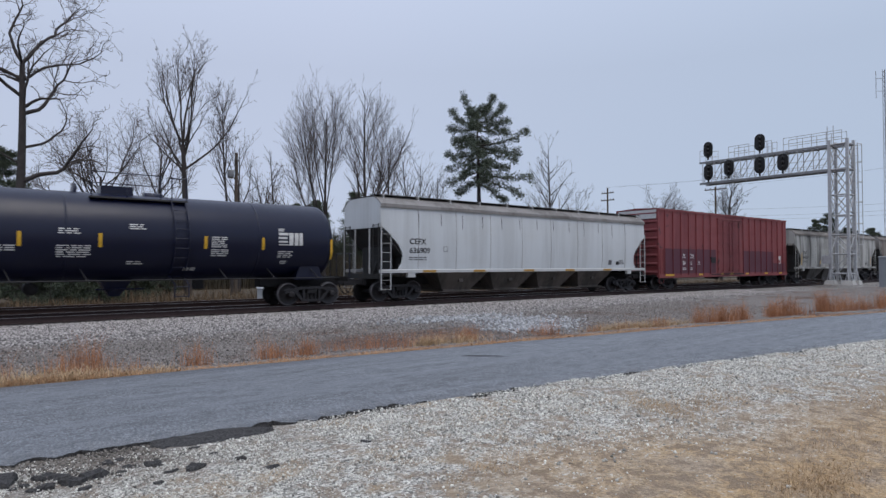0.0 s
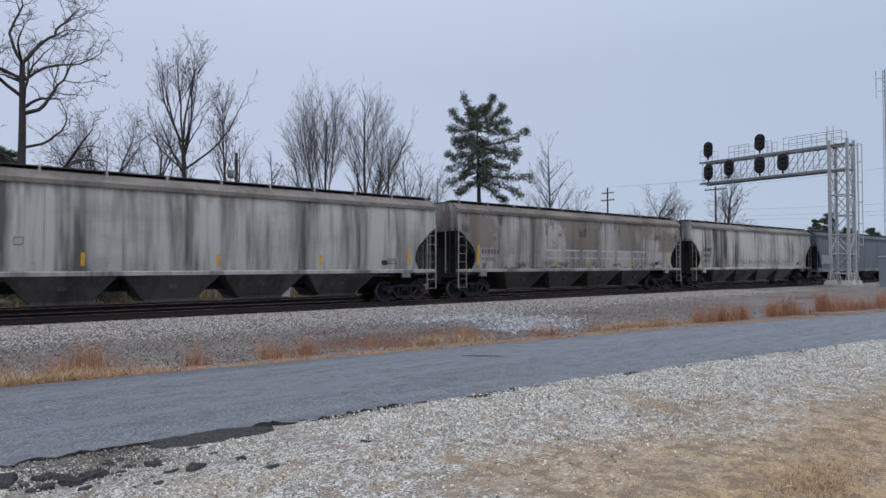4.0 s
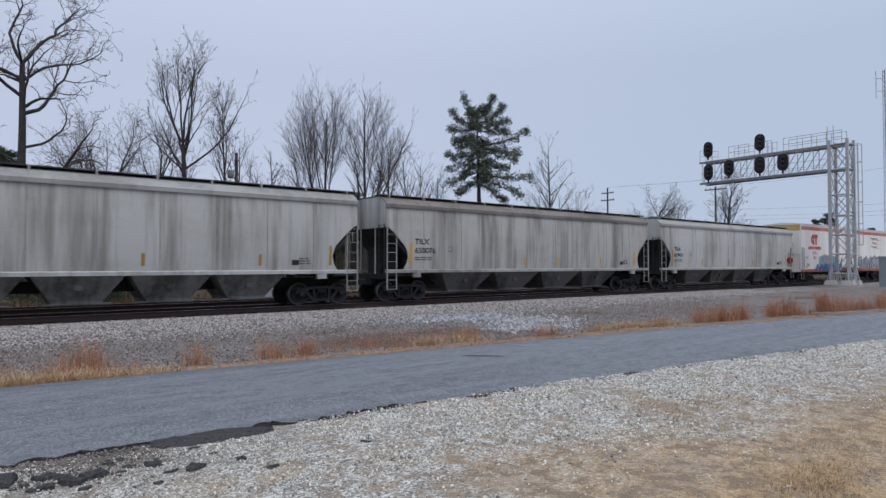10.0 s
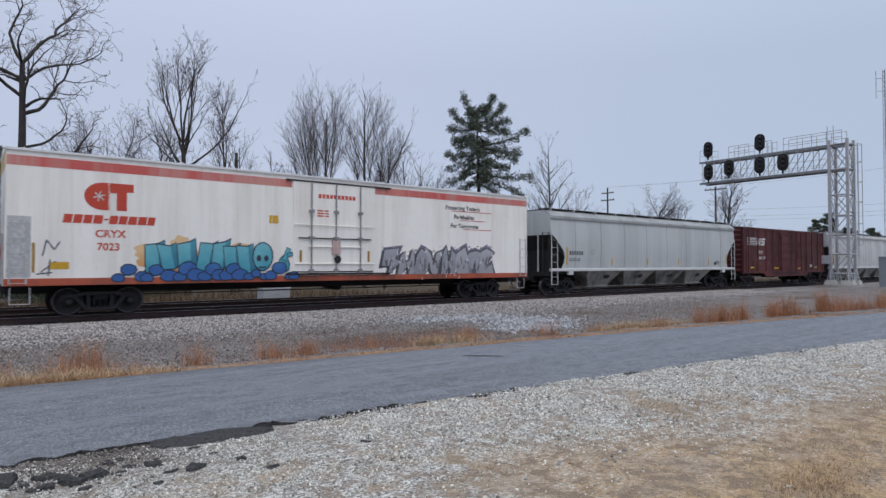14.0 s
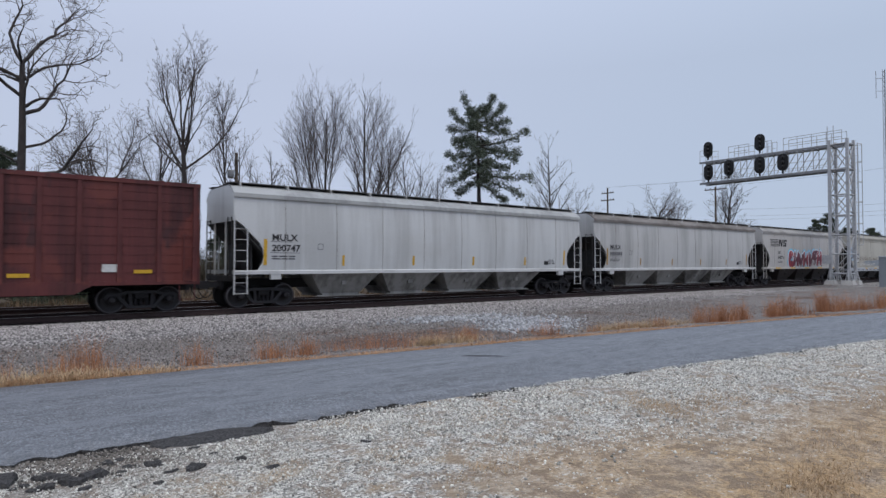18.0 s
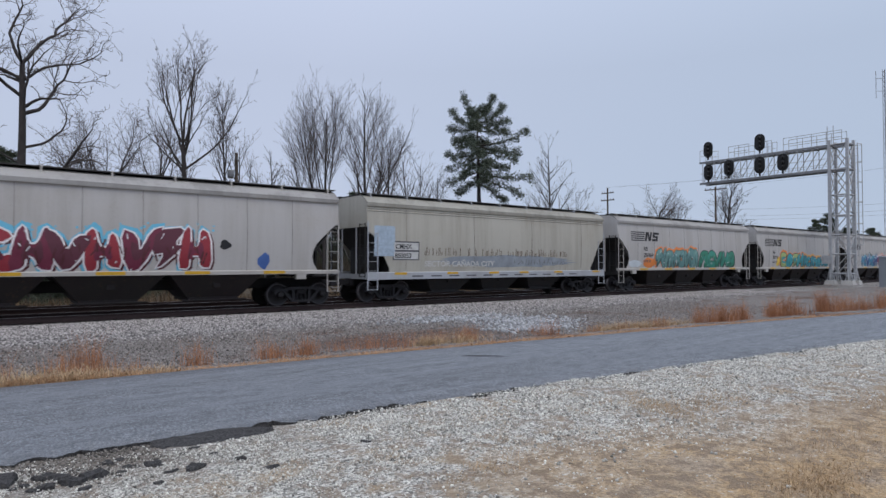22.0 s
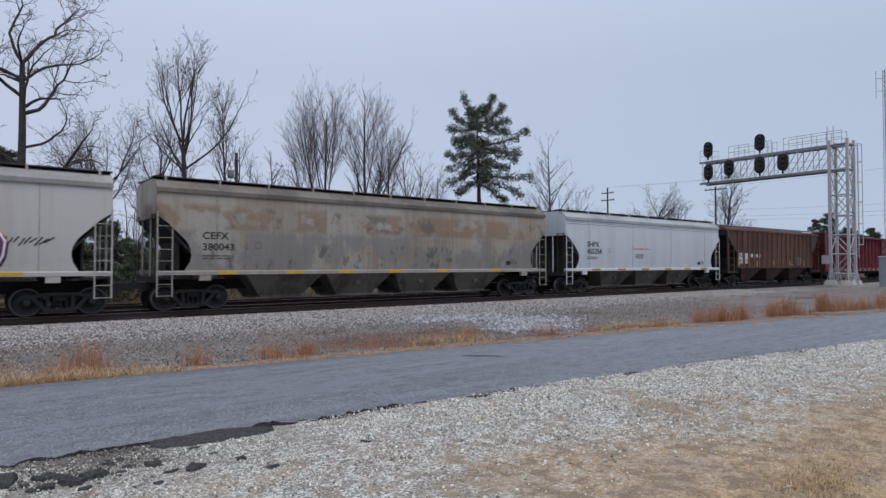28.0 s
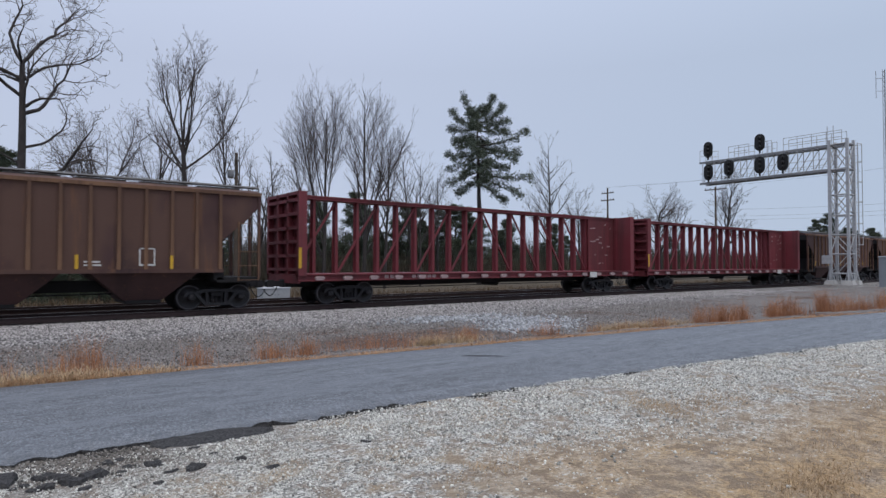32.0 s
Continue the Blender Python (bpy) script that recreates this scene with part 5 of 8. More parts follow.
def pine(x, y, height, girth, seed, label, clear=0.25, reach=0.24, per=26, levels=17, radius=0.6, material=None, group="pines beyond the tracks"):
    rng = random.Random(seed)
    r = np.random.RandomState(seed)
    t = tagged(new("pine_tree"), label, "pine tree", group)
    t.location = (x, y, -0.6)
    trunk, limbs, tips = [], [], []
    p = Vector((0, 0, 0))
    n = 14
    for i in range(n):
        q = p + Vector((rng.gauss(0, 0.04), rng.gauss(0, 0.04), height / n))
        trunk.append((*p, *q, girth * (1 - i / n) + 0.03, girth * (1 - (i + 1) / n) + 0.03))
        p = q
    for i in range(levels):
        frac = clear + (0.99 - clear) * i / (levels - 1)
        z = height * frac
        for k in range(rng.randint(3, 5)):
            if rng.random() < 0.12:
                continue
            a = rng.uniform(0, 6.283)
            ln = height * reach * (1.12 - frac) ** 0.55 * rng.uniform(0.55, 1.15) * (1.2 if frac < 0.6 else 1.0)
            p = Vector((0, 0, z))
            d = Vector((math.cos(a), math.sin(a), rng.uniform(-0.15, 0.45))).normalized()
            m = 5
            rr = girth * 0.28 * (1.1 - frac) + 0.02
            for j in range(m):
                d = (d + Vector((rng.gauss(0, 0.12), rng.gauss(0, 0.12), rng.gauss(0.06, 0.08)))).normalized()
                q = p + d * ln / m
                limbs.append((*p, *q, rr, rr * 0.75))
                rr *= 0.75
                if j >= 2 or frac > 0.8:
                    for _ in range(3 + (j > 2)):
                        off = Vector((rng.gauss(0, 1), rng.gauss(0, 1), rng.gauss(0.2, 0.5))) * ln * 0.13
                        tips.append(q + off)
                        limbs.append((*q, *(q + off), rr * 0.5, 0.01))
                p = q
    v, f = tubes(trunk)
    tr = bulk("trunk", v, f, bark, "", "", t)
    del tr["kind"]
    v, f = tubes(limbs)
    bulk("branchwork", v, f, bark, "", "", t)
    v, f = clump_needles(r, np.array(tips), radius, per, radius * 0.55)
    bulk("foliage", v, f, material or needle, "dark green needles", "", t)
    return t


def tall_pine(x, y, height, girth, seed, label, boughs):
    """A tall open pine. Boughs, seen from the road: the height where they leave the trunk, the reach (right positive), the rise of the tip and the fullness."""
    rng = random.Random(seed)
    r = np.random.RandomState(seed)
    t = tagged(new("pine_tree"), label, "pine tree", "pines beyond the tracks")
    t.location = (x, y, -0.6)
    far = Vector((x, y, 0)).normalized()
    right = Vector((far.y, -far.x, 0))
    trunk, limbs, tips = [], [], []
    p, n = Vector((0, 0, 0)), 16
    for i in range(n):
        q = p + Vector((rng.gauss(0, 0.035), rng.gauss(0, 0.035), height * 0.9 / n))
        trunk.append((*p, *q, girth * (1 - 0.93 * i / n), girth * (1 - 0.93 * (i + 1) / n)))
        p = q
    rows = [(z, right * u, rise, full) for z, u, rise, full in boughs]
    for i in range(12):
        z = height * (0.52 + 0.43 * i / 12)
        s = 1 if i % 2 else -1
        rows.append((z, far * s * rng.uniform(1.6, 3.0) * (1.35 - z / height) * 1.5 + right * rng.uniform(-1.1, 1.1), rng.uniform(-0.3, 0.7), 0.7))
    for z, way, rise, full in rows:
        way = way + far * rng.uniform(-0.35, 0.35) * way.length
        ln = way.length
        flat = way.normalized()
        across = Vector((-flat.y, flat.x, 0))
        m = 9
        p, rr = Vector((0, 0, z)), girth * 0.16 + 0.012 * ln
        for j in range(1, m + 1):
            u = j / m
            q = Vector((0, 0, z)) + flat * ln * u + across * ln * 0.06 * math.sin(4 * u + z) + Vector((0, 0, rise * u ** 1.6 - 0.05 * ln * math.sin(math.pi * u) + rng.gauss(0, 0.04)))
            limbs.append((*p, *q, rr, rr * 0.82))
            rr *= 0.82
            p = q
            if u < 0.22:
                continue
            for k in range(round((3.6 if u < 0.95 else 7) * full + rng.random())):
                side = rng.uniform(-1, 1)
                w = across * side * (0.13 * ln + 0.25) * (1.15 - 0.5 * u) + flat * rng.uniform(0.0, 0.35) + Vector((0, 0, rng.uniform(-0.25, 0.5)))
                limbs.append((*q, *(q + w), rr * 0.45 + 0.008, 0.008))
                tips.append(q + w)
    v, f = tubes(trunk, 8)
    tr = bulk("trunk", v, f, bark, "", "", t)
    del tr["kind"]
    v, f = tubes(limbs)
    bulk("branchwork", v, f, bark, "", "", t)
    v, f = clump_needles(r, np.array([tuple(q) for q in tips]), 0.38, 28, 0.24, 0.75)
    bulk("foliage", v, f, needle, "dark green needles in tufts", "", t)
    return t


leafless_tree(2.42, 43.7, 21.0, 0.285, 131, "large bare oak with a wide crooked crown", (0.66, 0.42, 0.33), 0.55, 0.72, 6, 0.95, 0.34, 0.24, 0.03, 0.56, 0.8, 3, 0.03, 0.012, 0.0135,
              forks=((0.33, 0, 0.95, 6.0, 0.66), (0.36, 165, 1.1, 3.6, 0.25), (0.43, -4, 1.15, 5.4, 0.42), (0.5, 4, 1.2, 7.0, 0.72), (0.55, 182, 1.0, 5.5, 0.7), (0.6, 12, 1.15, 6.4, 0.6), (0.62, 200, 0.9, 5.5, 0.7), (0.66, -5, 0.85, 7.4, 0.9), (0.69, 178, 0.5, 6.5, 0.75), (0.7, 60, 0.35, 6.0, 0.8), (0.7, 250, 0.8, 5.0, 0.6)))
leafless_tree(12.35, 44.9, 18.3, 0.28, 102, "tall bare tree with a few withered leaves in its upswept crown", (0.64, 0.36, 0.195), 0.46, 0.6, 3, 0.5, 0.36, 0.06, 0.045, 0.56, 0.5, 3, -0.01, 0.01, 0.0088, leaves=0.3,
              forks=((0.45, 0, 0.85, 7.8, 0.5), (0.46, 185, 0.95, 6.0, 0.4), (0.52, 165, 0.34, 8.0, 0.6), (0.54, 5, 0.4, 7.8, 0.6), (0.56, 185, 0.42, 7.6, 0.55), (0.58, 60, 0.12, 7.0, 0.7), (0.58, 250, 0.22, 6.8, 0.65), (0.56, 0, 0.5, 6.0, 0.4)))
leafless_tree(15.2, 44.2, 15.0, 0.12, 122, "slender bare tree with fine ascending twigs", (0.7, 0.32, 0.11), 0.5, 0.95, 16, 0.45, 0.3, 0.06, 0.07, 0.4, 0.5, 3, 0.0, 0.015, 0.0088, leaves=0.3)
leafless_tree(25.4, 49.9, 18.6, 0.17, 103, "bare tree with several stems and a fan-shaped crown", (0.5, 0.5, 0.26), 0.25, 0.9, 5, 0.38, 0.45, 0.045, 0.024, 0.6, 0.42, 3, 0.0, 0.01, 0.0068,
              forks=((0.1, 182, 0.62, 9.5, 0.4), (0.12, 184, 0.46, 12.0, 0.45), (0.16, 178, 0.3, 13.0, 0.5), (0.2, 185, 0.15, 14.0, 0.5), (0.28, 5, 0.2, 12.0, 0.45), (0.3, 100, 0.12, 12.0, 0.5), (0.3, 260, 0.16, 11.0, 0.45)))
leafless_tree(28.85, 48.6, 19.4, 0.18, 104, "bare tree with upright slender branches", (0.5, 0.5, 0.235), 0.25, 0.95, 10, 0.36, 0.42, 0.045, 0.024, 0.6, 0.42, 3, 0.0, 0.01, 0.0068,
              forks=((0.12, 0, 0.5, 9.0, 0.45), (0.15, 5, 0.32, 12.0, 0.5), (0.2, 8, 0.2, 12.5, 0.5), (0.26, 180, 0.3, 8.0, 0.45), (0.3, 90, 0.14, 11.0, 0.45), (0.3, 188, 0.12, 12.0, 0.45)))
leafless_tree(30.4, 47.6, 14.6, 0.15, 117, "bare side tree leaning out with slender branches", (0.55, 0.45, 0.24), 0.26, 0.9, 14, 0.5, 0.4, 0.06, 0.03, 0.6, 0.5, 3, 0.02, 0.02, 0.0085)
leafless_tree(8.9, 56.5, 16.2, 0.19, 105, "small bare spreading tree beyond the tracks", (0.62, 0.4, 0.32), 0.3, 0.6, 9, 0.7, 0.5, 0.1, 0.02, 0.5, 0.65, 3, 0.0, 0.03, 0.0105, forks=((0.36, 180, 0.7, 8.0, 0.6), (0.4, 0, 0.5, 8.5, 0.6), (0.42, 90, 0.2, 8.0, 0.6)))
leafless_tree(5.6, 58.0, 13.2, 0.2, 106, "small bare tree with tangled crown", (0.6, 0.42, 0.4), 0.3, 0.6, 11, 0.9, 0.5, 0.14, 0.0, 0.45, 0.7, 3, 0.0, 0.04, 0.011, forks=((0.35, 5, 1.0, 7.0, 0.5), (0.35, 180, 1.0, 5.5, 0.5)))
leafless_tree(12.4, 54.1, 15.6, 0.14, 107, "slim bare tree beyond the tracks", (0.6, 0.42, 0.26), 0.26, 0.75, 12, 0.6, 0.46, 0.09, 0.03, 0.5, 0.6, 3, 0.0, 0.03, 0.0095, forks=((0.3, 180, 0.6, 7.5, 0.5), (0.3, 0, 0.6, 7.5, 0.5)))
leafless_tree(16.9, 47.5, 13.2, 0.13, 108, "slim bare tree with upswept twigs", (0.62, 0.38, 0.2), 0.35, 0.9, 14, 0.5, 0.42, 0.08, 0.05, 0.5, 0.55, 3, 0.0, 0.03, 0.009)
leafless_tree(22.2, 57.0, 13.2, 0.14, 109, "slim bare tree beyond the tracks", (0.58, 0.42, 0.36), 0.25, 0.8, 12, 0.75, 0.5, 0.07, 0.015, 0.6, 0.55, 3, 0.0, 0.03, 0.01)
leafless_tree(19.6, 47.0, 11.8, 0.11, 110, "thin bare sapling with a forked top", (0.58, 0.42, 0.2), 0.5, 1.0, 7, 0.7, 0.34, 0.1, 0.04, 0.6, 0.6, 2, 0.0, 0.02, 0.011)
leafless_tree(20.9, 50.0, 11.4, 0.1, 111, "thin bare sapling beyond the tracks", (0.58, 0.42, 0.24), 0.35, 0.95, 12, 0.7, 0.4, 0.08, 0.04, 0.5, 0.6, 3, 0.0, 0.04, 0.009)
leafless_tree(36.2, 50.0, 13.4, 0.1, 123, "thin bare tree beyond the tracks", (0.58, 0.42, 0.24), 0.3, 0.95, 18, 0.55, 0.44, 0.07, 0.035, 0.55, 0.55, 3, 0.0, 0.03, 0.009)
leafless_tree(40.4, 57.3, 15.4, 0.14, 112, "slim bare tree beyond the tracks", (0.56, 0.44, 0.24), 0.25, 0.95, 20, 0.5, 0.42, 0.06, 0.035, 0.55, 0.5, 3, 0.0, 0.02, 0.0095)
leafless_tree(44.2, 57.5, 13.6, 0.14, 113, "slim bare tree with fine twigs", (0.56, 0.44, 0.26), 0.25, 0.95, 20, 0.5, 0.42, 0.06, 0.035, 0.55, 0.5, 3, 0.0, 0.02, 0.0095)
leafless_tree(63.6, 57.3, 19.2, 0.2, 114, "bare tree with a pointed crown", (0.42, 0.62, 0.25), 0.24, 1.0, 34, 0.75, 0.42, 0.05, 0.04, 0.6, 0.5, 3, 0.0, 0.006, 0.0115, leaves=0.2, pointed=True)
leafless_tree(79.8, 41.5, 15.4, 0.24, 115, "bare leaning tree with a dense crown", (0.6, 0.44, 0.22), 0.28, 0.85, 22, 0.55, 0.42, 0.09, 0.03, 0.45, 0.65, 3, 0.05, 0.03, 0.0125)
leafless_tree(91.5, 57.9, 16.6, 0.24, 116, "bare tree with a wide round crown", (0.56, 0.44, 0.4), 0.25, 0.7, 20, 0.8, 0.55, 0.09, 0.015, 0.55, 0.65, 3, 0.0, 0.04, 0.015)
leafless_tree(78.0, 64.0, 15.0, 0.2, 118, "bare grey tree at the wood edge", (0.6, 0.42, 0.34), 0.25, 0.8, 18, 0.6, 0.48, 0.08, 0.03, 0.6, 0.6, 3, 0.0, 0.03, 0.0145)
leafless_tree(103.0, 62.0, 14.5, 0.2, 119, "bare round tree at the wood edge", (0.6, 0.42, 0.34), 0.25, 0.8, 18, 0.6, 0.48, 0.08, 0.03, 0.6, 0.6, 3, 0.0, 0.03, 0.0165)
tall_pine(45.2, 51.1, 21.3, 0.42, 208, "tall dark green pine with ragged tiers",
          ((18.6, -1.6, 2.3, 0.9), (18.8, 1.3, 1.9, 1.0), (18.2, 2.4, 1.4, 1.0), (17.8, -2.9, 1.6, 1.0), (17.7, 2.9, 0.5, 0.9), (17.6, -3.1, -0.1, 0.9), (17.2, 2.9, -0.5, 0.8), (16.6, -2.6, -0.7, 1.1), (15.9, -2.1, -0.6, 0.9),
           (15.6, 4.9, 1.2, 0.9), (15.4, 4.2, -0.5, 0.9), (14.9, 3.6, -1.1, 0.8), (14.6, -3.3, -0.2, 1.0), (14.2, -3.4, -1.4, 0.7), (13.9, 2.8, -1.2, 0.9), (13.6, -1.8, -1.6, 0.7), (12.6, -3.2, -1.4, 0.9), (12.4, 5.4, -0.9, 1.1), (12.0, 4.4, -1.9, 1.0),
           (11.4, -2.4, -1.3, 0.8), (11.2, 2.8, -2.0, 0.9)))
thicket = [pine(2.0, 56.0, 10.5, 0.14, 202, "dark young pine beyond the tracks", 0.05, 0.24, 34, 15, 0.34, needle_dark), pine(31.0, 62.0, 9.0, 0.13, 203, "dark young pine in the thicket", 0.04, 0.3, 34, 14, 0.32, needle_dark),
           pine(4.6, 40.5, 4.6, 0.1, 204, "dense dark green cedar shrub", 0.03, 0.42, 34, 13, 0.28, needle_dark)]
rng = random.Random(31)
far_pines = [(34.5, 60, 0.95), (38, 64, 1.05), (41.5, 60, 0.85), (44.5, 63, 1.0), (48, 62, 0.9), (52, 64, 1.1), (56, 66, 0.95), (60, 68, 0.95), (28, 61, 0.8), (68, 70, 1.0),
             (157, 56, 1.3), (162, 54, 1.15), (154, 57.5, 1.15), (167, 54, 1.1), (150, 58, 0.85), (176, 53, 1.2), (184, 50, 1.05), (168, 60, 1.0), (160, 59, 0.9), (171, 55, 0.85)]
far_pines += [(x + rng.uniform(-1.2, 1.2), 57 + 0.12 * x + rng.uniform(-2, 4), rng.uniform(0.5, 0.85)) for x in range(14, 120, 4)]
for i, (x, y, s) in enumerate(far_pines):
    o = copy_thing(thicket[i % 2], pose(x, y, -0.6, 0, 0, rng.uniform(0, 360)))
    o.scale = (s, s, s)
    o.location = (x, y, -0.6)
for i, (x, y, s) in enumerate(((2.6, 38.8, 0.9), (6.6, 41.5, 1.0), (8.2, 43.5, 0.8), (0.6, 41.0, 0.9), (10.6, 45.0, 0.6), (3.4, 36.3, 0.55), (5.6, 36.6, 0.6), (7.6, 38.0, 0.6))):
    o = copy_thing(thicket[2], pose(x, y, -0.6, 0, 0, rng.uniform(0, 360)))
    o.scale = (s, s, s)
    o.location = (x, y, -0.6)
saplings = [leafless_tree(22.5, 60.0, 11.0, 0.09, 120, "thin bare tree in the wood edge", (0.55, 0.45, 0.24), 0.2, 0.95, 9, 0.55, 0.36, 0.07, 0.05, 0.8, 0.55, 2, 0.0, 0.03, 0.012),
            leafless_tree(33.0, 66.0, 12.5, 0.11, 121, "thin bare tree in the wood edge", (0.55, 0.45, 0.24), 0.2, 0.95, 10, 0.6, 0.36, 0.08, 0.04, 0.8, 0.6, 2, 0.0, 0.03, 0.012)]
for i in range(150):
    x = -6 + 1.2 * i + rng.uniform(-1.5, 1.5)
    y = rng.uniform(58, 78) + 0.12 * x
    o = copy_thing(saplings[i % 2], pose(0, 0, 0, 0, 0, rng.uniform(0, 360)))
    s = rng.uniform(0.5, 1.0) * (0.8 if x > 60 else 0.9)
    o.scale, o.location = (s, s, s), (x, y, -0.6)

# brush under the wood edge
n = 45000
x = -8 + 260 * r.rand(n) ** 1.4
y = 52 + 0.12 * x + np.abs(r.normal(0, 6, n))
brush = speckled("bare_brown_brush", (0.03, 0.026, 0.018), (0.11, 0.09, 0.06), 0.95)
blades("brushwood", x, y, r.uniform(0.8, 4.2, n), r.uniform(0.05, 0.5, n), 0.03, brush, "tangled bare brown brush at the wood edge", "brushwood", 19, np.full(n, -0.55))
n = 42000
x = 26 + 190 * r.rand(n) ** 1.5
y = 60 + 0.14 * x + np.abs(r.normal(0, 7, n))
tops = 4.5 + 3.2 * np.array([lump(a, 0, 0.13, 2.0) for a in x]) + 1.2 * np.array([lump(a, 0, 0.6, 5.0) for a in x])
under = speckled("grey_brown_undergrowth", (0.026, 0.025, 0.018), (0.12, 0.105, 0.08), 0.95)
blades("undergrowth", x, y, np.maximum(1.0, tops * r.uniform(0.5, 1.25, n)), r.uniform(0.02, 0.25, n), 0.035, under, "tall grey-brown undergrowth of the wood edge", "undergrowth", 23, np.full(n, -0.55))


# ---- the other kinds of car ----
def straight(z):
    return 1.57


def under_gear(car, half, inset):
    bm = bmesh.new()
    box(bm, -half + 0.1, half - 0.1, -0.28, 0.28, 0.72, 1.1)
    part("centre_sill", bm, grime, car)
    bm = bmesh.new()
    turned(bm, [(-0.55, 0.05), (-0.5, 0.2), (0.5, 0.2), (0.55, 0.05)], 12, Vector((0.8, 0.3, 0.75)))
    part("brake_reservoir", bm, grime, car)
    bm = bmesh.new()
    rod(bm, (-half + 3.2, -0.5, 0.62), (half - 3.2, -0.5, 0.66), 0.022)
    rod(bm, (-half + 3.2, -0.7, 0.7), (-1.0, -0.6, 0.75), 0.018)
    part("brake_rod", bm, grime, car)
    end_gear(car, half)
    truck(car, -half + inset)
    truck(car, half - inset)


def step_mesh(bm):
    pipe(bm, [(-0.25, 0, 0.95), (-0.25, 0, 0.45), (0.25, 0, 0.45), (0.25, 0, 0.95)], 0.02)


def corner_gear(car, half, material, top):
    """Sill steps, side and end ladders of a house car."""
    for s in (-1, 1):
        for y in (-1, 1):
            shared("sill_step", ("step", id(material)), step_mesh, material, car, pose(s * (half - 0.4), y * 1.5, 0))
            at = pose(s * (half - 0.12) + (0.0 if s * y < 0 else (0.42 if y < 0 else -0.42)), y * 1.6, 0, 0, 0, 0 if y < 0 else 180)
            shared("side_ladder", ("boxladder", id(material), top), lambda bm: ladder_mesh(bm, 1.05, top, 5, 0.42), material, car, at)


def ribbed_end(car, half, z0, z1, body, ribs, cap=None):
    for s in (-1, 1):
        bm = bmesh.new()
        box(bm, min(s * half, s * (half - 0.06)), max(s * half, s * (half - 0.06)), -1.5, 1.5, z0, z1)
        part("end_wall", bm, body, car)
        for i in range(ribs):
            z = z0 + 0.25 + (z1 - z0 - 0.5) * i / (ribs - 1)
            def rib(bm):
                prism(bm, [(0, -0.13), (0.09, -0.03), (0.09, 0.03), (0, 0.13)], -1.46, 1.46)
            shared("end_rib", ("endrib", id(body)), rib, body, car, pose(s * half - s * 0.01, 0, z, 0, 0, 0 if s > 0 else 180))
        for y in (-1.5, 1.5):
            bm = bmesh.new()
            box(bm, min(s * (half - 0.12), s * (half + 0.06)), max(s * (half - 0.12), s * (half + 0.06)), y - 0.07, y + 0.07, z0, z1)
            part("corner_post", bm, body, car)


def boxcar(length, body, z0, z1, posts, door, ribs, label, peak=0.14, sheets=0, step_mat=None, sill_low=0.0):
    h = length / 2
    car = tagged(new("boxcar"), label, "boxcar", "freight cars of the train")
    for s in (-1, 1):
        bm = bmesh.new()
        box(bm, -h, h, min(s * 1.5, s * 1.56), max(s * 1.5, s * 1.56), z0 + 0.12, z1)
        part("side_wall", bm, body, car)
        for x in posts:
            if door[0] - 0.1 < x < door[1] + 0.1 and s < 0:
                continue
            def post(bm):
                prism(bm, [(-0.075, z0 + 0.2), (0.075, z0 + 0.2), (0.055, z1 - 0.1), (-0.055, z1 - 0.1)], -0.055, 0.0)
            shared("side_post", ("post", id(body), z0), post, body, car, pose(x, s * 1.56, 0, 0, 0, 0 if s < 0 else 180))
        bm = bmesh.new()
        if sill_low:
            out = [(-h, z0 + 0.25), (-h, z0 + 0.12), (-h + 3.3, z0 + 0.12), (-h + 3.8, z0 - sill_low), (h - 3.8, z0 - sill_low), (h - 3.3, z0 + 0.12), (h, z0 + 0.12), (h, z0 + 0.25)]
        else:
            out = [(-h, z0), (h, z0), (h, z0 + 0.2), (-h, z0 + 0.2)]
        prism(bm, out, min(s * 1.5, s * 1.61), max(s * 1.5, s * 1.61))
        part("side_sill", bm, body, car)
        bm = bmesh.new()
        box(bm, -h, h, min(s * 1.5, s * 1.62), max(s * 1.5, s * 1.62), z1 - 0.1, z1 + 0.03)
        part("eave_rail", bm, body, car)
        if sheets:
            edges = [-h] + sorted(posts) + [h]
            for i in range(1, sheets):
                z = z0 + 0.25 + (z1 - z0 - 0.3) * i / sheets
                bm = bmesh.new()
                for a, b in zip(edges, edges[1:]):
                    if s < 0 and b > door[0] and a < door[1]:
                        continue
                    box(bm, a + 0.09, b - 0.09, min(s * 1.55, s * 1.572), max(s * 1.55, s * 1.572), z - 0.02, z + 0.02)
                part("sheet_rib", bm, body, car)
    ribbed_end(car, h - 0.06, z0 + 0.1, z1, body, ribs)
    bm = bmesh.new()
    slab(bm, [(-1.6, z1), (-1.6, z1 + 0.04), (-0.05, z1 + peak), (0.05, z1 + peak), (1.6, z1 + 0.04), (1.6, z1)], -h, h)
    for i in range(int(length / 1.2)):
        x = -h + 0.6 + 1.2 * i
        slab(bm, [(-1.58, z1 + 0.03), (-1.58, z1 + 0.07), (0, z1 + peak + 0.04), (1.58, z1 + 0.07), (1.58, z1 + 0.03), (0, z1 + peak - 0.01)], x - 0.03, x + 0.03)
    part("roof", bm, body, car)
    bm = bmesh.new()
    box(bm, -h + 0.05, h - 0.05, -1.5, 1.5, z0 + 0.1, z0 + 0.2)
    part("floor", bm, grime, car)
    corner_gear(car, h, step_mat or body, 2.7)
    under_gear(car, h, 1.75)
    return car


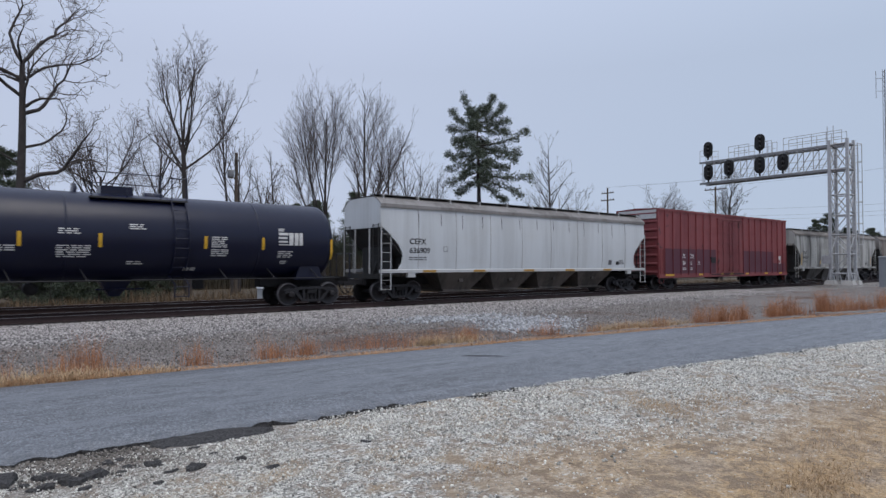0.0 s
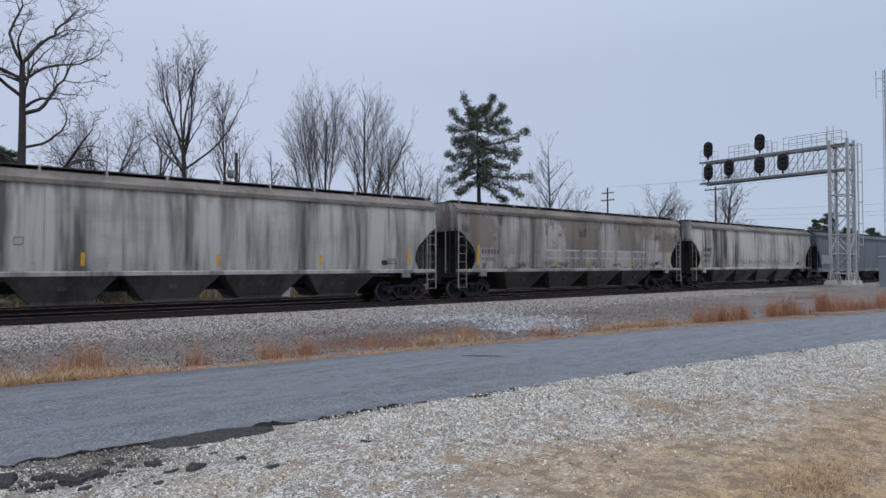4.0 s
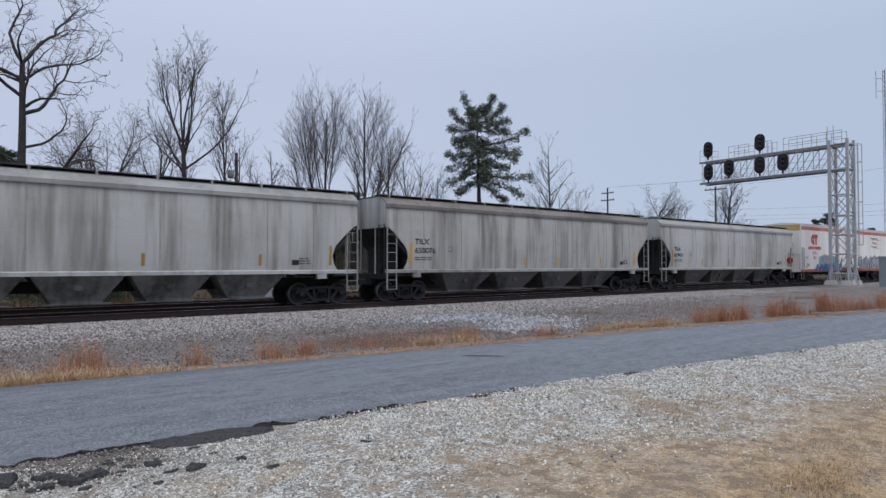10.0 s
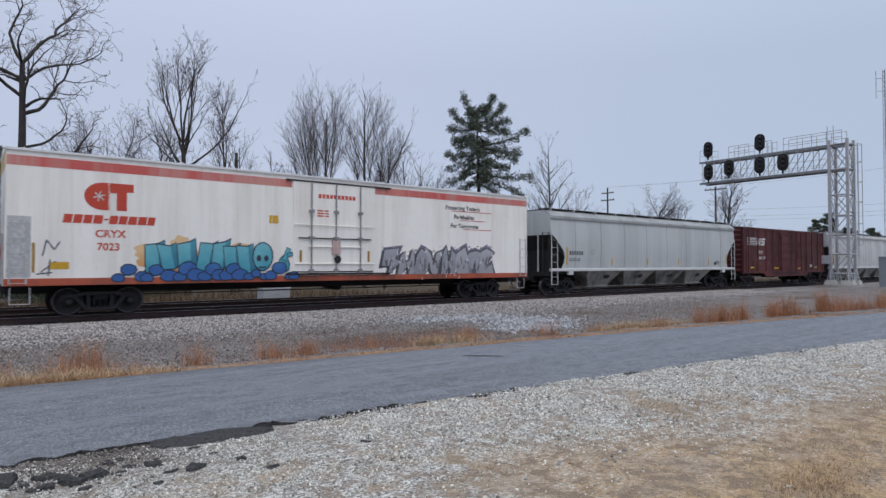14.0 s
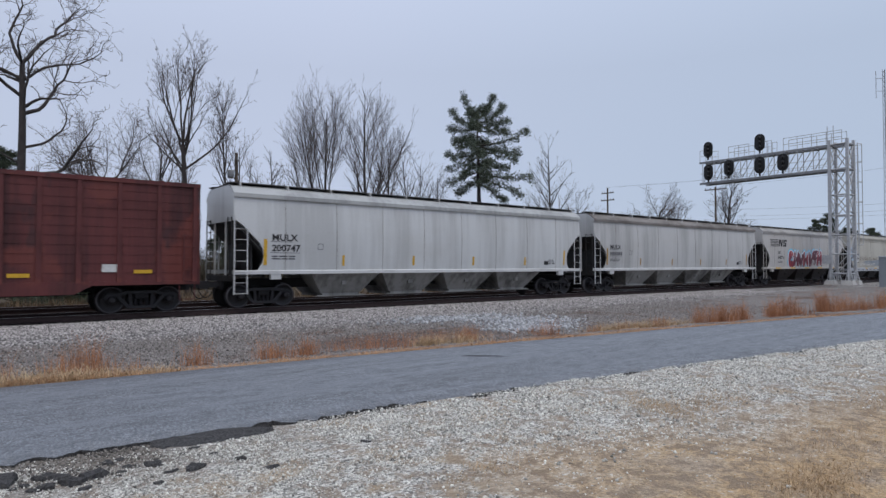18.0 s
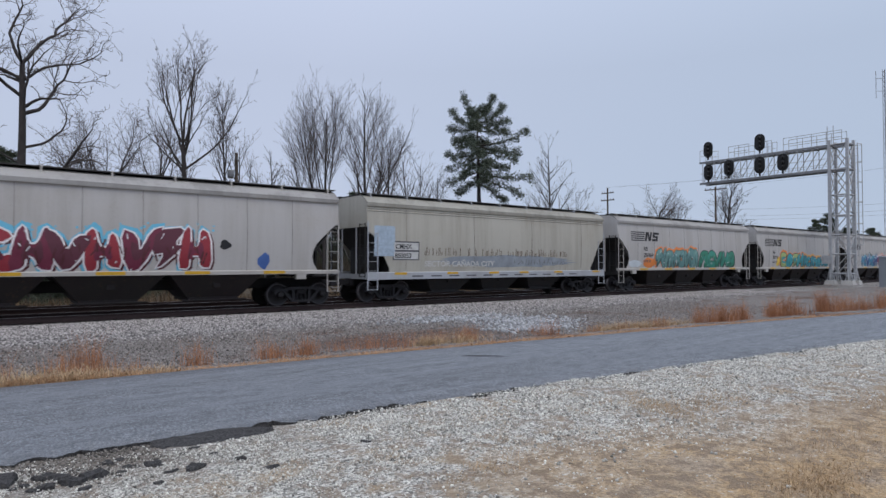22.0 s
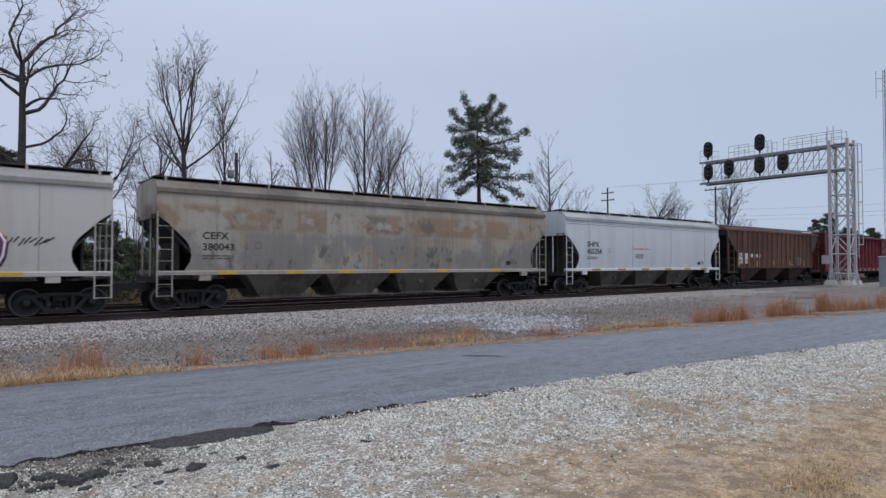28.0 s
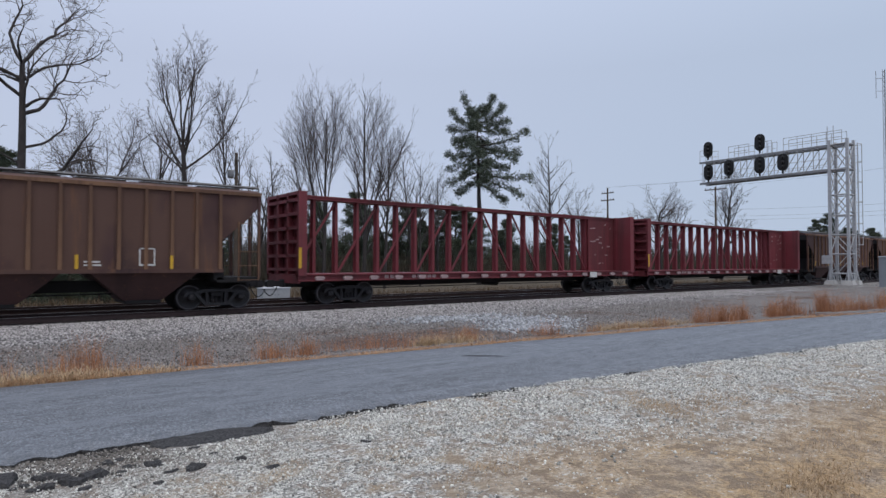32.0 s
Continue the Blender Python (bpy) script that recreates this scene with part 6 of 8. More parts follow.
def plug_door(car, d0, d1, z0, z1, body, bars, rods):
    """A sliding plug door on the near side, with raised bars and locking rods."""
    bm = bmesh.new()
    box(bm, d0, d1, -1.615, -1.55, z0, z1)
    door = part("door", bm, body, car)
    for z in bars:
        bm = bmesh.new()
        box(bm, d0 + 0.04, d1 - 0.04, -1.66, -1.61, z - 0.035, z + 0.035)
        part("door_bar", bm, body, door)
    for x in rods:
        bm = bmesh.new()
        rod(bm, (x, -1.67, z0 + 0.1), (x, -1.67, z1 - 0.1), 0.025)
        for z in (z0 + 0.2, (z0 + z1) / 2, z1 - 0.3):
            box(bm, x - 0.07, x + 0.07, -1.69, -1.61, z - 0.06, z + 0.06)
        part("lock_rod", bm, body if rods is not None and len(rods) > 3 else steel_dark, door)
    bm = bmesh.new()
    box(bm, d0 - 0.9, d1 + 0.2, -1.66, -1.58, z0 - 0.12, z0 - 0.06)
    part("door_track", bm, steel_dark, car)
    bm = bmesh.new()
    box(bm, d0 - 0.08, d1 + 0.08, -1.68, -1.56, z1 - 0.02, z1 + 0.06)
    part("door_hood", bm, body, car)
    return door


def tank_car(length, label):
    car = tagged(new("tank_car"), label, "tank car", "freight cars of the train")
    h = length / 2
    black = Nodes("black_tank_paint")
    n = black.noise(black.place((0.6, 0.6, 0.6)), 1.0, 4.0)
    f = black.noise(black.place((6, 6, 1.2)), 1.0, 5.0)
    black = black.done(black.mix(black.ramp(n, 0.4, 0.7, 0.0, 0.5), (0.003, 0.005, 0.021), (0.007, 0.010, 0.031)), black.ramp(f, 0.3, 0.7, 0.30, 0.4), n, 0.02, strength=0.15)
    black.node_tree.nodes["Principled BSDF"].inputs["Specular IOR Level"].default_value = 0.38
    r, zc, e = 1.5, 2.58, h - 0.42
    prof = [(-e, 0.02)] + [(-e + 0.72 * (1 - math.cos(a)), r * math.sin(a)) for a in [math.pi / 2 * i / 8 for i in range(1, 9)]]
    prof = prof + [(-x, q) for x, q in reversed(prof)]
    bm = bmesh.new()
    turned(bm, prof, 48, Vector((0, 0, zc)), "x")
    part("tank", bm, black, car, "glossy black painted tank shell")

    def round_side(z):
        return math.sqrt(max(0.01, r * r - (z - zc) ** 2))
    for x in (-4.6, -1.6, 1.6, 4.6):
        bm = bmesh.new()
        turned(bm, [(x - 0.03, r + 0.004), (x - 0.03, r + 0.008), (x + 0.03, r + 0.008), (x + 0.03, r + 0.004)], 48, Vector((0, 0, zc)), "x")
        part("weld_band", bm, black, car)
    bm = bmesh.new()
    box(bm, -0.5, 0.5, -0.4, 0.4, zc + r - 0.12, zc + r + 0.24)
    part("valve_housing", bm, black, car)
    bm = bmesh.new()
    turned(bm, [(0.9, 0.2), (1.5, 0.2)], 14, Vector((0, -0.1, zc + r - 0.08)), "x")
    turned(bm, [(0, 0.3), (0.12, 0.3)], 16, Vector((-1.3, 0, zc + r)), "x")
    part("manway", bm, black, car)
    bm = bmesh.new()
    box(bm, -0.9, 2.15, -1.02, -0.62, zc + r - 0.24, zc + r - 0.19)
    part("top_platform", bm, walkway, car)
    bm = bmesh.new()
    t = zc + r
    for x in (-0.85, 0.2, 1.25, 1.62, 2.1):
        rod(bm, (x, -1.0, t - 0.2), (x, -1.0, t + 0.62), 0.022)
    pipe(bm, [(-0.85, -1.0, t + 0.62), (1.25, -1.0, t + 0.62)], 0.022)
    pipe(bm, [(-0.85, -1.0, t + 0.25), (1.25, -1.0, t + 0.25)], 0.018)
    pipe(bm, [(1.62, -1.0, t + 0.62), (1.62, -0.4, t + 0.66), (2.1, -0.4, t + 0.66), (2.1, -1.0, t + 0.62)], 0.022)
    part("top_railing", bm, black, car)
    bm = bmesh.new()
    for x in (1.6, 2.06):
        pts = [(x, -1.0, t - 0.2)] + [(x, -round_side(z) - 0.12, z) for z in (3.6, 3.2, 2.8, 2.4, 2.0, 1.6, 1.25)] + [(x, -1.6, 0.95), (x, -1.6, 0.5)]
        pipe(bm, pts, 0.022)
    for i in range(11):
        z = 0.55 + 0.33 * i
        y = -1.6 if z < 1.2 else -round_side(z) - 0.12
        rod(bm, (1.6, y, z), (2.06, y, z), 0.016)
    part("tank_ladder", bm, black, car)
    bm = bmesh.new()
    for s in (-1, 1):
        rod(bm, (-h + 0.6, s * 1.52, 1.12), (h - 0.6, s * 1.52, 1.12), 0.022)
        for x in (-7, -5, -3, -1.0, 3.4, 5.2, 7):
            rod(bm, (x, s * 1.52, 1.12), (x - 0.15, s * round_side(1.5), 1.5), 0.02)
    part("side_rail", bm, steel_dark, car)
    for s in (-1, 1):
        bm = bmesh.new()
        box(bm, min(s * h, s * (h - 3.4)), max(s * h, s * (h - 3.4)), -0.3, 0.3, 0.75, 1.12)
        box(bm, min(s * h, s * (h - 0.1)), max(s * h, s * (h - 0.1)), -1.4, 1.4, 0.95, 1.14)
        part("stub_sill", bm, grime, car)
        bm = bmesh.new()
        prism(bm, [(s * (h - 1.1), 1.05), (s * (h - 2.3), 1.05), (s * (h - 2.1), 1.6), (s * (h - 1.3), 1.6)], -1.1, 1.1)
        part("saddle", bm, black, car)
        bm = bmesh.new()
        for y in (-1.4, 1.4):
            pipe(bm, [(s * (h - 0.04), y, 1.1), (s * (h - 0.04), y, 2.1), (s * (h - 0.04), y * 0.2, 2.1), (s * (h - 0.04), y * 0.2, 1.1)], 0.02)
        part("end_rail", bm, black, car)
    bm = bmesh.new()
    frustum(bm, 0.55, 1.1, (-0.15, 0.15, -0.15, 0.15), (-0.5, 0.5, -0.4, 0.4))
    rod(bm, (-0.6, -0.3, 0.8), (0.9, -0.3, 0.8), 0.03)
    part("bottom_outlet", bm, black, car)
    bm = bmesh.new()
    turned(bm, [(-0.6, 0.05), (-0.55, 0.2), (0.55, 0.2), (0.6, 0.05)], 12, Vector((-2.4, 0.3, 0.85)))
    box(bm, -4.6, -3.9, -0.4, 0.2, 0.6, 1.1)
    box(bm, 2.6, 2.9, -0.4, 0.0, 0.75, 1.08)
    part("brake_gear", bm, grime, car)
    end_gear(car, h)
    truck(car, -h + 1.55)
    truck(car, h - 1.55)
    tape(car, (-7.4, -2.8, -0.65, 2.65, 4.75), 2.2, 2.65, round_side, 0.11)
    tape(car, (7.62,), 1.85, 2.65, lambda z: min(round_side(z), 1.42), 0.1)
    for x, z, w, rows in ((-1.8, 2.75, 0.6, 2), (-1.85, 2.22, 0.95, 5), (0.2, 2.95, 0.5, 2), (0.15, 1.72, 0.5, 1), (2.85, 2.6, 0.55, 5), (2.85, 2.15, 0.6, 3), (5.35, 2.98, 0.25, 1), (5.35, 2.12, 0.6, 3),
                          (5.5, 1.75, 0.25, 1), (2.0, 1.5, 0.4, 1), (-3.5, 2.2, 0.6, 2)):
        fine_print(car, x, z, w, rows + 1, round_side, ink_white, int(x * 10) + 40, 0.036)
    mark(car, "data_panel", ink_white, [rect(5.35, 5.75, 2.38, 2.42), rect(5.35, 5.72, 2.48, 2.55), rect(5.35, 5.7, 2.62, 2.7), rect(5.35, 5.75, 2.76, 2.86), rect(5.78, 5.95, 2.38, 2.86),
                                        rect(6.0, 6.16, 2.38, 2.86), rect(6.2, 6.34, 2.38, 2.86)], round_side)
    return car


def reefer(length, label, body):
    z0, z1 = 1.0, 5.12
    h = length / 2
    car = tagged(new("refrigerator_car"), label, "refrigerator car", "freight cars of the train")
    red = paint("red_stripe_paint", (0.56, 0.10, 0.085), (0.55, 0.36, 0.32), 0.6, 0.6, 0.05, 31)
    orange = paint("orange_red_sill_paint", (0.42, 0.085, 0.04), (0.12, 0.06, 0.045), 0.7, 0.7, 0.4, 33)
    for s in (-1, 1):
        bm = bmesh.new()
        box(bm, -h, h, min(s * 1.46, s * 1.57), max(s * 1.46, s * 1.57), z0 + 0.2, z1)
        part("side_wall", bm, body, car)
        bm = bmesh.new()
        prism(bm, [(-h, z0), (h, z0), (h, z0 + 0.22), (-h, z0 + 0.22)], min(s * 1.46, s * 1.585), max(s * 1.46, s * 1.585))
        part("side_sill", bm, orange, car)
        bm = bmesh.new()
        box(bm, min(s * h, s * (h - 0.08)), max(s * h, s * (h - 0.08)), -1.56, 1.56, z0, z1)
        part("end_wall", bm, body, car)
        bm = bmesh.new()
        box(bm, min(s * h, s * (h + 0.006)), max(s * h, s * (h + 0.006)), -1.5, 1.5, 4.55, z1 - 0.02)
        part("end_stripe", bm, cream, car)
        for i in range(12):
            x = -h + 0.9 + (length - 1.8) * i / 11
            if s < 0 and 8.9 - h - 0.2 < x < 12.8 - h:
                continue
            bm = bmesh.new()
            box(bm, x - 0.012, x + 0.012, min(s * 1.56, s * 1.576), max(s * 1.56, s * 1.576), z0 + 0.25, 4.55)
            part("panel_joint", bm, body, car)
    bm = bmesh.new()
    slab(bm, [(-1.62, z1 - 0.05), (-1.62, z1 + 0.02), (0, z1 + 0.16), (1.62, z1 + 0.02), (1.62, z1 - 0.05)], -h - 0.02, h + 0.02)
    for i in range(int(length / 0.9)):
        x = -h + 0.45 + 0.9 * i
        slab(bm, [(-1.61, z1 + 0.01), (-1.61, z1 + 0.05), (0, z1 + 0.19), (1.61, z1 + 0.05), (1.61, z1 + 0.01), (0, z1 + 0.14)], x - 0.025, x + 0.025)
    part("roof", bm, plain("bright_galvanised_roof", (0.78, 0.79, 0.8), 0.4, 0.2, 0.2, 4.0), car)
    bm = bmesh.new()
    for a, b in ((-h + 0.02, -h + 9.0), (-h + 12.75, h - 0.02)):
        patch(bm, [(a, 4.62), (b, 4.62), (b, 4.92), (a, 4.92)], straight, 0.004)
    drape(bm, straight)
    part("red_stripe", bm, red, car)
    bm = bmesh.new()
    box(bm, -h + 0.1, h - 0.1, -1.45, 1.45, z0, z0 + 0.2)
    part("floor", bm, grime, car)
    d0, d1 = -h + 9.05, -h + 12.7
    bm = bmesh.new()
    box(bm, d0, d1, -1.62, -1.5, 1.3, 4.9)
    door = part("door", bm, body, car, "white insulated plug door with black lock rods")
    for x in (d0 + 0.75, (d0 + d1) / 2, d1 - 0.7):
        bm = bmesh.new()
        rod(bm, (x, -1.665, 1.35), (x, -1.665, 4.85), 0.03)
        for z in (1.4, 2.7, 3.75):
            box(bm, x - 0.1, x + 0.1, -1.7, -1.61, z - 0.06, z + 0.06)
        part("lock_rod", bm, galv_dark, door)
    for z, a, b in ((2.68, 0.2, 0.2), (2.35, 0.6, 0.6), (1.36, 0.1, 0.1), (1.68, 0.05, 0.05), (3.2, 0.02, 0.02)):
        bm = bmesh.new()
        rod(bm, (d0 + a, -1.66, z), (d1 - b, -1.66, z), 0.026 if z < 3 else 0.018)
        part("door_bar", bm, steel_dark if z < 1.5 or 2.5 < z < 3 else body, door)
    bm = bmesh.new()
    box(bm, (d0 + d1) / 2 - 0.18, (d0 + d1) / 2 + 0.18, -1.7, -1.62, 2.05, 2.6)
    part("lock_plate", bm, plain("red_and_white_plate", (0.55, 0.4, 0.38), 0.6), door)
    bm = bmesh.new()
    turned(bm, [(-1.74, 0.14), (-1.70, 0.16), (-1.68, 0.14)], 14, Vector(((d0 + d1) / 2 + 0.05, 0, 1.85)))
    part("hand_wheel", bm, steel_dark, door)
    for z in (1.28, 4.92):
        bm = bmesh.new()
        box(bm, d0 - 0.3, d1 + 0.8, -1.64, -1.57, z - 0.04, z + 0.02)
        part("door_track", bm, steel_dark, car)
    bm = bmesh.new()
    box(bm, -h + 0.05, -h + 0.65, -1.575, -1.5, 1.25, 3.1)
    part("ladder_recess", bm, white_part, car)
    corner_gear(car, h, white_part, 2.95)
    bm = bmesh.new()
    for y in (-1.45, -0.5, 0.5, 1.45):
        rod(bm, (-h - 0.05, y, 1.1), (-h - 0.05, y, 2.55), 0.02)
        rod(bm, (h + 0.05, y, 1.1), (h + 0.05, y, 2.55), 0.02)
    for s in (-1, 1):
        rod(bm, (s * (h + 0.05), -1.45, 2.55), (s * (h + 0.05), 1.45, 2.55), 0.02)
    part("end_handrail", bm, white_part, car)
    bm = bmesh.new()
    turned(bm, [(-h - 0.12, 0.24), (-h - 0.09, 0.27), (-h - 0.06, 0.24)], 16, Vector((0, -0.7, 2.0)), "x")
    part("brake_wheel", bm, ink_red, car)
    # marks
    a = -h
    bm = bmesh.new()
    n = 14
    out = [(a + 2.55 + 0.52 * math.cos(t), 3.83 + 0.44 * math.sin(t)) for t in [math.pi / 2 + math.pi * i / n for i in range(n + 1)]]
    out += [(a + 2.75, 3.39), (a + 2.75, 3.95), (a + 2.95, 3.95), (a + 2.95, 3.39), (a + 3.25, 3.39), (a + 3.25, 4.0), (a + 3.45, 4.0), (a + 3.45, 4.27)]
    patch(bm, out, straight, 0.006)
    drape(bm, straight)
    part("emblem", bm, ink_red, car)
    mark(car, "emblem_star", ink_white, [[(a + 2.45 + 0.02 * math.cos(u) + q * math.cos(w), 3.83 + 0.02 * math.sin(u) + q * math.sin(w)) for q, w, u in
                                          ((-0.17, v, v + 1.57), (0.17, v, v + 1.57), (0.17, v, v - 1.57), (-0.17, v, v - 1.57))] for v in (0.3, 1.35, 2.4)], straight, 0.009)
    bars = []
    u = a + 1.45
    for i, w in enumerate((0.24, 0.24, 0.24, 0.26, 0.12, 0.24, 0.24, 0.26, 0.26, 0.22)):
        zz = (2.95, 3.22) if i != 4 else (3.06, 3.12)
        bars.append([(u, zz[0]), (u + w, zz[0]), (u + w + 0.05, zz[1]), (u + 0.05, zz[1])])
        u += w + 0.035
    mark(car, "name_bars", ink_red, bars, straight)
    lettering(car, "CRYX", a + 2.35, 2.52, 0.24, straight, ink_red)
    lettering(car, "7023", a + 2.4, 2.1, 0.24, straight, ink_red)
    for i, (txt, dx) in enumerate((("Protecting Today's", 0.0), ("Perishables", 0.5), ("For Tomorrow", 0.3))):
        lettering(car, txt, a + 16.55 + dx, 4.2 - 0.42 * i, 0.2, straight, ink)
    mark(car, "red_underline", ink_red, [rect(a + 16.9, a + 19.4, 4.12, 4.15), rect(a + 17.4, a + 19.0, 3.7, 3.73), rect(a + 17.6, a + 19.4, 3.28, 3.31)], straight)
    mark(car, "door_name_bars", ink_red, [rect(d0 + 1.05 + 0.17 * i, d0 + 1.18 + 0.17 * i, 4.28, 4.44) for i in range(10)], straight, 0.055)
    fine_print(car, d0 + 1.0, 3.75, 0.5, 3, lambda z: 1.62, ink_red, 5)
    mark(car, "yellow_notice", reflector, [rect(d0 - 0.95, d0 - 0.6, 3.2, 3.5)], straight)
    mark(car, "yellow_notice", reflector, [rect(a + 1.15, a + 1.65, 1.5, 1.72)], straight)
    tape(car, (d0 + 0.3, d1 - 0.3), 1.75, 2.2, lambda z: 1.63, 0.1, reflector_old)
    tape(car, (a + 0.72,), 1.4, 2.3, straight, 0.08, reflector_old)
    under_gear(car, h, 2.6)
    return car


def ribbed_hopper(length, label, seed=0):
    """A straight-sided hopper with outside posts."""
    h = length / 2
    car = tagged(new("ribbed_hopper"), label, "covered hopper car", "freight cars of the train")
    body = paint("rusty_brown_paint", (0.062, 0.027, 0.025), (0.026, 0.015, 0.015), 0.6, 0.6, 0.45, 40 + seed, 0.75, 1.0, ((1.4, 4.4, (0.098, 0.050, 0.034), 0.22, 0.12, 0.48), (1.4, 4.4, (0.135, 0.062, 0.032), 1.4, 0.18, 0.6)))
    rib = paint("tan_weathered_rib_paint", (0.185, 0.098, 0.052), (0.06, 0.03, 0.022), 0.7, 0.6, 0.5, 50 + seed, 0.75)
    low, top = 1.48, 4.22
    for s in (-1, 1):
        bm = bmesh.new()
        out = [(-h + 0.02, top), (-h + 0.02, 3.85), (-h + 0.55, 3.25), (-h + 1.5, 2.45), (-h + 1.5, low), (h - 1.5, low), (h - 1.5, 2.45), (h - 0.55, 3.25), (h - 0.02, 3.85), (h - 0.02, top)]
        prism(bm, out, min(s * 1.46, s * 1.52), max(s * 1.46, s * 1.52))
        part("side_wall", bm, body, car)
        n = 17
        for i in range(n):
            x = -h + 1.5 + (length - 3.0) * i / (n - 1)
            def post(bm):
                prism(bm, [(-0.06, low), (0.06, low), (0.05, top), (-0.05, top)], -0.085, 0.0)
            shared("side_post", ("ribpost", seed), post, rib, car, pose(x, s * 1.52, 0, 0, 0, 0 if s < 0 else 180))
        bm = bmesh.new()
        box(bm, -h + 1.4, h - 1.4, min(s * 1.42, s * 1.6), max(s * 1.42, s * 1.6), 1.36, 1.5)
        part("side_sill", bm, body, car)
        bm = bmesh.new()
        box(bm, -h, h, min(s * 1.4, s * 1.6), max(s * 1.4, s * 1.6), top - 0.05, top + 0.07)
        part("eave_rail", bm, rib, car)
        bm = bmesh.new()
        prism(bm, [(s * (h - 0.02), top), (s * (h - 0.08), top), (s * (h - 0.08), 3.85), (s * (h - 1.6), 2.4), (s * (h - 2.1), 1.5), (s * (h - 2.02), 1.45), (s * (h - 1.5), 2.36), (s * (h - 0.02), 3.8)], -1.5, 1.5)
        part("slope_sheet", bm, grime, car)
        for y in (-1.52, -0.55, 0.55, 1.52):
            bm = bmesh.new()
            box(bm, min(s * (h - 0.02), s * (h - 0.12)), max(s * (h - 0.02), s * (h - 0.12)), y - 0.05, y + 0.05, 1.2, top)
            part("end_post", bm, body, car)
        bm = bmesh.new()
        box(bm, min(s * h, s * (h - 1.6)), max(s * h, s * (h - 1.6)), -1.5, 1.5, 1.0, 1.18)
        part("end_platform", bm, grime, car)
        bm = bmesh.new()
        box(bm, min(s * (h - 1.35), s * (h - 1.7)), max(s * (h - 1.35), s * (h - 1.7)), -1.5, 1.5, 1.1, 2.2)
        part("end_bulkhead", bm, grime, car)
        for y in (-1, 1):
            shared("side_ladder", ("riblad", seed), lambda bm: ladder_mesh(bm, 1.05, 3.2, 5, 0.75), rib, car, pose(s * (h - 0.1) + (0 if s * y < 0 else (0.75 if y < 0 else -0.75)) + (0 if s * y < 0 else 0), y * 1.57, 0, 0, 0, 0 if y < 0 else 180))
    room = length - 3.6
    for i in range(3):
        c = -room / 2 + room / 3 * (i + 0.5)
        bm = bmesh.new()
        frustum(bm, 0.42, 1.42, (c - 0.6, c + 0.6, -0.9, 0.9), (c - room / 6 + 0.35, c + room / 6 - 0.35, -1.45, 1.45))
        part("hopper_bay", bm, body, car)
        bm = bmesh.new()
        box(bm, c - 0.55, c + 0.55, -0.95, 0.95, 0.32, 0.43)
        part("outlet_gate", bm, grime, car)
    bm = bmesh.new()
    slab(bm, [(-1.55, top + 0.04), (-1.1, top + 0.2), (0, top + 0.27), (1.1, top + 0.2), (1.55, top + 0.04), (1.5, top - 0.02), (-1.5, top - 0.02)], -h, h)
    part("roof", bm, body, car)
    for i in range(8):
        x = -h + 1.2 + (length - 2.4) * i / 7
        def hatch(bm):
            box(bm, -0.75, 0.75, -0.4, 0.4, top + 0.2, top + 0.34)
        shared("roof_hatch", ("hatch", seed), hatch, walkway, car, pose(x, 0, 0))
    for s in (-1, 1):
        bm = bmesh.new()
        box(bm, -h - 0.1, h + 0.1, s * 0.85 - 0.2, s * 0.85 + 0.2, top + 0.32, top + 0.37)
        part("running_board", bm, plain("pale_galvanised_grating", (0.3, 0.3, 0.3), 0.6, 0.3), car)
    under_gear(car, h, 1.45)
    a = -h
    flat = lambda z: 1.52
    if seed == 0:
        mark(car, "white_panel", ink_white, [rect(a + 1.65, a + 2.35, 1.72, 2.5)], flat)
        mark(car, "white_panel", ink_white, [rect(a + 2.65, a + 3.3, 1.72, 2.5)], flat)
        mark(car, "white_panel", ink_white, [rect(a + 3.55, a + 4.2, 2.2, 2.45), rect(a + 4.45, a + 5.1, 2.2, 2.45)], flat)
        lettering(car, "AEX", a + 1.68, 2.2, 0.24, flat, ink, 0.012, 0.9)
        lettering(car, "165", a + 1.68, 1.8, 0.24, flat, ink, 0.012, 0.9)
        lettering(car, "53", a + 2.72, 1.8, 0.24, flat, ink, 0.012, 0.9)
        mark(car, "end_panel_label", ink_white, [[(a + 0.05, 3.75), (a + 0.2, 3.75), (a + 0.2, 4.2), (a + 0.05, 4.2)]], lambda z: 1.53)
    tape(car, (a + 1.5, a + 4.36, a + 7.2, a + 10.1, a + 12.9), 1.5, 1.95, lambda z: 1.606, 0.1)
    fine_print(car, a + 10.3, 1.7, 0.5, 2, flat, ink_white, 3)
    mark(car, "data_panel", ink_white, [rect(a + 11.9, a + 12.4, 1.6, 1.66), rect(a + 11.9, a + 11.95, 1.66, 2.2), rect(a + 12.35, a + 12.4, 1.66, 2.2), rect(a + 11.9, a + 12.4, 2.15, 2.2)], flat)
    return car


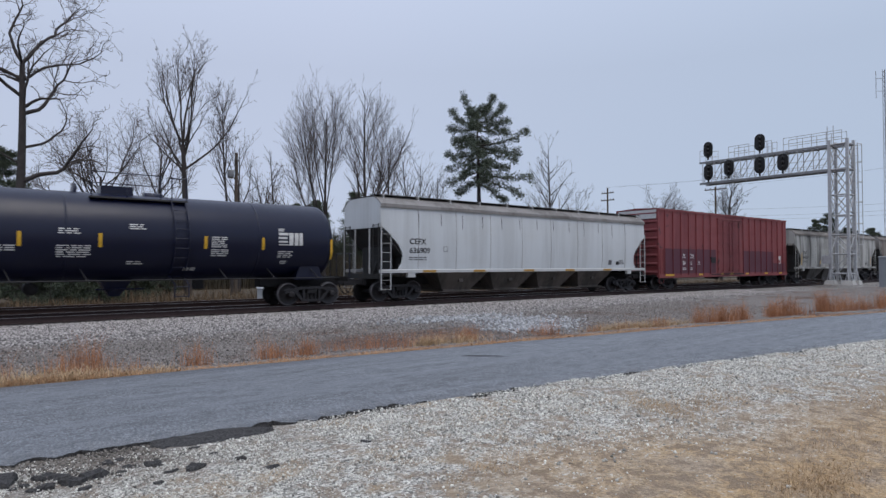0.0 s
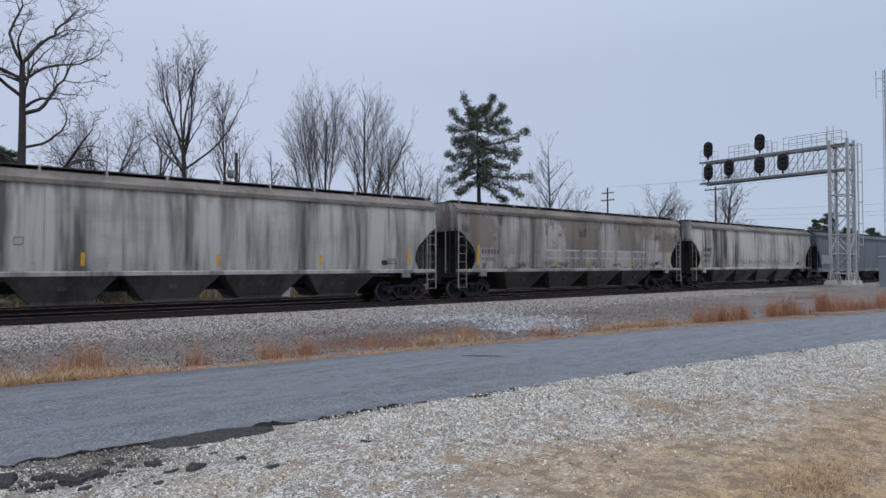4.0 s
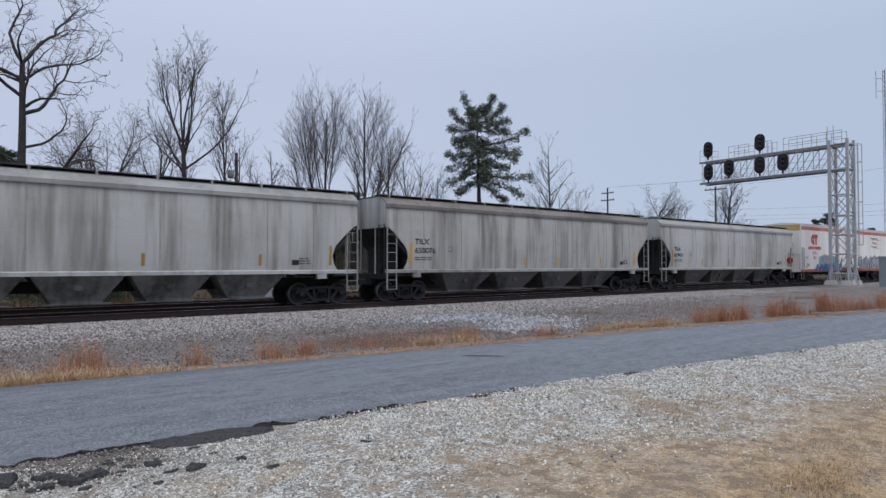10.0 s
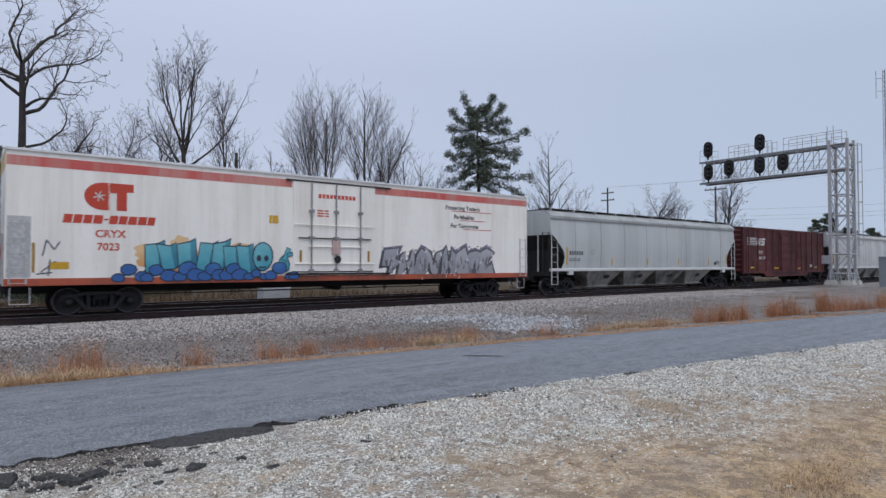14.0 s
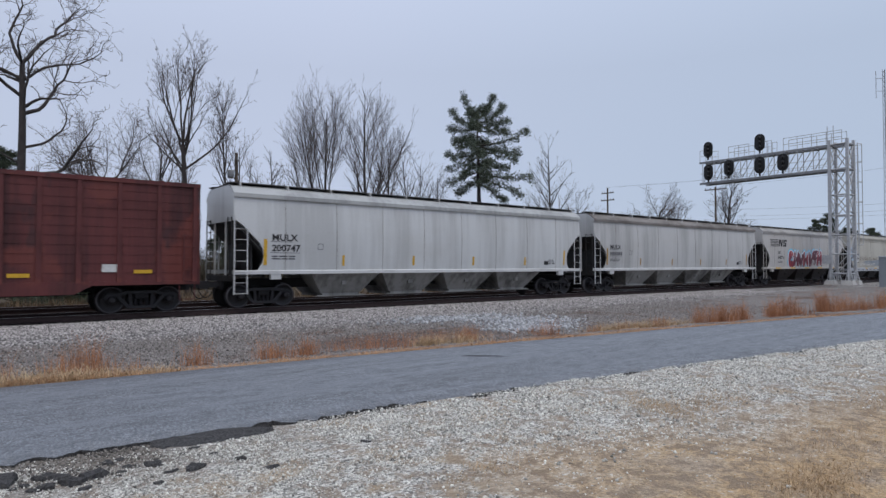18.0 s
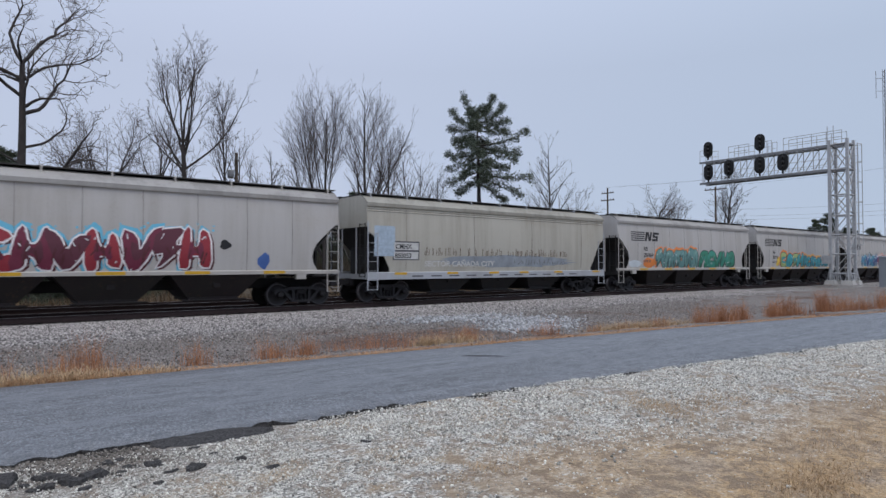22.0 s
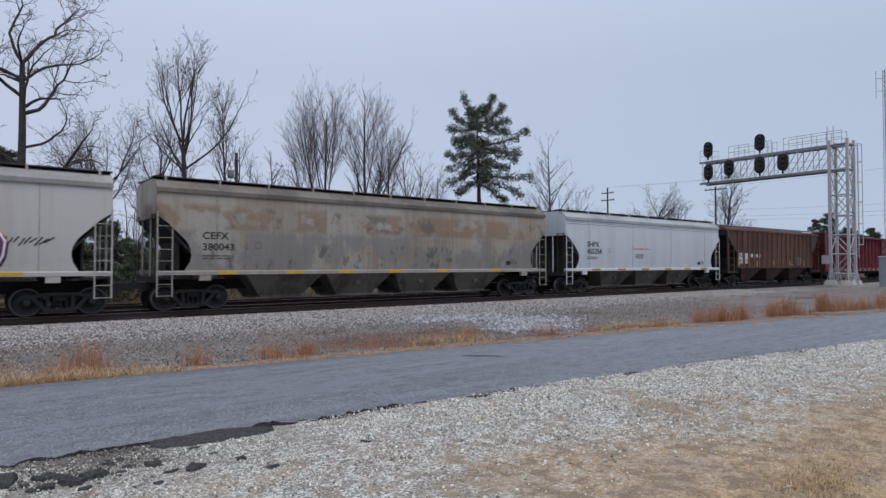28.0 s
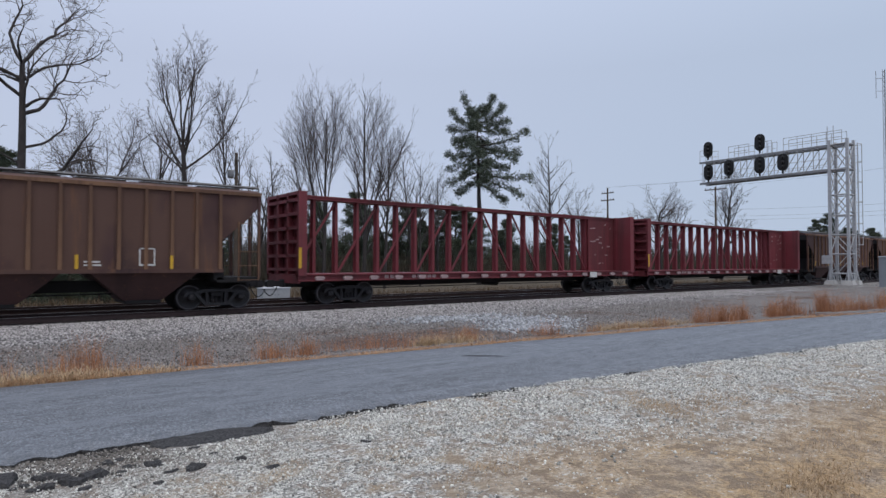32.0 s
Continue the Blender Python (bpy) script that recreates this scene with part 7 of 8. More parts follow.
def centerbeam(length, label, seed):
    h = length / 2
    car = tagged(new("centerbeam_flatcar"), label, "centerbeam flatcar", "freight cars of the train")
    red = paint("faded_red_steel_paint", (0.16, 0.022, 0.03), (0.05, 0.02, 0.022), 0.55, 0.55, 0.3, 60 + seed, 0.6)
    pale = plain("pale_scuffed_paint", (0.42, 0.3, 0.3), 0.7, 0.0, 0.4)
    for s in (-1, 1):
        bm = bmesh.new()
        slab(bm, [(s * 1.4, 0.98), (s * 1.58, 0.98), (s * 1.58, 1.02), (s * 1.48, 1.04), (s * 1.48, 1.2), (s * 1.58, 1.22), (s * 1.58, 1.27), (s * 1.3, 1.27)], -h, h)
        part("side_sill", bm, red, car)
        n = 17
        for i in range(n):
            x = -h + 0.9 + (length - 1.8) * i / (n - 1)
            shared("winch", ("winch", id(red)), lambda bm: (box(bm, -0.16, 0.16, -0.07, 0.03, -0.1, 0.06), rod(bm, (-0.2, -0.03, -0.02), (0.2, -0.03, -0.02), 0.05)), red if i % 3 else pale, car, pose(x, s * 1.56, 1.12, 0, 0, 0 if s < 0 else 180))
        # bulkheads
        bm = bmesh.new()
        box(bm, min(s * (h - 0.3), s * (h - 0.22)), max(s * (h - 0.3), s * (h - 0.22)), -1.5, 1.5, 1.2, 4.5)
        bulk = part("bulkhead", bm, red, car)
        for z in (1.45, 2.0, 2.55, 3.1, 3.65, 4.2, 4.46):
            bm = bmesh.new()
            box(bm, min(s * (h - 0.23), s * h), max(s * (h - 0.23), s * h), -1.5, 1.5, z - 0.06, z + 0.06)
            part("bulkhead_rib", bm, red, bulk)
        for y in (-1.52, -0.5, 0.5, 1.52):
            bm = bmesh.new()
            box(bm, min(s * (h - 0.34), s * h), max(s * (h - 0.34), s * h), y - 0.07, y + 0.07, 1.2, 4.53)
            part("bulkhead_post", bm, red, bulk)
        bm = bmesh.new()
        box(bm, min(s * h, s * (h - 0.1)), max(s * h, s * (h - 0.1)), -1.5, 1.5, 0.9, 1.25)
        part("end_sill", bm, red, car)
    bm = bmesh.new()
    slab(bm, [(-1.45, 1.2), (-0.4, 1.28), (0.4, 1.28), (1.45, 1.2), (1.45, 1.12), (0.4, 1.2), (-0.4, 1.2), (-1.45, 1.12)], -h + 0.1, h - 0.1)
    part("deck", bm, red, car)
    bm = bmesh.new()
    box(bm, -h + 0.2, h - 0.2, -0.34, 0.34, 4.36, 4.5)
    box(bm, -h + 0.2, h - 0.2, -0.38, 0.38, 4.47, 4.52)
    part("top_chord", bm, red, car)
    n = 18
    step = (length - 0.6 - 2.4) / n
    for i in range(n + 1):
        x = -h + 0.3 + step * i
        if i == 0:
            continue
        shared("beam_post", ("bpost", id(red)), lambda bm: (prism(bm, [(-0.07, 1.2), (0.07, 1.2), (0.05, 4.4), (-0.05, 4.4)], -0.16, -0.11), box(bm, -0.015, 0.015, -0.11, 0.11, 1.2, 4.4), prism(bm, [(-0.07, 1.2), (0.07, 1.2), (0.05, 4.4), (-0.05, 4.4)], 0.11, 0.16)), red, car, pose(x, 0, 0))
    for i in range(0, n - 1, 2):
        x = -h + 0.3 + step * i
        a, b = (x + 0.1, x + 2 * step) if i < n / 2 else (x + 2 * step, x + 0.1)
        bm = bmesh.new()
        prism(bm, [(a - 0.06, 1.3), (a + 0.06, 1.3), (b + 0.05, 4.35), (b - 0.05, 4.35)], -0.1, -0.04)
        part("diagonal_brace", bm, red, car)
    bm = bmesh.new()
    box(bm, h - 2.7, h - 0.25, -0.3, -0.24, 1.25, 4.45)
    box(bm, h - 2.7, h - 0.25, 0.24, 0.3, 1.25, 4.45)
    part("solid_panel", bm, red, car)
    rng = random.Random(seed)
    scuffs = []
    for i in range(16):
        x, z = h - 2.6 + rng.random() * 2.0, 1.6 + rng.random() * 2.6
        w = rng.uniform(0.04, 0.35)
        scuffs.append([(x, z), (x + w, z + rng.uniform(-0.02, 0.02)), (x + w, z + rng.uniform(0.03, 0.12)), (x, z + 0.05)])
    mark(car, "paint_scuff", pale, scuffs, lambda z: 0.3, 0.004)
    bars = [rect(-h + 4.0 + 0.28 * i + (0.6 if i > 2 else 0), -h + 4.2 + 0.28 * i + (0.6 if i > 2 else 0), 1.05, 1.2) for i in range(8)]
    mark(car, "faded_lettering", pale, bars, lambda z: 1.49, 0.005)
    tape(car, (-h + 0.05,), 1.5, 2.3, lambda z: 1.6, 0.12)
    bm = bmesh.new()
    box(bm, h - 4.2, h - 3.6, -1.62, -1.58, 0.92, 1.22)
    part("data_plate", bm, ink_white, car)
    under_gear(car, h, 2.5)
    return car


# ---- painted graffiti, as plain shapes ----
SPRAY = {}


def spray(c, d=None):
    """Sprayed paint that fades from one colour below to another above."""
    d = d or tuple(min(1.0, x * 1.35 + 0.02) for x in c)
    if (c, d) not in SPRAY:
        k = Nodes("spray_paint")
        z = k.put("ShaderNodeSeparateXYZ", Vector=k.place()).outputs[2]
        cloud = k.noise(k.place((1.3, 1.3, 1.3)), 1.0, 4.0, 0.6)
        fade = k.ramp(k.math("ADD", z, k.math("MULTIPLY", cloud, 1.6)), 2.3, 3.2)
        grain = k.noise(k.place((7, 7, 3)), 1.0, 4.0, 0.7)
        SPRAY[(c, d)] = k.done(k.mix(k.ramp(grain, 0.55, 0.8, 0.0, 0.25), k.mix(fade, c, d), tuple(x * 0.55 + 0.05 for x in c)), 0.55)
    return SPRAY[(c, d)]


def blob(rng, cx, cz, rx, rz, n=14, jag=0.16):
    return [(cx + rx * math.cos(2 * math.pi * i / n) * (1 + rng.uniform(-jag, jag)), cz + rz * math.sin(2 * math.pi * i / n) * (1 + rng.uniform(-jag, jag))) for i in range(n)]


def stroke(p, q, w):
    dx, dz = q[0] - p[0], q[1] - p[1]
    d = math.hypot(dx, dz) or 1
    nx, nz = -dz / d * w / 2, dx / d * w / 2
    return [(p[0] - nx, p[1] - nz), (q[0] - nx, q[1] - nz), (q[0] + nx, q[1] + nz), (p[0] + nx, p[1] + nz)]


FORMS = (((0, 0), (0, 0.7), (0.15, 0.95), (0.5, 1.0), (0.85, 0.9), (1, 0.6), (1.05, -0.05), (0.66, 0.05), (0.62, 0.5), (0.5, 0.6), (0.38, 0.45), (0.34, 0)),
         ((0.1, 0.05), (0, 0.5), (0.1, 0.9), (0.5, 1.05), (1.0, 0.88), (0.75, 0.62), (0.5, 0.72), (0.36, 0.5), (0.5, 0.25), (0.95, 0.4), (1.1, 0.0), (0.6, -0.05)),
         ((-0.1, 1.0), (0.35, 0.92), (0.52, 0.42), (0.7, 0.95), (1.15, 1.15), (0.7, 0.0), (0.3, 0.0)),
         ((0.1, 1.0), (1.0, 1.08), (0.64, 0.64), (1.05, 0.6), (0.15, -0.08), (0.42, 0.4), (-0.05, 0.42)),
         ((0, 0), (0.02, 0.9), (0.25, 1.15), (0.36, 0.62), (0.6, 0.6), (0.66, 1.05), (0.92, 0.9), (1.05, 0), (0.7, 0.05), (0.64, 0.33), (0.35, 0.35), (0.3, 0)),
         ((0, 0.1), (0.05, 0.8), (0.4, 1.1), (0.95, 0.85), (1.0, 0.2), (0.6, -0.08)))


def swell(out, by):
    """An outline grown outwards by a distance."""
    n = len(out)
    area = sum(out[i][0] * out[(i + 1) % n][1] - out[(i + 1) % n][0] * out[i][1] for i in range(n))
    s = by if area > 0 else -by
    grown = []
    for i in range(n):
        (ax, az), (bx, bz), (cx, cz) = out[i - 1], out[i], out[(i + 1) % n]
        la, lc = math.hypot(bx - ax, bz - az) or 1, math.hypot(cx - bx, cz - bz) or 1
        nx = (bz - az) / la + (cz - bz) / lc
        nz = -(bx - ax) / la - (cx - bx) / lc
        ln = max(0.7, math.hypot(nx, nz))
        grown.append((bx + s * nx / ln, bz + s * nz / ln))
    return grown


def rounded(out, times=2):
    """Corners cut away, for swollen letter shapes."""
    for _ in range(times):
        out = [p for (ax, az), (bx, bz) in zip(out, out[1:] + out[:1]) for p in ((ax * 0.78 + bx * 0.22, az * 0.78 + bz * 0.22), (ax * 0.22 + bx * 0.78, az * 0.22 + bz * 0.78))]
    return out


def graffiti(car, x0, x1, z0, z1, letters, fills, line, halo, side, seed, glow=True, shine=(0.6, 0.62, 0.62), soft=1, depth=(0.09, -0.06)):
    """A row of overlapping sprayed shapes: a thin ragged halo with specks, a dark block shadow, an outline, a fading fill and gleams."""
    rng = random.Random(seed)
    fills = [tuple(c * 0.74 for c in f) for f in fills]
    n = letters
    w = (x1 - x0) / n
    hgt = z1 - z0
    layers = {"halo": [], "shade": [], "line": [], "inner": [], "shine": []}
    for i in range(len(fills)):
        layers[i] = []
    last = -1
    for i in range(n):
        cx = x0 + w * (i + 0.5)
        pick = rng.randrange(len(FORMS))
        pick = (pick + 1) % len(FORMS) if pick == last else pick
        last = pick
        tall = hgt * rng.uniform(0.86, 1.04)
        wide = w * rng.uniform(1.02, 1.22)
        lean = rng.uniform(-0.05, 0.2)
        flip = rng.random() < 0.3
        out = []
        for u, v in FORMS[pick]:
            u = (1 - u if flip else u) - 0.5 + rng.uniform(-0.06, 0.06)
            v += rng.uniform(-0.05, 0.05)
            out.append((cx + u * wide + v * lean * wide, z0 + 0.06 + v * tall))
        if soft:
            out = rounded(out, soft)
        clip = lambda o: [(x, max(z0 - 0.03, z)) for x, z in o]
        f = i % len(fills)
        if halo and glow:
            layers["halo"].append(clip([(x + rng.uniform(-0.06, 0.06), z + rng.uniform(-0.05, 0.07)) for x, z in swell(out, rng.uniform(0.07, 0.2))]))
            for _ in range(7):
                layers["halo"].append(blob(rng, cx + rng.uniform(-0.6, 0.6) * wide, z0 + tall * rng.uniform(0.9, 1.25), rng.uniform(0.02, 0.06), rng.uniform(0.02, 0.06), 7, 0.2))
        dx, dz = depth
        layers["shade"] += [clip([(x + dx * k, z + dz * k) for x, z in swell(out, 0.03)]) for k in (0.5, 1.0)]
        layers["line"].append(clip(swell(out, 0.06)))
        layers[f].append(clip(out))
        mid = [(cx + (x - cx) * 0.5 + lean * 0.3, z0 + tall * 0.5 + (z - z0 - tall * 0.5) * 0.45) for x, z in out]
        for k in range(5):
            P = (cx + rng.uniform(-0.36, 0.36) * wide, z0 + rng.uniform(0.1, 0.6) * tall)
            layers["inner"].append(stroke(P, (P[0] + rng.uniform(-0.1, 0.16), P[1] + rng.uniform(0.15, 0.35) * tall), rng.uniform(0.035, 0.06)))
        if len(fills) > 1:
            layers[(f + 1) % len(fills)].append([(x, z) for x, z in mid])
        for k in range(3):
            P = out[rng.randrange(len(out))]
            P = (cx + (P[0] - cx) * 0.75, z0 + 0.06 + (P[1] - z0) * 0.86)
            layers["shine"].append(stroke(P, (P[0] + rng.uniform(-0.14, 0.14), P[1] - rng.uniform(0.03, 0.16) * tall), rng.uniform(0.02, 0.04)))
    group = None
    order = (["halo"] if halo else []) + ["shade", "line"] + list(range(len(fills))) + ["inner", "shine"]
    dark = tuple(x * 0.25 for x in fills[0])
    for k, key in enumerate(order):
        if not layers[key]:
            continue
        col = halo if key == "halo" else line if key == "line" else shine if key == "shine" else dark if key in ("shade", "inner") else fills[key]
        bm = bmesh.new()
        for j, o in enumerate(layers[key]):
            patch(bm, o, side, 0.003 + 0.0025 * k + 0.00012 * (j % 15))
        drape(bm, side)
        ob = part("graffiti" if group is None else "graffiti_layer", bm, spray(col), car if group is None else group, "layered spray-painted graffiti shapes" if group is None else "")
        ob["kind"] = "stuff"
        group = group or ob


def block_graffiti(car, x0, x1, z0, z1, side, seed):
    """Leaning teal blocks with lit faces above a heap of round blue boulders, on gold mist."""
    rng = random.Random(seed)
    fronts, sides, lines, stones_, rims, mist = [], [], [], [], [], []
    n = 7
    w = (x1 - x0 - 1.6) / n
    for i in range(n):
        x = x0 + 0.25 + w * i
        b, t = z0 + rng.uniform(0.1, 0.4), z1 - rng.uniform(0.0, 0.22)
        s = rng.uniform(-0.25, 0.35)
        front = [(x, b), (x + w * 0.72, b + 0.04), (x + w * 0.8 + s, t - 0.1), (x + s, t - rng.uniform(0.0, 0.25))]
        face = [front[1], (x + w * 1.08, b + 0.2), (x + w * 1.12 + s, t + 0.02), front[2]]
        lines.append(swell([front[0], front[1], face[1], face[2], front[2], front[3]], 0.05))
        fronts.append(front)
        sides.append(face)
        mist.append(blob(rng, x, z0 + rng.uniform(0.5, 1.25), rng.uniform(0.35, 0.7), rng.uniform(0.25, 0.5), 14, 0.3))
    for i in range(22):
        x = x0 - 0.5 + (x1 - x0 + 0.7) * i / 21 + rng.uniform(-0.1, 0.1)
        r = rng.uniform(0.12, 0.24)
        z = z0 + r * 0.75 + (rng.uniform(0.1, 0.35) if i % 3 == 1 else 0)
        o = blob(rng, x, z, r * 1.35, r, 9, 0.13)
        o = [(u, max(z0, v)) for u, v in o]
        rims.append([(u, max(z0 - 0.03, v)) for u, v in swell(o, 0.04)])
        stones_.append(o)
    head = blob(rng, x1 - 1.05, z0 + 0.85, 0.36, 0.5, 18, 0.04)
    eyes = [blob(rng, x1 - 1.2, z0 + 0.78, 0.09, 0.12, 9, 0.1), blob(rng, x1 - 0.92, z0 + 0.78, 0.09, 0.12, 9, 0.1), rect(x1 - 1.2, x1 - 0.92, z0 + 0.42, z0 + 0.47)]
    arm = [blob(rng, x1 - 0.2, z0 + 0.55, 0.2, 0.28, 10, 0.15), stroke((x1 - 0.2, z0 + 0.7), (x1 - 0.02, z0 + 1.15), 0.15), stroke((x1 - 0.05, z0 + 0.9), (x1 + 0.12, z0 + 0.95), 0.1)]
    group = None
    teal, blue, ink_blue = (0.05, 0.30, 0.40), (0.03, 0.11, 0.33), (0.012, 0.02, 0.04)
    for k, (name, shapes, m) in enumerate((("mist", mist, spray((0.62, 0.33, 0.13), (0.72, 0.5, 0.27))), ("outline", lines + [swell(head, 0.05)] + [swell(o, 0.04) for o in arm], spray(ink_blue)), ("front", fronts + [head] + arm, spray(teal, (0.16, 0.46, 0.52))),
                                         ("side", sides, spray((0.02, 0.13, 0.22), (0.06, 0.28, 0.36))), ("eyes", eyes, spray(ink_blue)), ("rim", rims, spray(ink_blue)), ("boulder", stones_, spray(blue, (0.07, 0.24, 0.5))))):
        step, lift_ = (0.0014, 0.021 if name == "rim" else 0.0217) if name in ("rim", "boulder") else (0.0018, 0.006 + 0.0006 * k) if name in ("outline", "front", "side") else (0.0001, 0.003 + 0.009 * k)
        bm = bmesh.new()
        for j, o in enumerate(shapes):
            patch(bm, o, side, lift_ + step * j)
        drape(bm, side)
        ob = part("graffiti" if group is None else "graffiti_layer", bm, m, car if group is None else group, "teal blocks and blue boulders sprayed on gold mist" if group is None else "")
        ob["kind"] = "stuff"
        group = group or ob


def stripes_logo(car, x, z, side, material, white=False):
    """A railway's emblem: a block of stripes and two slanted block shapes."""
    bars = []
    for i in range(5):
        zz = z + 0.125 * i
        bars.append([(x, zz), (x + 1.35 + 0.02 * i, zz), (x + 1.38 + 0.02 * i, zz + 0.06), (x, zz + 0.06)])
    mark(car, "emblem_stripes", material, bars, side)
    u = x + 1.4
    shapes = [[(u, z), (u + 0.22, z), (u + 0.40, z + 0.56), (u + 0.18, z + 0.56)], [(u + 0.30, z + 0.56), (u + 0.48, z + 0.56), (u + 0.62, z), (u + 0.44, z)],
              [(u + 0.48, z), (u + 0.66, z), (u + 0.84, z + 0.56), (u + 0.66, z + 0.56)]]
    v = u + 0.78
    shapes += [[(v, z), (v + 0.62, z), (v + 0.66, z + 0.15), (v + 0.05, z + 0.15)], [(v + 0.42, z + 0.1), (v + 0.62, z + 0.1), (v + 0.68, z + 0.34), (v + 0.48, z + 0.34)],
               [(v + 0.12, z + 0.22), (v + 0.66, z + 0.22), (v + 0.7, z + 0.34), (v + 0.15, z + 0.34)], [(v + 0.1, z + 0.26), (v + 0.3, z + 0.26), (v + 0.36, z + 0.5), (v + 0.16, z + 0.5)],
               [(v + 0.15, z + 0.42), (v + 0.78, z + 0.42), (v + 0.82, z + 0.56), (v + 0.2, z + 0.56)]]
    for j, o in enumerate(shapes):
        bm = bmesh.new()
        patch(bm, o, side, 0.006 + 0.0004 * j)
        drape(bm, side)
        part("emblem_block", bm, material, car)


# ---- the train, car by car ----
CARS = []


def join_train(car, a, b):
    """Puts a car into the train: its ends along the track when the clip starts."""
    CARS.append((car, (a + b) / 2))


def hopper_mats(n, base, dirt, streak, blotch, rust, bay, trim=(0.55, 0.56, 0.56), wide=1.0, bands=(), clean_roof=True):
    base = [c * 0.84 for c in base]
    trim = [c * 0.84 for c in trim]
    bay = [c * 0.75 for c in bay]
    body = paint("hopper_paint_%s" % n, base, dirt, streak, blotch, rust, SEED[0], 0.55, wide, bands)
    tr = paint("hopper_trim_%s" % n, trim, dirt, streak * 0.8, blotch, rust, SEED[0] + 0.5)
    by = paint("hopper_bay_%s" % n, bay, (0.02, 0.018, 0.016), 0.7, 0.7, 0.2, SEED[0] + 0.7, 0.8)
    # end sheets: body paint taken near black, shade of the open ends in it
    dk = paint("hopper_shaded_end_%s" % n, [c * 0.035 + 0.006 for c in base], (0.012, 0.011, 0.01), 0.6, 0.6, 0.2, SEED[0] + 0.9, 0.8)
    # clean roofs darken the body paint for shade; the others are brown with dust
    dusty = paint("hopper_roof_%s" % n, [c * 0.68 for c in base], [c * 0.35 for c in base], 0.6, 0.5, 0.08, SEED[0] + 0.3, 0.7, 1.6) if clean_roof else paint("hopper_roof_%s" % n, [c * 0.27 + d for c, d in zip(base, (0.075, 0.058, 0.048))], (0.05, 0.042, 0.036), 0.6, 0.7, 0.3, SEED[0] + 0.3, 0.75, 2.0)
    SEED[0] += 1
    return body, tr, by, dk, dusty


SEED = [1]
SOOT = (0.028, 0.026, 0.025)
TAN_DIRT = (0.20, 0.14, 0.09)


def marks(car, length, name, number, x=1.5, z=2.55, material=None, size=0.25):
    a = -length / 2 + x
    m = material or ink
    if name:
        lettering(car, name, a, z, size, curve_side, m, 0.006, 1.1)
    if number:
        lettering(car, number, a, z - 0.4, size, curve_side, m, 0.006, 1.1)
    else:
        mark(car, "worn_number", ink_grey, [rect(a + 0.2 * i, a + 0.2 * i + 0.14, z - 0.38, z - 0.16) for i in range(6)], curve_side)
    fine_print(car, a, z - 0.62, 0.95, 2, curve_side, ink_grey, int(length * 10), 0.05)
    fine_print(car, length / 2 - 2.6, 1.85, 0.5, 3, curve_side, ink_grey, 7, 0.05)
    mark(car, "stencil_frame", ink_grey, [rect(a + 1.9, a + 2.14, z - 0.32, z - 0.3), rect(a + 1.9, a + 2.14, z - 0.1, z - 0.08), rect(a + 1.9, a + 1.92, z - 0.32, z - 0.08), rect(a + 2.12, a + 2.14, z - 0.32, z - 0.08)], curve_side)
    mark(car, "data_plate", ink, [rect(length / 2 - 2.9, length / 2 - 2.6, 1.62, 1.82)], curve_side)


def upright_tapes(car, length, xs, material=None):
    a = -length / 2
    tape(car, [a + xs[0]], 1.62, 2.6, curve_side, 0.13, material)
    tape(car, [a + x for x in xs[1:-1]], 1.6, 2.02, curve_side, 0.11, material)
    tape(car, [a + xs[-1]], 1.62, 2.4, curve_side, 0.11, material)


def sill_tapes(car, length, xs, z0=1.29, z1=1.40, wide=0.75, material=None):
    for x in xs:
        mark(car, "reflective_strip", material or reflector, [[(-length / 2 + x - wide / 2, z0), (-length / 2 + x + wide / 2, z0), (-length / 2 + x + wide / 2, z1), (-length / 2 + x - wide / 2, z1)]], lambda z: 1.615, 0.004)


car = tank_car(17.0, "glossy black tank car with yellow reflective strips")
join_train(car, -4.45, 12.55)

L = 19.25
car = hopper(L, hopper_mats("a", (0.65, 0.685, 0.705), (0.30, 0.31, 0.31), 0.3, 0.3, 0.05, (0.13, 0.11, 0.095), clean_roof=False), 4, label="pale grey-white covered hopper car with brown bays")
marks(car, L, "CEFX", "636909")
sill_tapes(car, L, (2.6, 5.6, 9.0, 12.2, 15.5), material=reflector_old)
runs = random.Random(77)
mark(car, "weld_streak", ink_grey, [[(x, 3.25 + runs.uniform(-0.3, 0.3)), (x + 0.035, 3.4), (x + 0.045, 3.95), (x - 0.005, 3.95)] for x in [-L / 2 + 2.0 + 1.27 * i for i in range(13)] if runs.random() < 0.8], curve_side, 0.008)
mark(car, "grey_panel", ink_grey, [rect(L / 2 - 3.6, L / 2 - 3.3, 1.62, 1.9)], curve_side)
join_train(car, 13.9, 33.15)

L = 18.4
box_red = paint("boxcar_red_paint", (0.20, 0.04, 0.042), (0.085, 0.022, 0.03), 0.5, 0.5, 0.12, 20, 0.5, 1.4, ((1.0, 5.2, (0.05, 0.018, 0.02), 2.2, 1.4, 0.62),))
box_dark = paint("boxcar_maroon_patch", (0.082, 0.017, 0.032), (0.05, 0.02, 0.02), 0.2, 0.3, 0.04, 21)
posts = [-L / 2 + 0.75 + 0.945 * i for i in range(19)]
car = boxcar(L, box_red, 0.78, 5.2, posts, (7.35 - L / 2, 10.85 - L / 2), 8, "red ribbed high-cube boxcar with maroon repaint patches", 0.12)
a = -L / 2
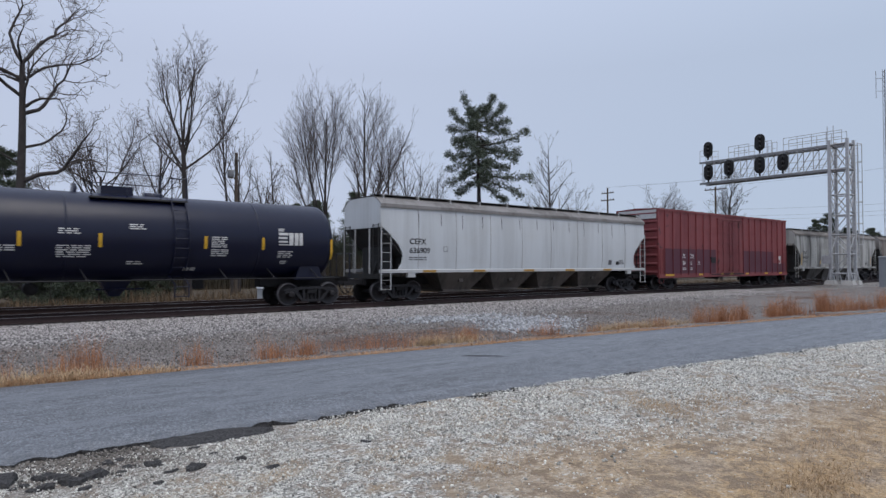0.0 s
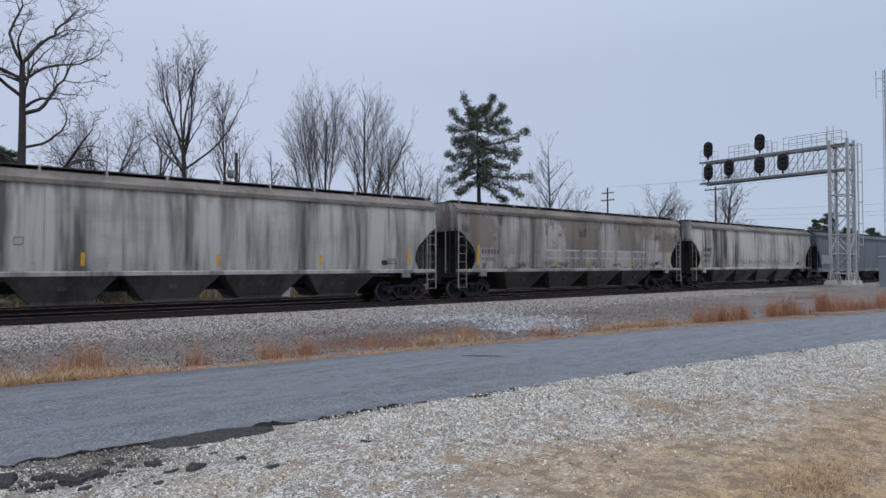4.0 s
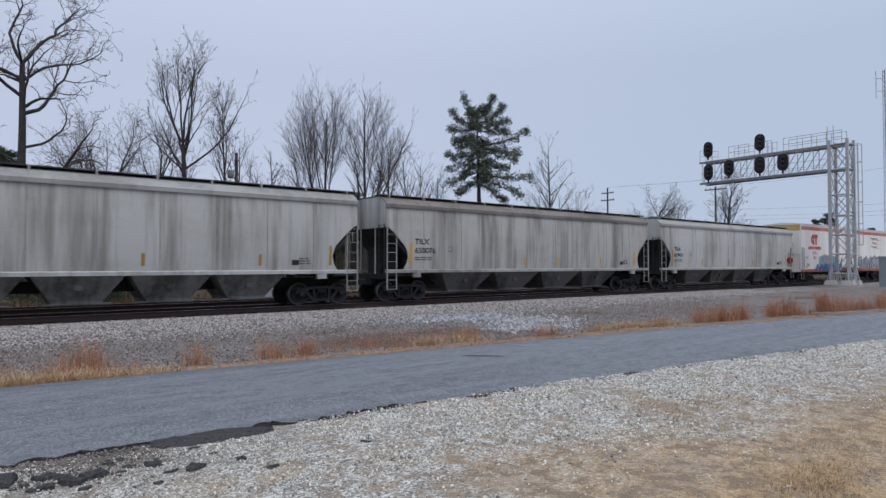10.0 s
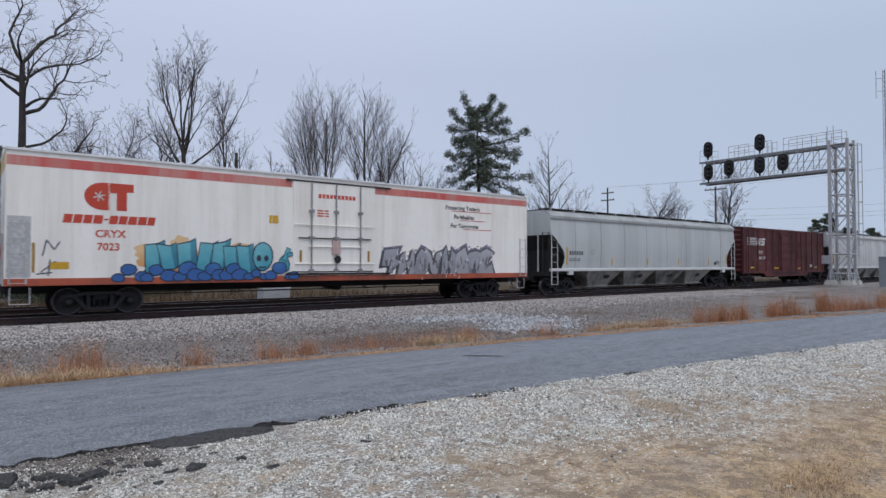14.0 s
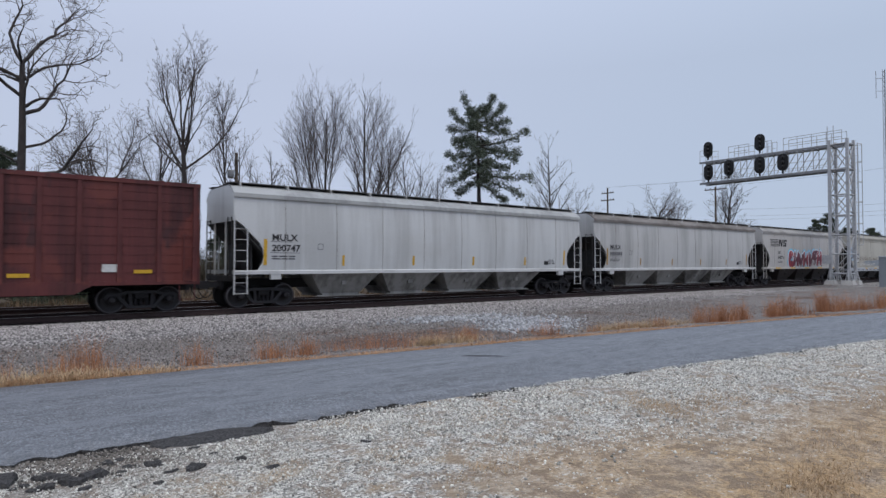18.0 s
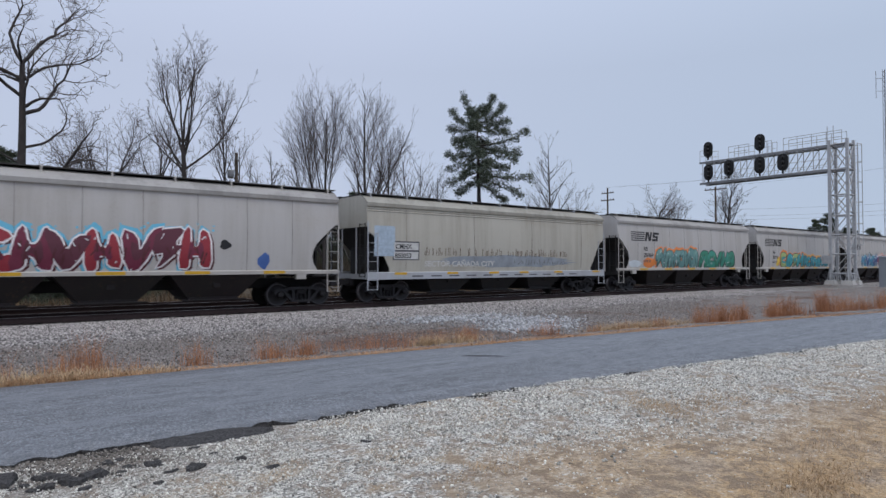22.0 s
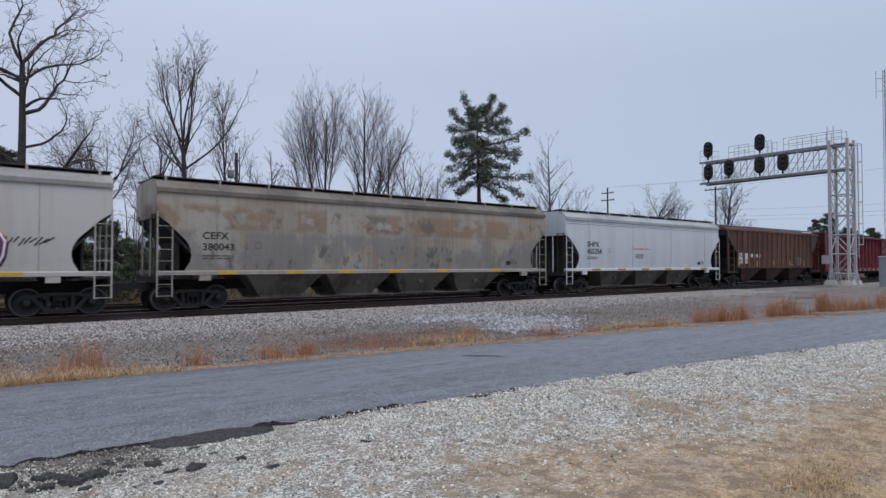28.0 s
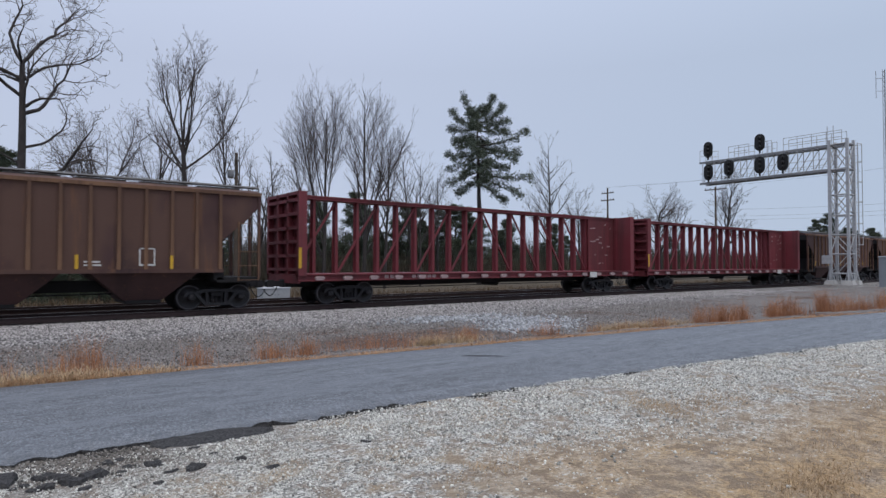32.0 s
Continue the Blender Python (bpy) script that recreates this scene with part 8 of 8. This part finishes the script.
plug_door(car, a + 7.35, a + 10.85, 1.05, 4.85, box_red, (1.3, 1.9, 2.55, 3.2, 3.9, 4.55), (a + 8.0, a + 8.9, a + 9.35, a + 10.3))
for x0, x1, z1 in ((a + 0.72, a + 7.1, 2.68), (a + 11.05, a + 15.9, 2.66), (a + 15.9, a + 18.2, 1.75)):
    mark(car, "repaint_patch", box_dark, [rect(x0, x1, 1.05, z1)], lambda z: 1.56, 0.004)
    for x in posts:
        if x0 < x < x1:
            mark(car, "repaint_patch", box_dark, [[(x - 0.078, 1.06), (x + 0.078, 1.06), (x + 0.07, z1), (x - 0.07, z1)]], lambda z: 1.615, 0.004)
flat_side = lambda z: 1.56
for txt, x in (("FL", 2.8), ("OX", 3.65)):
    lettering(car, txt, a + x, 2.08, 0.27, flat_side, ink_white, 0.012)
for txt, x in (("50", 2.8), ("51", 3.65), ("11", 4.65)):
    lettering(car, txt, a + x, 1.62, 0.25, flat_side, ink_white, 0.012)
fine_print(car, a + 2.8, 1.38, 0.4, 2, flat_side, ink_white, 3)
fine_print(car, a + 3.65, 1.38, 0.4, 2, flat_side, ink_white, 4)
mark(car, "white_notice", ink_white, [rect(a + 16.9, a + 17.35, 2.0, 2.3), rect(a + 16.9, a + 17.35, 1.72, 1.78), rect(a + 16.9, a + 16.95, 1.78, 1.98), rect(a + 17.3, a + 17.35, 1.78, 1.98)], flat_side, 0.01)
for x, w in ((1.2, 1.0), (5.0, 0.5), (7.9, 0.45), (9.3, 0.6), (11.6, 0.5), (14.7, 0.5), (17.2, 0.5)):
    mark(car, "reflective_strip", reflector, [rect(a + x - w / 2, a + x + w / 2, 0.9, 1.02)], lambda z: 1.62, 0.006)
bm = bmesh.new()
box(bm, a + 6.35, a + 6.95, -1.66, -1.56, 1.75, 2.15)
part("gear_box", bm, steel_dark, car)
bm = bmesh.new()
box(bm, -L / 2 - 0.008, -L / 2 + 0.0, -1.42, 1.42, 4.6, 5.17)
part("end_patch", bm, white_part, car, "pale grey painted top panel of the end")
join_train(car, 34.7, 53.1)

L = 19.17
car = hopper(L, hopper_mats("b", (0.50, 0.50, 0.47), SOOT, 0.85, 0.45, 0.2, (0.12, 0.115, 0.11), (0.42, 0.42, 0.4), clean_roof=False), 4, label="dirty white covered hopper car with sooty streaks")
marks(car, L, "TILX", "650243", material=ink)
upright_tapes(car, L, (1.3, 5.2, 9.4, 13.4, 17.7))
join_train(car, 54.75, 73.92)

L = 19.05
car = hopper(L, hopper_mats("c", (0.45, 0.43, 0.40), (0.045, 0.038, 0.034), 0.8, 0.6, 0.3, (0.09, 0.08, 0.075), (0.36, 0.35, 0.33), 1.6, ((2.45, 4.2, (0.15, 0.122, 0.10), 0.5, 0.35, 0.47), (1.4, 1.75, (0.05, 0.045, 0.04), 1.5, 2.5, 0.5), (3.2, 4.2, (0.05, 0.042, 0.037), 1.3, 0.5, 0.56)), clean_roof=False), 4, label="heavily weathered grey covered hopper car with brown stains", seams=10)
marks(car, L, "", "", material=ink_grey)
upright_tapes(car, L, (1.3, 6.8, 9.6, 13.9, 17.6))
for i in range(6):
    bm = bmesh.new()
    x = -L / 2 + 6.0 + 1.55 * i
    box(bm, x, x + 1.25, -1.605, -1.58, 2.38, 2.44)
    box(bm, x, x + 1.25, -1.595, -1.57, 1.98, 2.02)
    part("side_rub_rail", bm, white_part, car)
join_train(car, 75.2, 94.25)

L = 19.3
car = hopper(L, hopper_mats("d", (0.56, 0.55, 0.52), SOOT, 0.95, 0.35, 0.15, (0.15, 0.14, 0.13), (0.5, 0.49, 0.47), 1.3, clean_roof=False), 4, label="white covered hopper car with broad black streaks")
marks(car, L, "ADMX", "64424")
upright_tapes(car, L, (1.25, 4.4, 8.2, 13.0, 17.6), reflector_old)
rng = random.Random(19)
mark(car, "scrawled_tag", ink_grey, [stroke((-L / 2 + 5.6 + 0.16 * i + rng.uniform(-0.06, 0.06), 1.6 + rng.uniform(0, 0.2)), (-L / 2 + 5.6 + 0.16 * (i + rng.uniform(-0.8, 1.4)), 2.0 + rng.uniform(-0.15, 0.2)), 0.035) for i in range(58)], curve_side, 0.008)
join_train(car, 95.65, 114.95)

L = 19.35
car = hopper(L, hopper_mats("e", (0.135, 0.155, 0.185), (0.06, 0.065, 0.08), 0.4, 0.35, 0.04, (0.03, 0.03, 0.032), (0.165, 0.19, 0.23)), 3, CUT_STRAIGHT, deep_sill=True, seams=3, ribs_on_top=True, label="dark blue-grey covered hopper car with a deep side sill")
lettering(car, "ADMX 62070", -L / 2 + 3.0, 2.35, 0.24, curve_side, ink, 0.006, 0.95)
fine_print(car, -L / 2 + 3.0, 2.1, 1.0, 2, curve_side, ink, 12, 0.05)
mark(car, "white_notice", ink_white, [rect(L / 2 - 3.0, L / 2 - 2.55, 1.65, 1.9)], curve_side)
mark(car, "notice_print", ink, [rect(L / 2 - 2.95, L / 2 - 2.8, 1.69, 1.86), rect(L / 2 - 2.76, L / 2 - 2.6, 1.69, 1.86)], curve_side, 0.009)
sill_tapes(car, L, (2.0, 5.4, 8.8, 12.1, 15.2, 18.5), 1.02, 1.1, 0.8)
join_train(car, 116.25, 135.6)

L = 17.15
car = hopper(L, hopper_mats("f", (0.55, 0.555, 0.53), (0.14, 0.13, 0.11), 0.7, 0.4, 0.12, (0.24, 0.24, 0.23), (0.52, 0.53, 0.52)), 4, label="light grey covered hopper car with rain-streaked sides")
marks(car, L, "TILX", "330836", 1.65)
upright_tapes(car, L, (1.35, 3.7, 9.0, 13.0, 15.9), reflector_old)
join_train(car, 136.85, 154.0)

L = 19.35
car = hopper(L, hopper_mats("g", (0.53, 0.525, 0.50), (0.12, 0.11, 0.095), 0.75, 0.45, 0.25, (0.16, 0.155, 0.15), (0.42, 0.42, 0.4), clean_roof=False), 4, label="grimy light grey covered hopper car")
marks(car, L, "TILX", "650076")
upright_tapes(car, L, (1.3, 8.4, 11.0, 14.6, 17.9))
join_train(car, 155.4, 174.75)

L = 19.35
car = hopper(L, hopper_mats("h", (0.59, 0.59, 0.565), (0.16, 0.15, 0.13), 0.6, 0.4, 0.1, (0.14, 0.135, 0.125), (0.45, 0.45, 0.43)), 4, label="light grey covered hopper car with tan strips")
marks(car, L, "TILX", "639421")
upright_tapes(car, L, (1.3, 5.0, 8.7, 12.3, 15.2, 17.9), reflector_old)
join_train(car, 176.15, 195.5)

reefer_white = paint("reefer_white_paint", (0.88, 0.865, 0.815), (0.5, 0.44, 0.37), 0.3, 0.3, 0.05, 25)
L = 21.9
car = reefer(L, "white refrigerator car with red stripe and bright graffiti", reefer_white)
a = -L / 2
SILVER = (0.33, 0.34, 0.38)
block_graffiti(car, a + 3.6, a + 8.9, 1.1, 2.55, straight, 3)
graffiti(car, a + 13.2, a + 19.4, 1.1, 2.25, 8, (SILVER, (0.42, 0.42, 0.45)), (0.03, 0.03, 0.04), (0.12, 0.11, 0.15), straight, 9, True, (0.72, 0.72, 0.74), 0, (-0.12, -0.05))
mark(car, "graffiti_tag", spray((0.04, 0.05, 0.09)), [stroke(*p) for p in (((a + 0.95, 1.9), (a + 1.05, 2.4), 0.04), ((a + 1.05, 2.4), (a + 1.25, 2.1), 0.04), ((a + 1.25, 2.1), (a + 1.4, 2.35), 0.04), ((a + 0.9, 1.4), (a + 1.3, 1.75), 0.04), ((a + 1.1, 1.3), (a + 1.15, 1.8), 0.04), ((a + 0.8, 1.35), (a + 1.2, 1.4), 0.04))], straight)
join_train(car, 197.2, 219.1)

L = 19.85
car = hopper(L, hopper_mats("i", (0.58, 0.61, 0.61), (0.26, 0.27, 0.27), 0.3, 0.3, 0.04, (0.40, 0.39, 0.36), (0.68, 0.69, 0.69)), 4, label="clean pale grey covered hopper car with white sill")
marks(car, L, "", "", material=ink_grey)
upright_tapes(car, L, (1.3, 5.3, 8.9, 12.4, 16.2, 18.6))
for c in (-5.0, -1.7, 1.7, 5.0):
    mark(car, "bay_stencil", ink, [blob(random.Random(int(c)), c, 0.93, 0.3, 0.12, 14, 0.1)], lambda z: 1.22 + (z - 0.46) * 0.55 / 0.85 * 0.6, 0.05)
join_train(car, 220.9, 240.75)

L = 15.03
box_brown = paint("boxcar_brown_red_paint", (0.105, 0.019, 0.018), (0.022, 0.008, 0.010), 0.75, 0.75, 0.15, 23, 0.6, 1.5, ((1.0, 4.5, (0.13, 0.028, 0.021), 0.6, 0.5, 0.52), (2.2, 4.5, (0.04, 0.012, 0.014), 1.2, 0.5, 0.57)))
posts = [-L / 2 + p for p in (0.15, 1.0, 2.45, 3.85, 5.05, 6.05, 9.35, 10.3, 11.35, 12.5, 13.7, 14.85)]
car = boxcar(L, box_brown, 0.85, 4.42, posts, (6.2 - L / 2, 9.2 - L / 2), 9, "brown-red outside-post boxcar with worn white emblem", 0.16, 11, sill_low=0.15)
a = -L / 2
plug_door(car, a + 6.25, a + 9.15, 1.05, 4.1, box_brown, (1.35, 2.1, 2.75, 3.4), (a + 6.3,))
fs = lambda z: 1.565
stripes_logo(car, a + 0.75, 3.12, fs, ink_white)
lettering(car, "SOU", a + 2.62, 2.5, 0.22, fs, ink_white, 0.02)
lettering(car, "528", a + 2.58, 2.05, 0.22, fs, ink_white, 0.02)
lettering(car, "279", a + 3.22, 2.05, 0.22, fs, ink_white, 0.02)
for x, z in ((1.5, 1.35), (5.3, 1.3), (5.75, 1.3), (7.9, 0.82), (9.8, 1.25), (13.2, 1.35)):
    mark(car, "reflective_strip", reflector, [rect(a + x - 0.28, a + x + 0.28, z, z + 0.12)], fs, 0.03)
mark(car, "white_notice", ink_white, [rect(a + 12.0, a + 12.45, 1.4, 1.65)], fs, 0.02)
fine_print(car, a + 2.55, 1.75, 0.5, 2, fs, ink_grey, 3)
fine_print(car, a + 4.1, 1.75, 0.5, 2, fs, ink_grey, 4)
join_train(car, 242.0, 257.03)

for n, (x0, x1) in enumerate(((258.2, 277.55), (278.8, 298.25))):
    L = x1 - x0
    car = hopper(L, hopper_mats("jk"[n], ((0.65, 0.67, 0.67), (0.58, 0.585, 0.575))[n], (0.24, 0.24, 0.235), 0.35 + 0.2 * n, 0.3, 0.06, (0.36, 0.355, 0.335), (0.66, 0.67, 0.67), clean_roof=n == 0), 4, label=("pale grey covered hopper car with light bays", "light grey covered hopper car with dusty sides")[n])
    marks(car, L, "MULX", ("200747", "")[n], 1.45)
    mark(car, "number_ground", ink_grey, [rect(-L / 2 + 1.4, -L / 2 + 2.25, 2.5, 2.52), rect(-L / 2 + 1.4, -L / 2 + 2.6, 2.08, 2.1)], curve_side)
    upright_tapes(car, L, (1.2, 4.5, 8.0, 11.5, 15.0, 18.0), None if n == 0 else reflector_old)
    join_train(car, x0, x1)

NS_GREY = (0.56, 0.545, 0.525)
RED, DARKRED, MINT, GREEN, ORANGE, PURPLE, LIME = (0.30, 0.015, 0.03), (0.16, 0.01, 0.04), (0.16, 0.33, 0.30), (0.02, 0.22, 0.13), (0.62, 0.18, 0.03), (0.12, 0.012, 0.09), (0.36, 0.45, 0.16)


def grey_hopper(n, x0, x1, number, label, dirt=0.25):
    length = x1 - x0
    # bay colour: brown taken near black to hold the shade below the body
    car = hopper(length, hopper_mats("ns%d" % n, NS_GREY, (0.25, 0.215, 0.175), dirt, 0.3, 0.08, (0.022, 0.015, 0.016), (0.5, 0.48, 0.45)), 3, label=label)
    stripes_logo(car, -length / 2 + 1.3, 3.1, curve_side, ink)
    lettering(car, "NS", -length / 2 + 2.6, 2.5, 0.25, curve_side, ink)
    if number:
        lettering(car, number, -length / 2 + 2.6, 2.1, 0.25, curve_side, ink)
    fine_print(car, -length / 2 + 2.6, 1.88, 0.8, 2, curve_side, ink_grey, 11, 0.05)
    sill_tapes(car, length, (2.6, 5.3, 8.1, 10.8, 13.6), 1.30, 1.41, 0.85)
    join_train(car, x0, x1)
    return car, -length / 2


car, a = grey_hopper(1, 299.5, 315.82, "295972", "warm grey covered hopper car with red graffiti")
graffiti(car, a + 4.5, a + 11.2, 1.42, 2.75, 7, (RED, DARKRED, (0.10, 0.012, 0.03)), (0.62, 0.6, 0.6), (0.10, 0.36, 0.50), curve_side, 21)
mark(car, "graffiti_patch", spray((0.04, 0.10, 0.30)), [blob(random.Random(5), a + 13.2, 1.75, 0.22, 0.3, 9, 0.25)], curve_side)
mark(car, "dark_smudge", ink, [blob(random.Random(6), a + 11.75, 2.35, 0.2, 0.16, 10, 0.4)], curve_side)

L = 15.85
tan = (0.54, 0.52, 0.45)
car = hopper(L, hopper_mats("l", tan, (0.2, 0.17, 0.13), 0.3, 0.35, 0.12, (0.02, 0.02, 0.022), (0.46, 0.49, 0.53)), 3, CUT_STRAIGHT, deep_sill=True, seams=4, ribs_on_top=True, label="beige covered hopper car with grey deep side sill")
a = -L / 2
mark(car, "pale_blue_patch", plain("pale_blue_paint", (0.42, 0.52, 0.62), 0.6), [rect(a + 0.35, a + 1.4, 2.0, 3.3)], curve_side, 0.005)
mark(car, "number_border", ink_grey, [rect(a + 1.3, a + 2.7, 1.83, 2.66)], curve_side, 0.004)
mark(car, "number_ground", ink_white, [rect(a + 1.35, a + 2.65, 2.28, 2.6), rect(a + 1.35, a + 2.65, 1.88, 2.2)], curve_side, 0.006)
lettering(car, "CMHX", a + 1.42, 2.33, 0.21, curve_side, ink, 0.009)
lettering(car, "850053", a + 1.4, 1.93, 0.21, curve_side, ink, 0.009)
rng = random.Random(8)
lettering(car, "SECTOR CA\u00d1ADA CITY", a + 3.0, 1.56, 0.25, curve_side, ink_white, 0.012, 1.15)
mark(car, "pale_blue_patch", plain("thin_blue_overpaint", (0.30, 0.335, 0.37), 0.65, 0.0, 0.3, 2.0), [blob(random.Random(14), a + 8.4, 1.8, 4.6, 0.3, 40, 0.16)], curve_side, 0.004)
mark(car, "scrawled_tag", ink_grey, [stroke((a + 8.7 + 0.2 * i + rng.uniform(-0.05, 0.05), 1.6 + rng.uniform(0, 0.1)), (a + 8.7 + 0.2 * (i + rng.uniform(-0.5, 1.0)), 1.85 + rng.uniform(-0.1, 0.1)), 0.03) for i in range(20)], curve_side, 0.009)
mark(car, "rust_run", plain("dark_rust_runs", (0.13, 0.085, 0.06), 0.8, 0.0, 0.4), [rect(a + x, a + x + rng.uniform(0.02, 0.05), 2.05, 2.15 + rng.uniform(0.05, 0.3)) for x in [2.9 + 0.11 * i + rng.uniform(-0.05, 0.05) for i in range(90)] if rng.random() < 0.75], curve_side, 0.007)
sill_tapes(car, L, (1.7, 4.6, 7.2, 9.3, 11.9, 15.1), 1.2, 1.3, 0.65)
mark(car, "sill_lettering", ink_grey, [rect(a + 2.3 + 1.05 * i, a + 2.9 + 1.05 * i, 1.1, 1.16) for i in range(11)], lambda z: 1.615, 0.004)
join_train(car, 317.15, 333.0)

car, a = grey_hopper(2, 334.35, 350.6, "296969", "warm grey covered hopper car with green graffiti")
graffiti(car, a + 3.9, a + 8.9, 1.42, 2.6, 9, (MINT, (0.12, 0.28, 0.27)), (0.05, 0.11, 0.11), ORANGE, curve_side, 41)
graffiti(car, a + 9.1, a + 14.0, 1.42, 2.6, 5, (GREEN, (0.03, 0.28, 0.2)), (0.015, 0.03, 0.03), (0.3, 0.15, 0.06), curve_side, 43, False)
mark(car, "white_smear", spray((0.5, 0.55, 0.58)), [blob(random.Random(9), a + 1.75, 1.7, 0.7, 0.22, 16, 0.2)], curve_side, 0.006)
mark(car, "orange_smear", spray(ORANGE), [blob(random.Random(10), a + 3.3, 1.75, 0.7, 0.32, 16, 0.2)], curve_side, 0.004)

car, a = grey_hopper(3, 351.9, 368.25, "297135", "warm grey covered hopper car with turquoise graffiti")
graffiti(car, a + 4.0, a + 8.2, 1.42, 2.55, 4, (LIME, (0.03, 0.34, 0.38)), (0.02, 0.05, 0.06), ORANGE, curve_side, 51)
graffiti(car, a + 8.5, a + 13.6, 1.42, 2.3, 8, ((0.02, 0.31, 0.37), (0.04, 0.38, 0.44)), (0.03, 0.05, 0.10), (0.6, 0.3, 0.05), curve_side, 53)
mark(car, "yellow_smear", spray((0.6, 0.4, 0.06)), [blob(random.Random(11), a + 3.6, 1.85, 0.3, 0.42, 14, 0.25)], curve_side, 0.004)

car, a = grey_hopper(4, 369.5, 385.9, "", "warm grey covered hopper car with purple graffiti")
graffiti(car, a + 4.2, a + 8.6, 1.42, 2.5, 6, ((0.03, 0.18, 0.34), (0.04, 0.26, 0.36), (0.03, 0.08, 0.24)), (0.5, 0.55, 0.58), (0.03, 0.05, 0.05), curve_side, 61)
graffiti(car, a + 8.8, a + 13.4, 1.42, 2.55, 5, (PURPLE, DARKRED), (0.62, 0.6, 0.62), (0.5, 0.2, 0.12), curve_side, 63)
mark(car, "black_tag", ink, [stroke((a + 13.5 + 0.13 * i, 2.2 + 0.05 * (i % 3)), (a + 13.6 + 0.15 * i, 2.48 - 0.04 * (i % 2)), 0.04) for i in range(9)], curve_side, 0.007)

L = 19.15
car = hopper(L, hopper_mats("m", (0.40, 0.38, 0.33), TAN_DIRT, 0.55, 0.75, 0.35, (0.17, 0.155, 0.135), (0.38, 0.36, 0.33), 2.0, ((1.45, 2.85, (0.19, 0.185, 0.175), 0.9, 0.5, 0.44), (1.5, 2.4, (0.10, 0.092, 0.085), 2.6, 1.6, 0.57), (2.9, 3.75, (0.22, 0.15, 0.10), 0.8, 0.9, 0.48), (3.0, 3.7, (0.12, 0.10, 0.085), 1.1, 0.9, 0.56)), clean_roof=False), 4, label="tan-stained grey covered hopper car")
marks(car, L, "CEFX", "380043")
sill_tapes(car, L, (2.4, 5.0, 7.2, 9.6, 12.2, 15.5), 1.3, 1.41, 0.7)
join_train(car, 387.2, 406.35)

L = 16.45
car = hopper(L, hopper_mats("n", (0.60, 0.645, 0.68), (0.3, 0.32, 0.34), 0.25, 0.2, 0.03, (0.14, 0.125, 0.11), (0.66, 0.68, 0.7)), 3, ribs_on_top=True, seams=4, label="clean white covered hopper car with beaded eaves")
marks(car, L, "SHPX", "455256", 1.8, 2.66, None, 0.29)
sill_tapes(car, L, (2.6, 5.0, 7.4, 9.9, 12.2, 14.3), 1.3, 1.41, 0.75, reflector_old)
lettering(car, "DO NOT HAMMER ON CAR", -L / 2 + 6.0, 2.55, 0.09, curve_side, ink_red, 0.006, 1.25)
fine_print(car, -L / 2 + 6.4, 2.25, 0.9, 5, curve_side, ink_grey, 9, 0.03)
join_train(car, 407.95, 424.4)

car = ribbed_hopper(16.05, "rusty brown ribbed hopper car with tan posts", 0)
join_train(car, 425.7, 441.75)
car = centerbeam(21.85, "empty red centerbeam flatcar with faded lettering", 1)
join_train(car, 443.25, 465.1)
car = centerbeam(22.1, "empty dull red centerbeam flatcar", 2)
join_train(car, 466.6, 488.7)
for n, (x0, x1) in enumerate(((490.4, 506.45), (507.85, 523.9))):
    car = ribbed_hopper(16.05, "brown ribbed hopper car with tan posts", 1 + n)
    join_train(car, x0, x1)


# ---- what moves ----
def motions():
    times = [4.0 * i for i in range(9)]
    for thing, middle in CARS:
        walk(thing, [(t, pose(middle - travelled(t), TRACK_Y, 0)) for t in times])
    # the wheels roll from 200 m ahead of the eye until 30 m past it
    start = dict(CARS)
    beats = [32.0 * i / 690 for i in range(691)]
    for w, dx in WHEELSETS:
        at = start[w.parent.parent]
        rows = [(t, pose(dx, 0, WHEEL_R, 0, -math.degrees(travelled(t)) / WHEEL_R, 0)) for t in beats if -30 < at - travelled(t) < 200]
        if not rows:
            continue
        if rows[0][0] > 0:
            rows.insert(0, (0.0, rows[0][1]))
        if rows[-1][0] < 32.0:
            rows.append((32.0, rows[-1][1]))
        walk(w, rows)


motions()
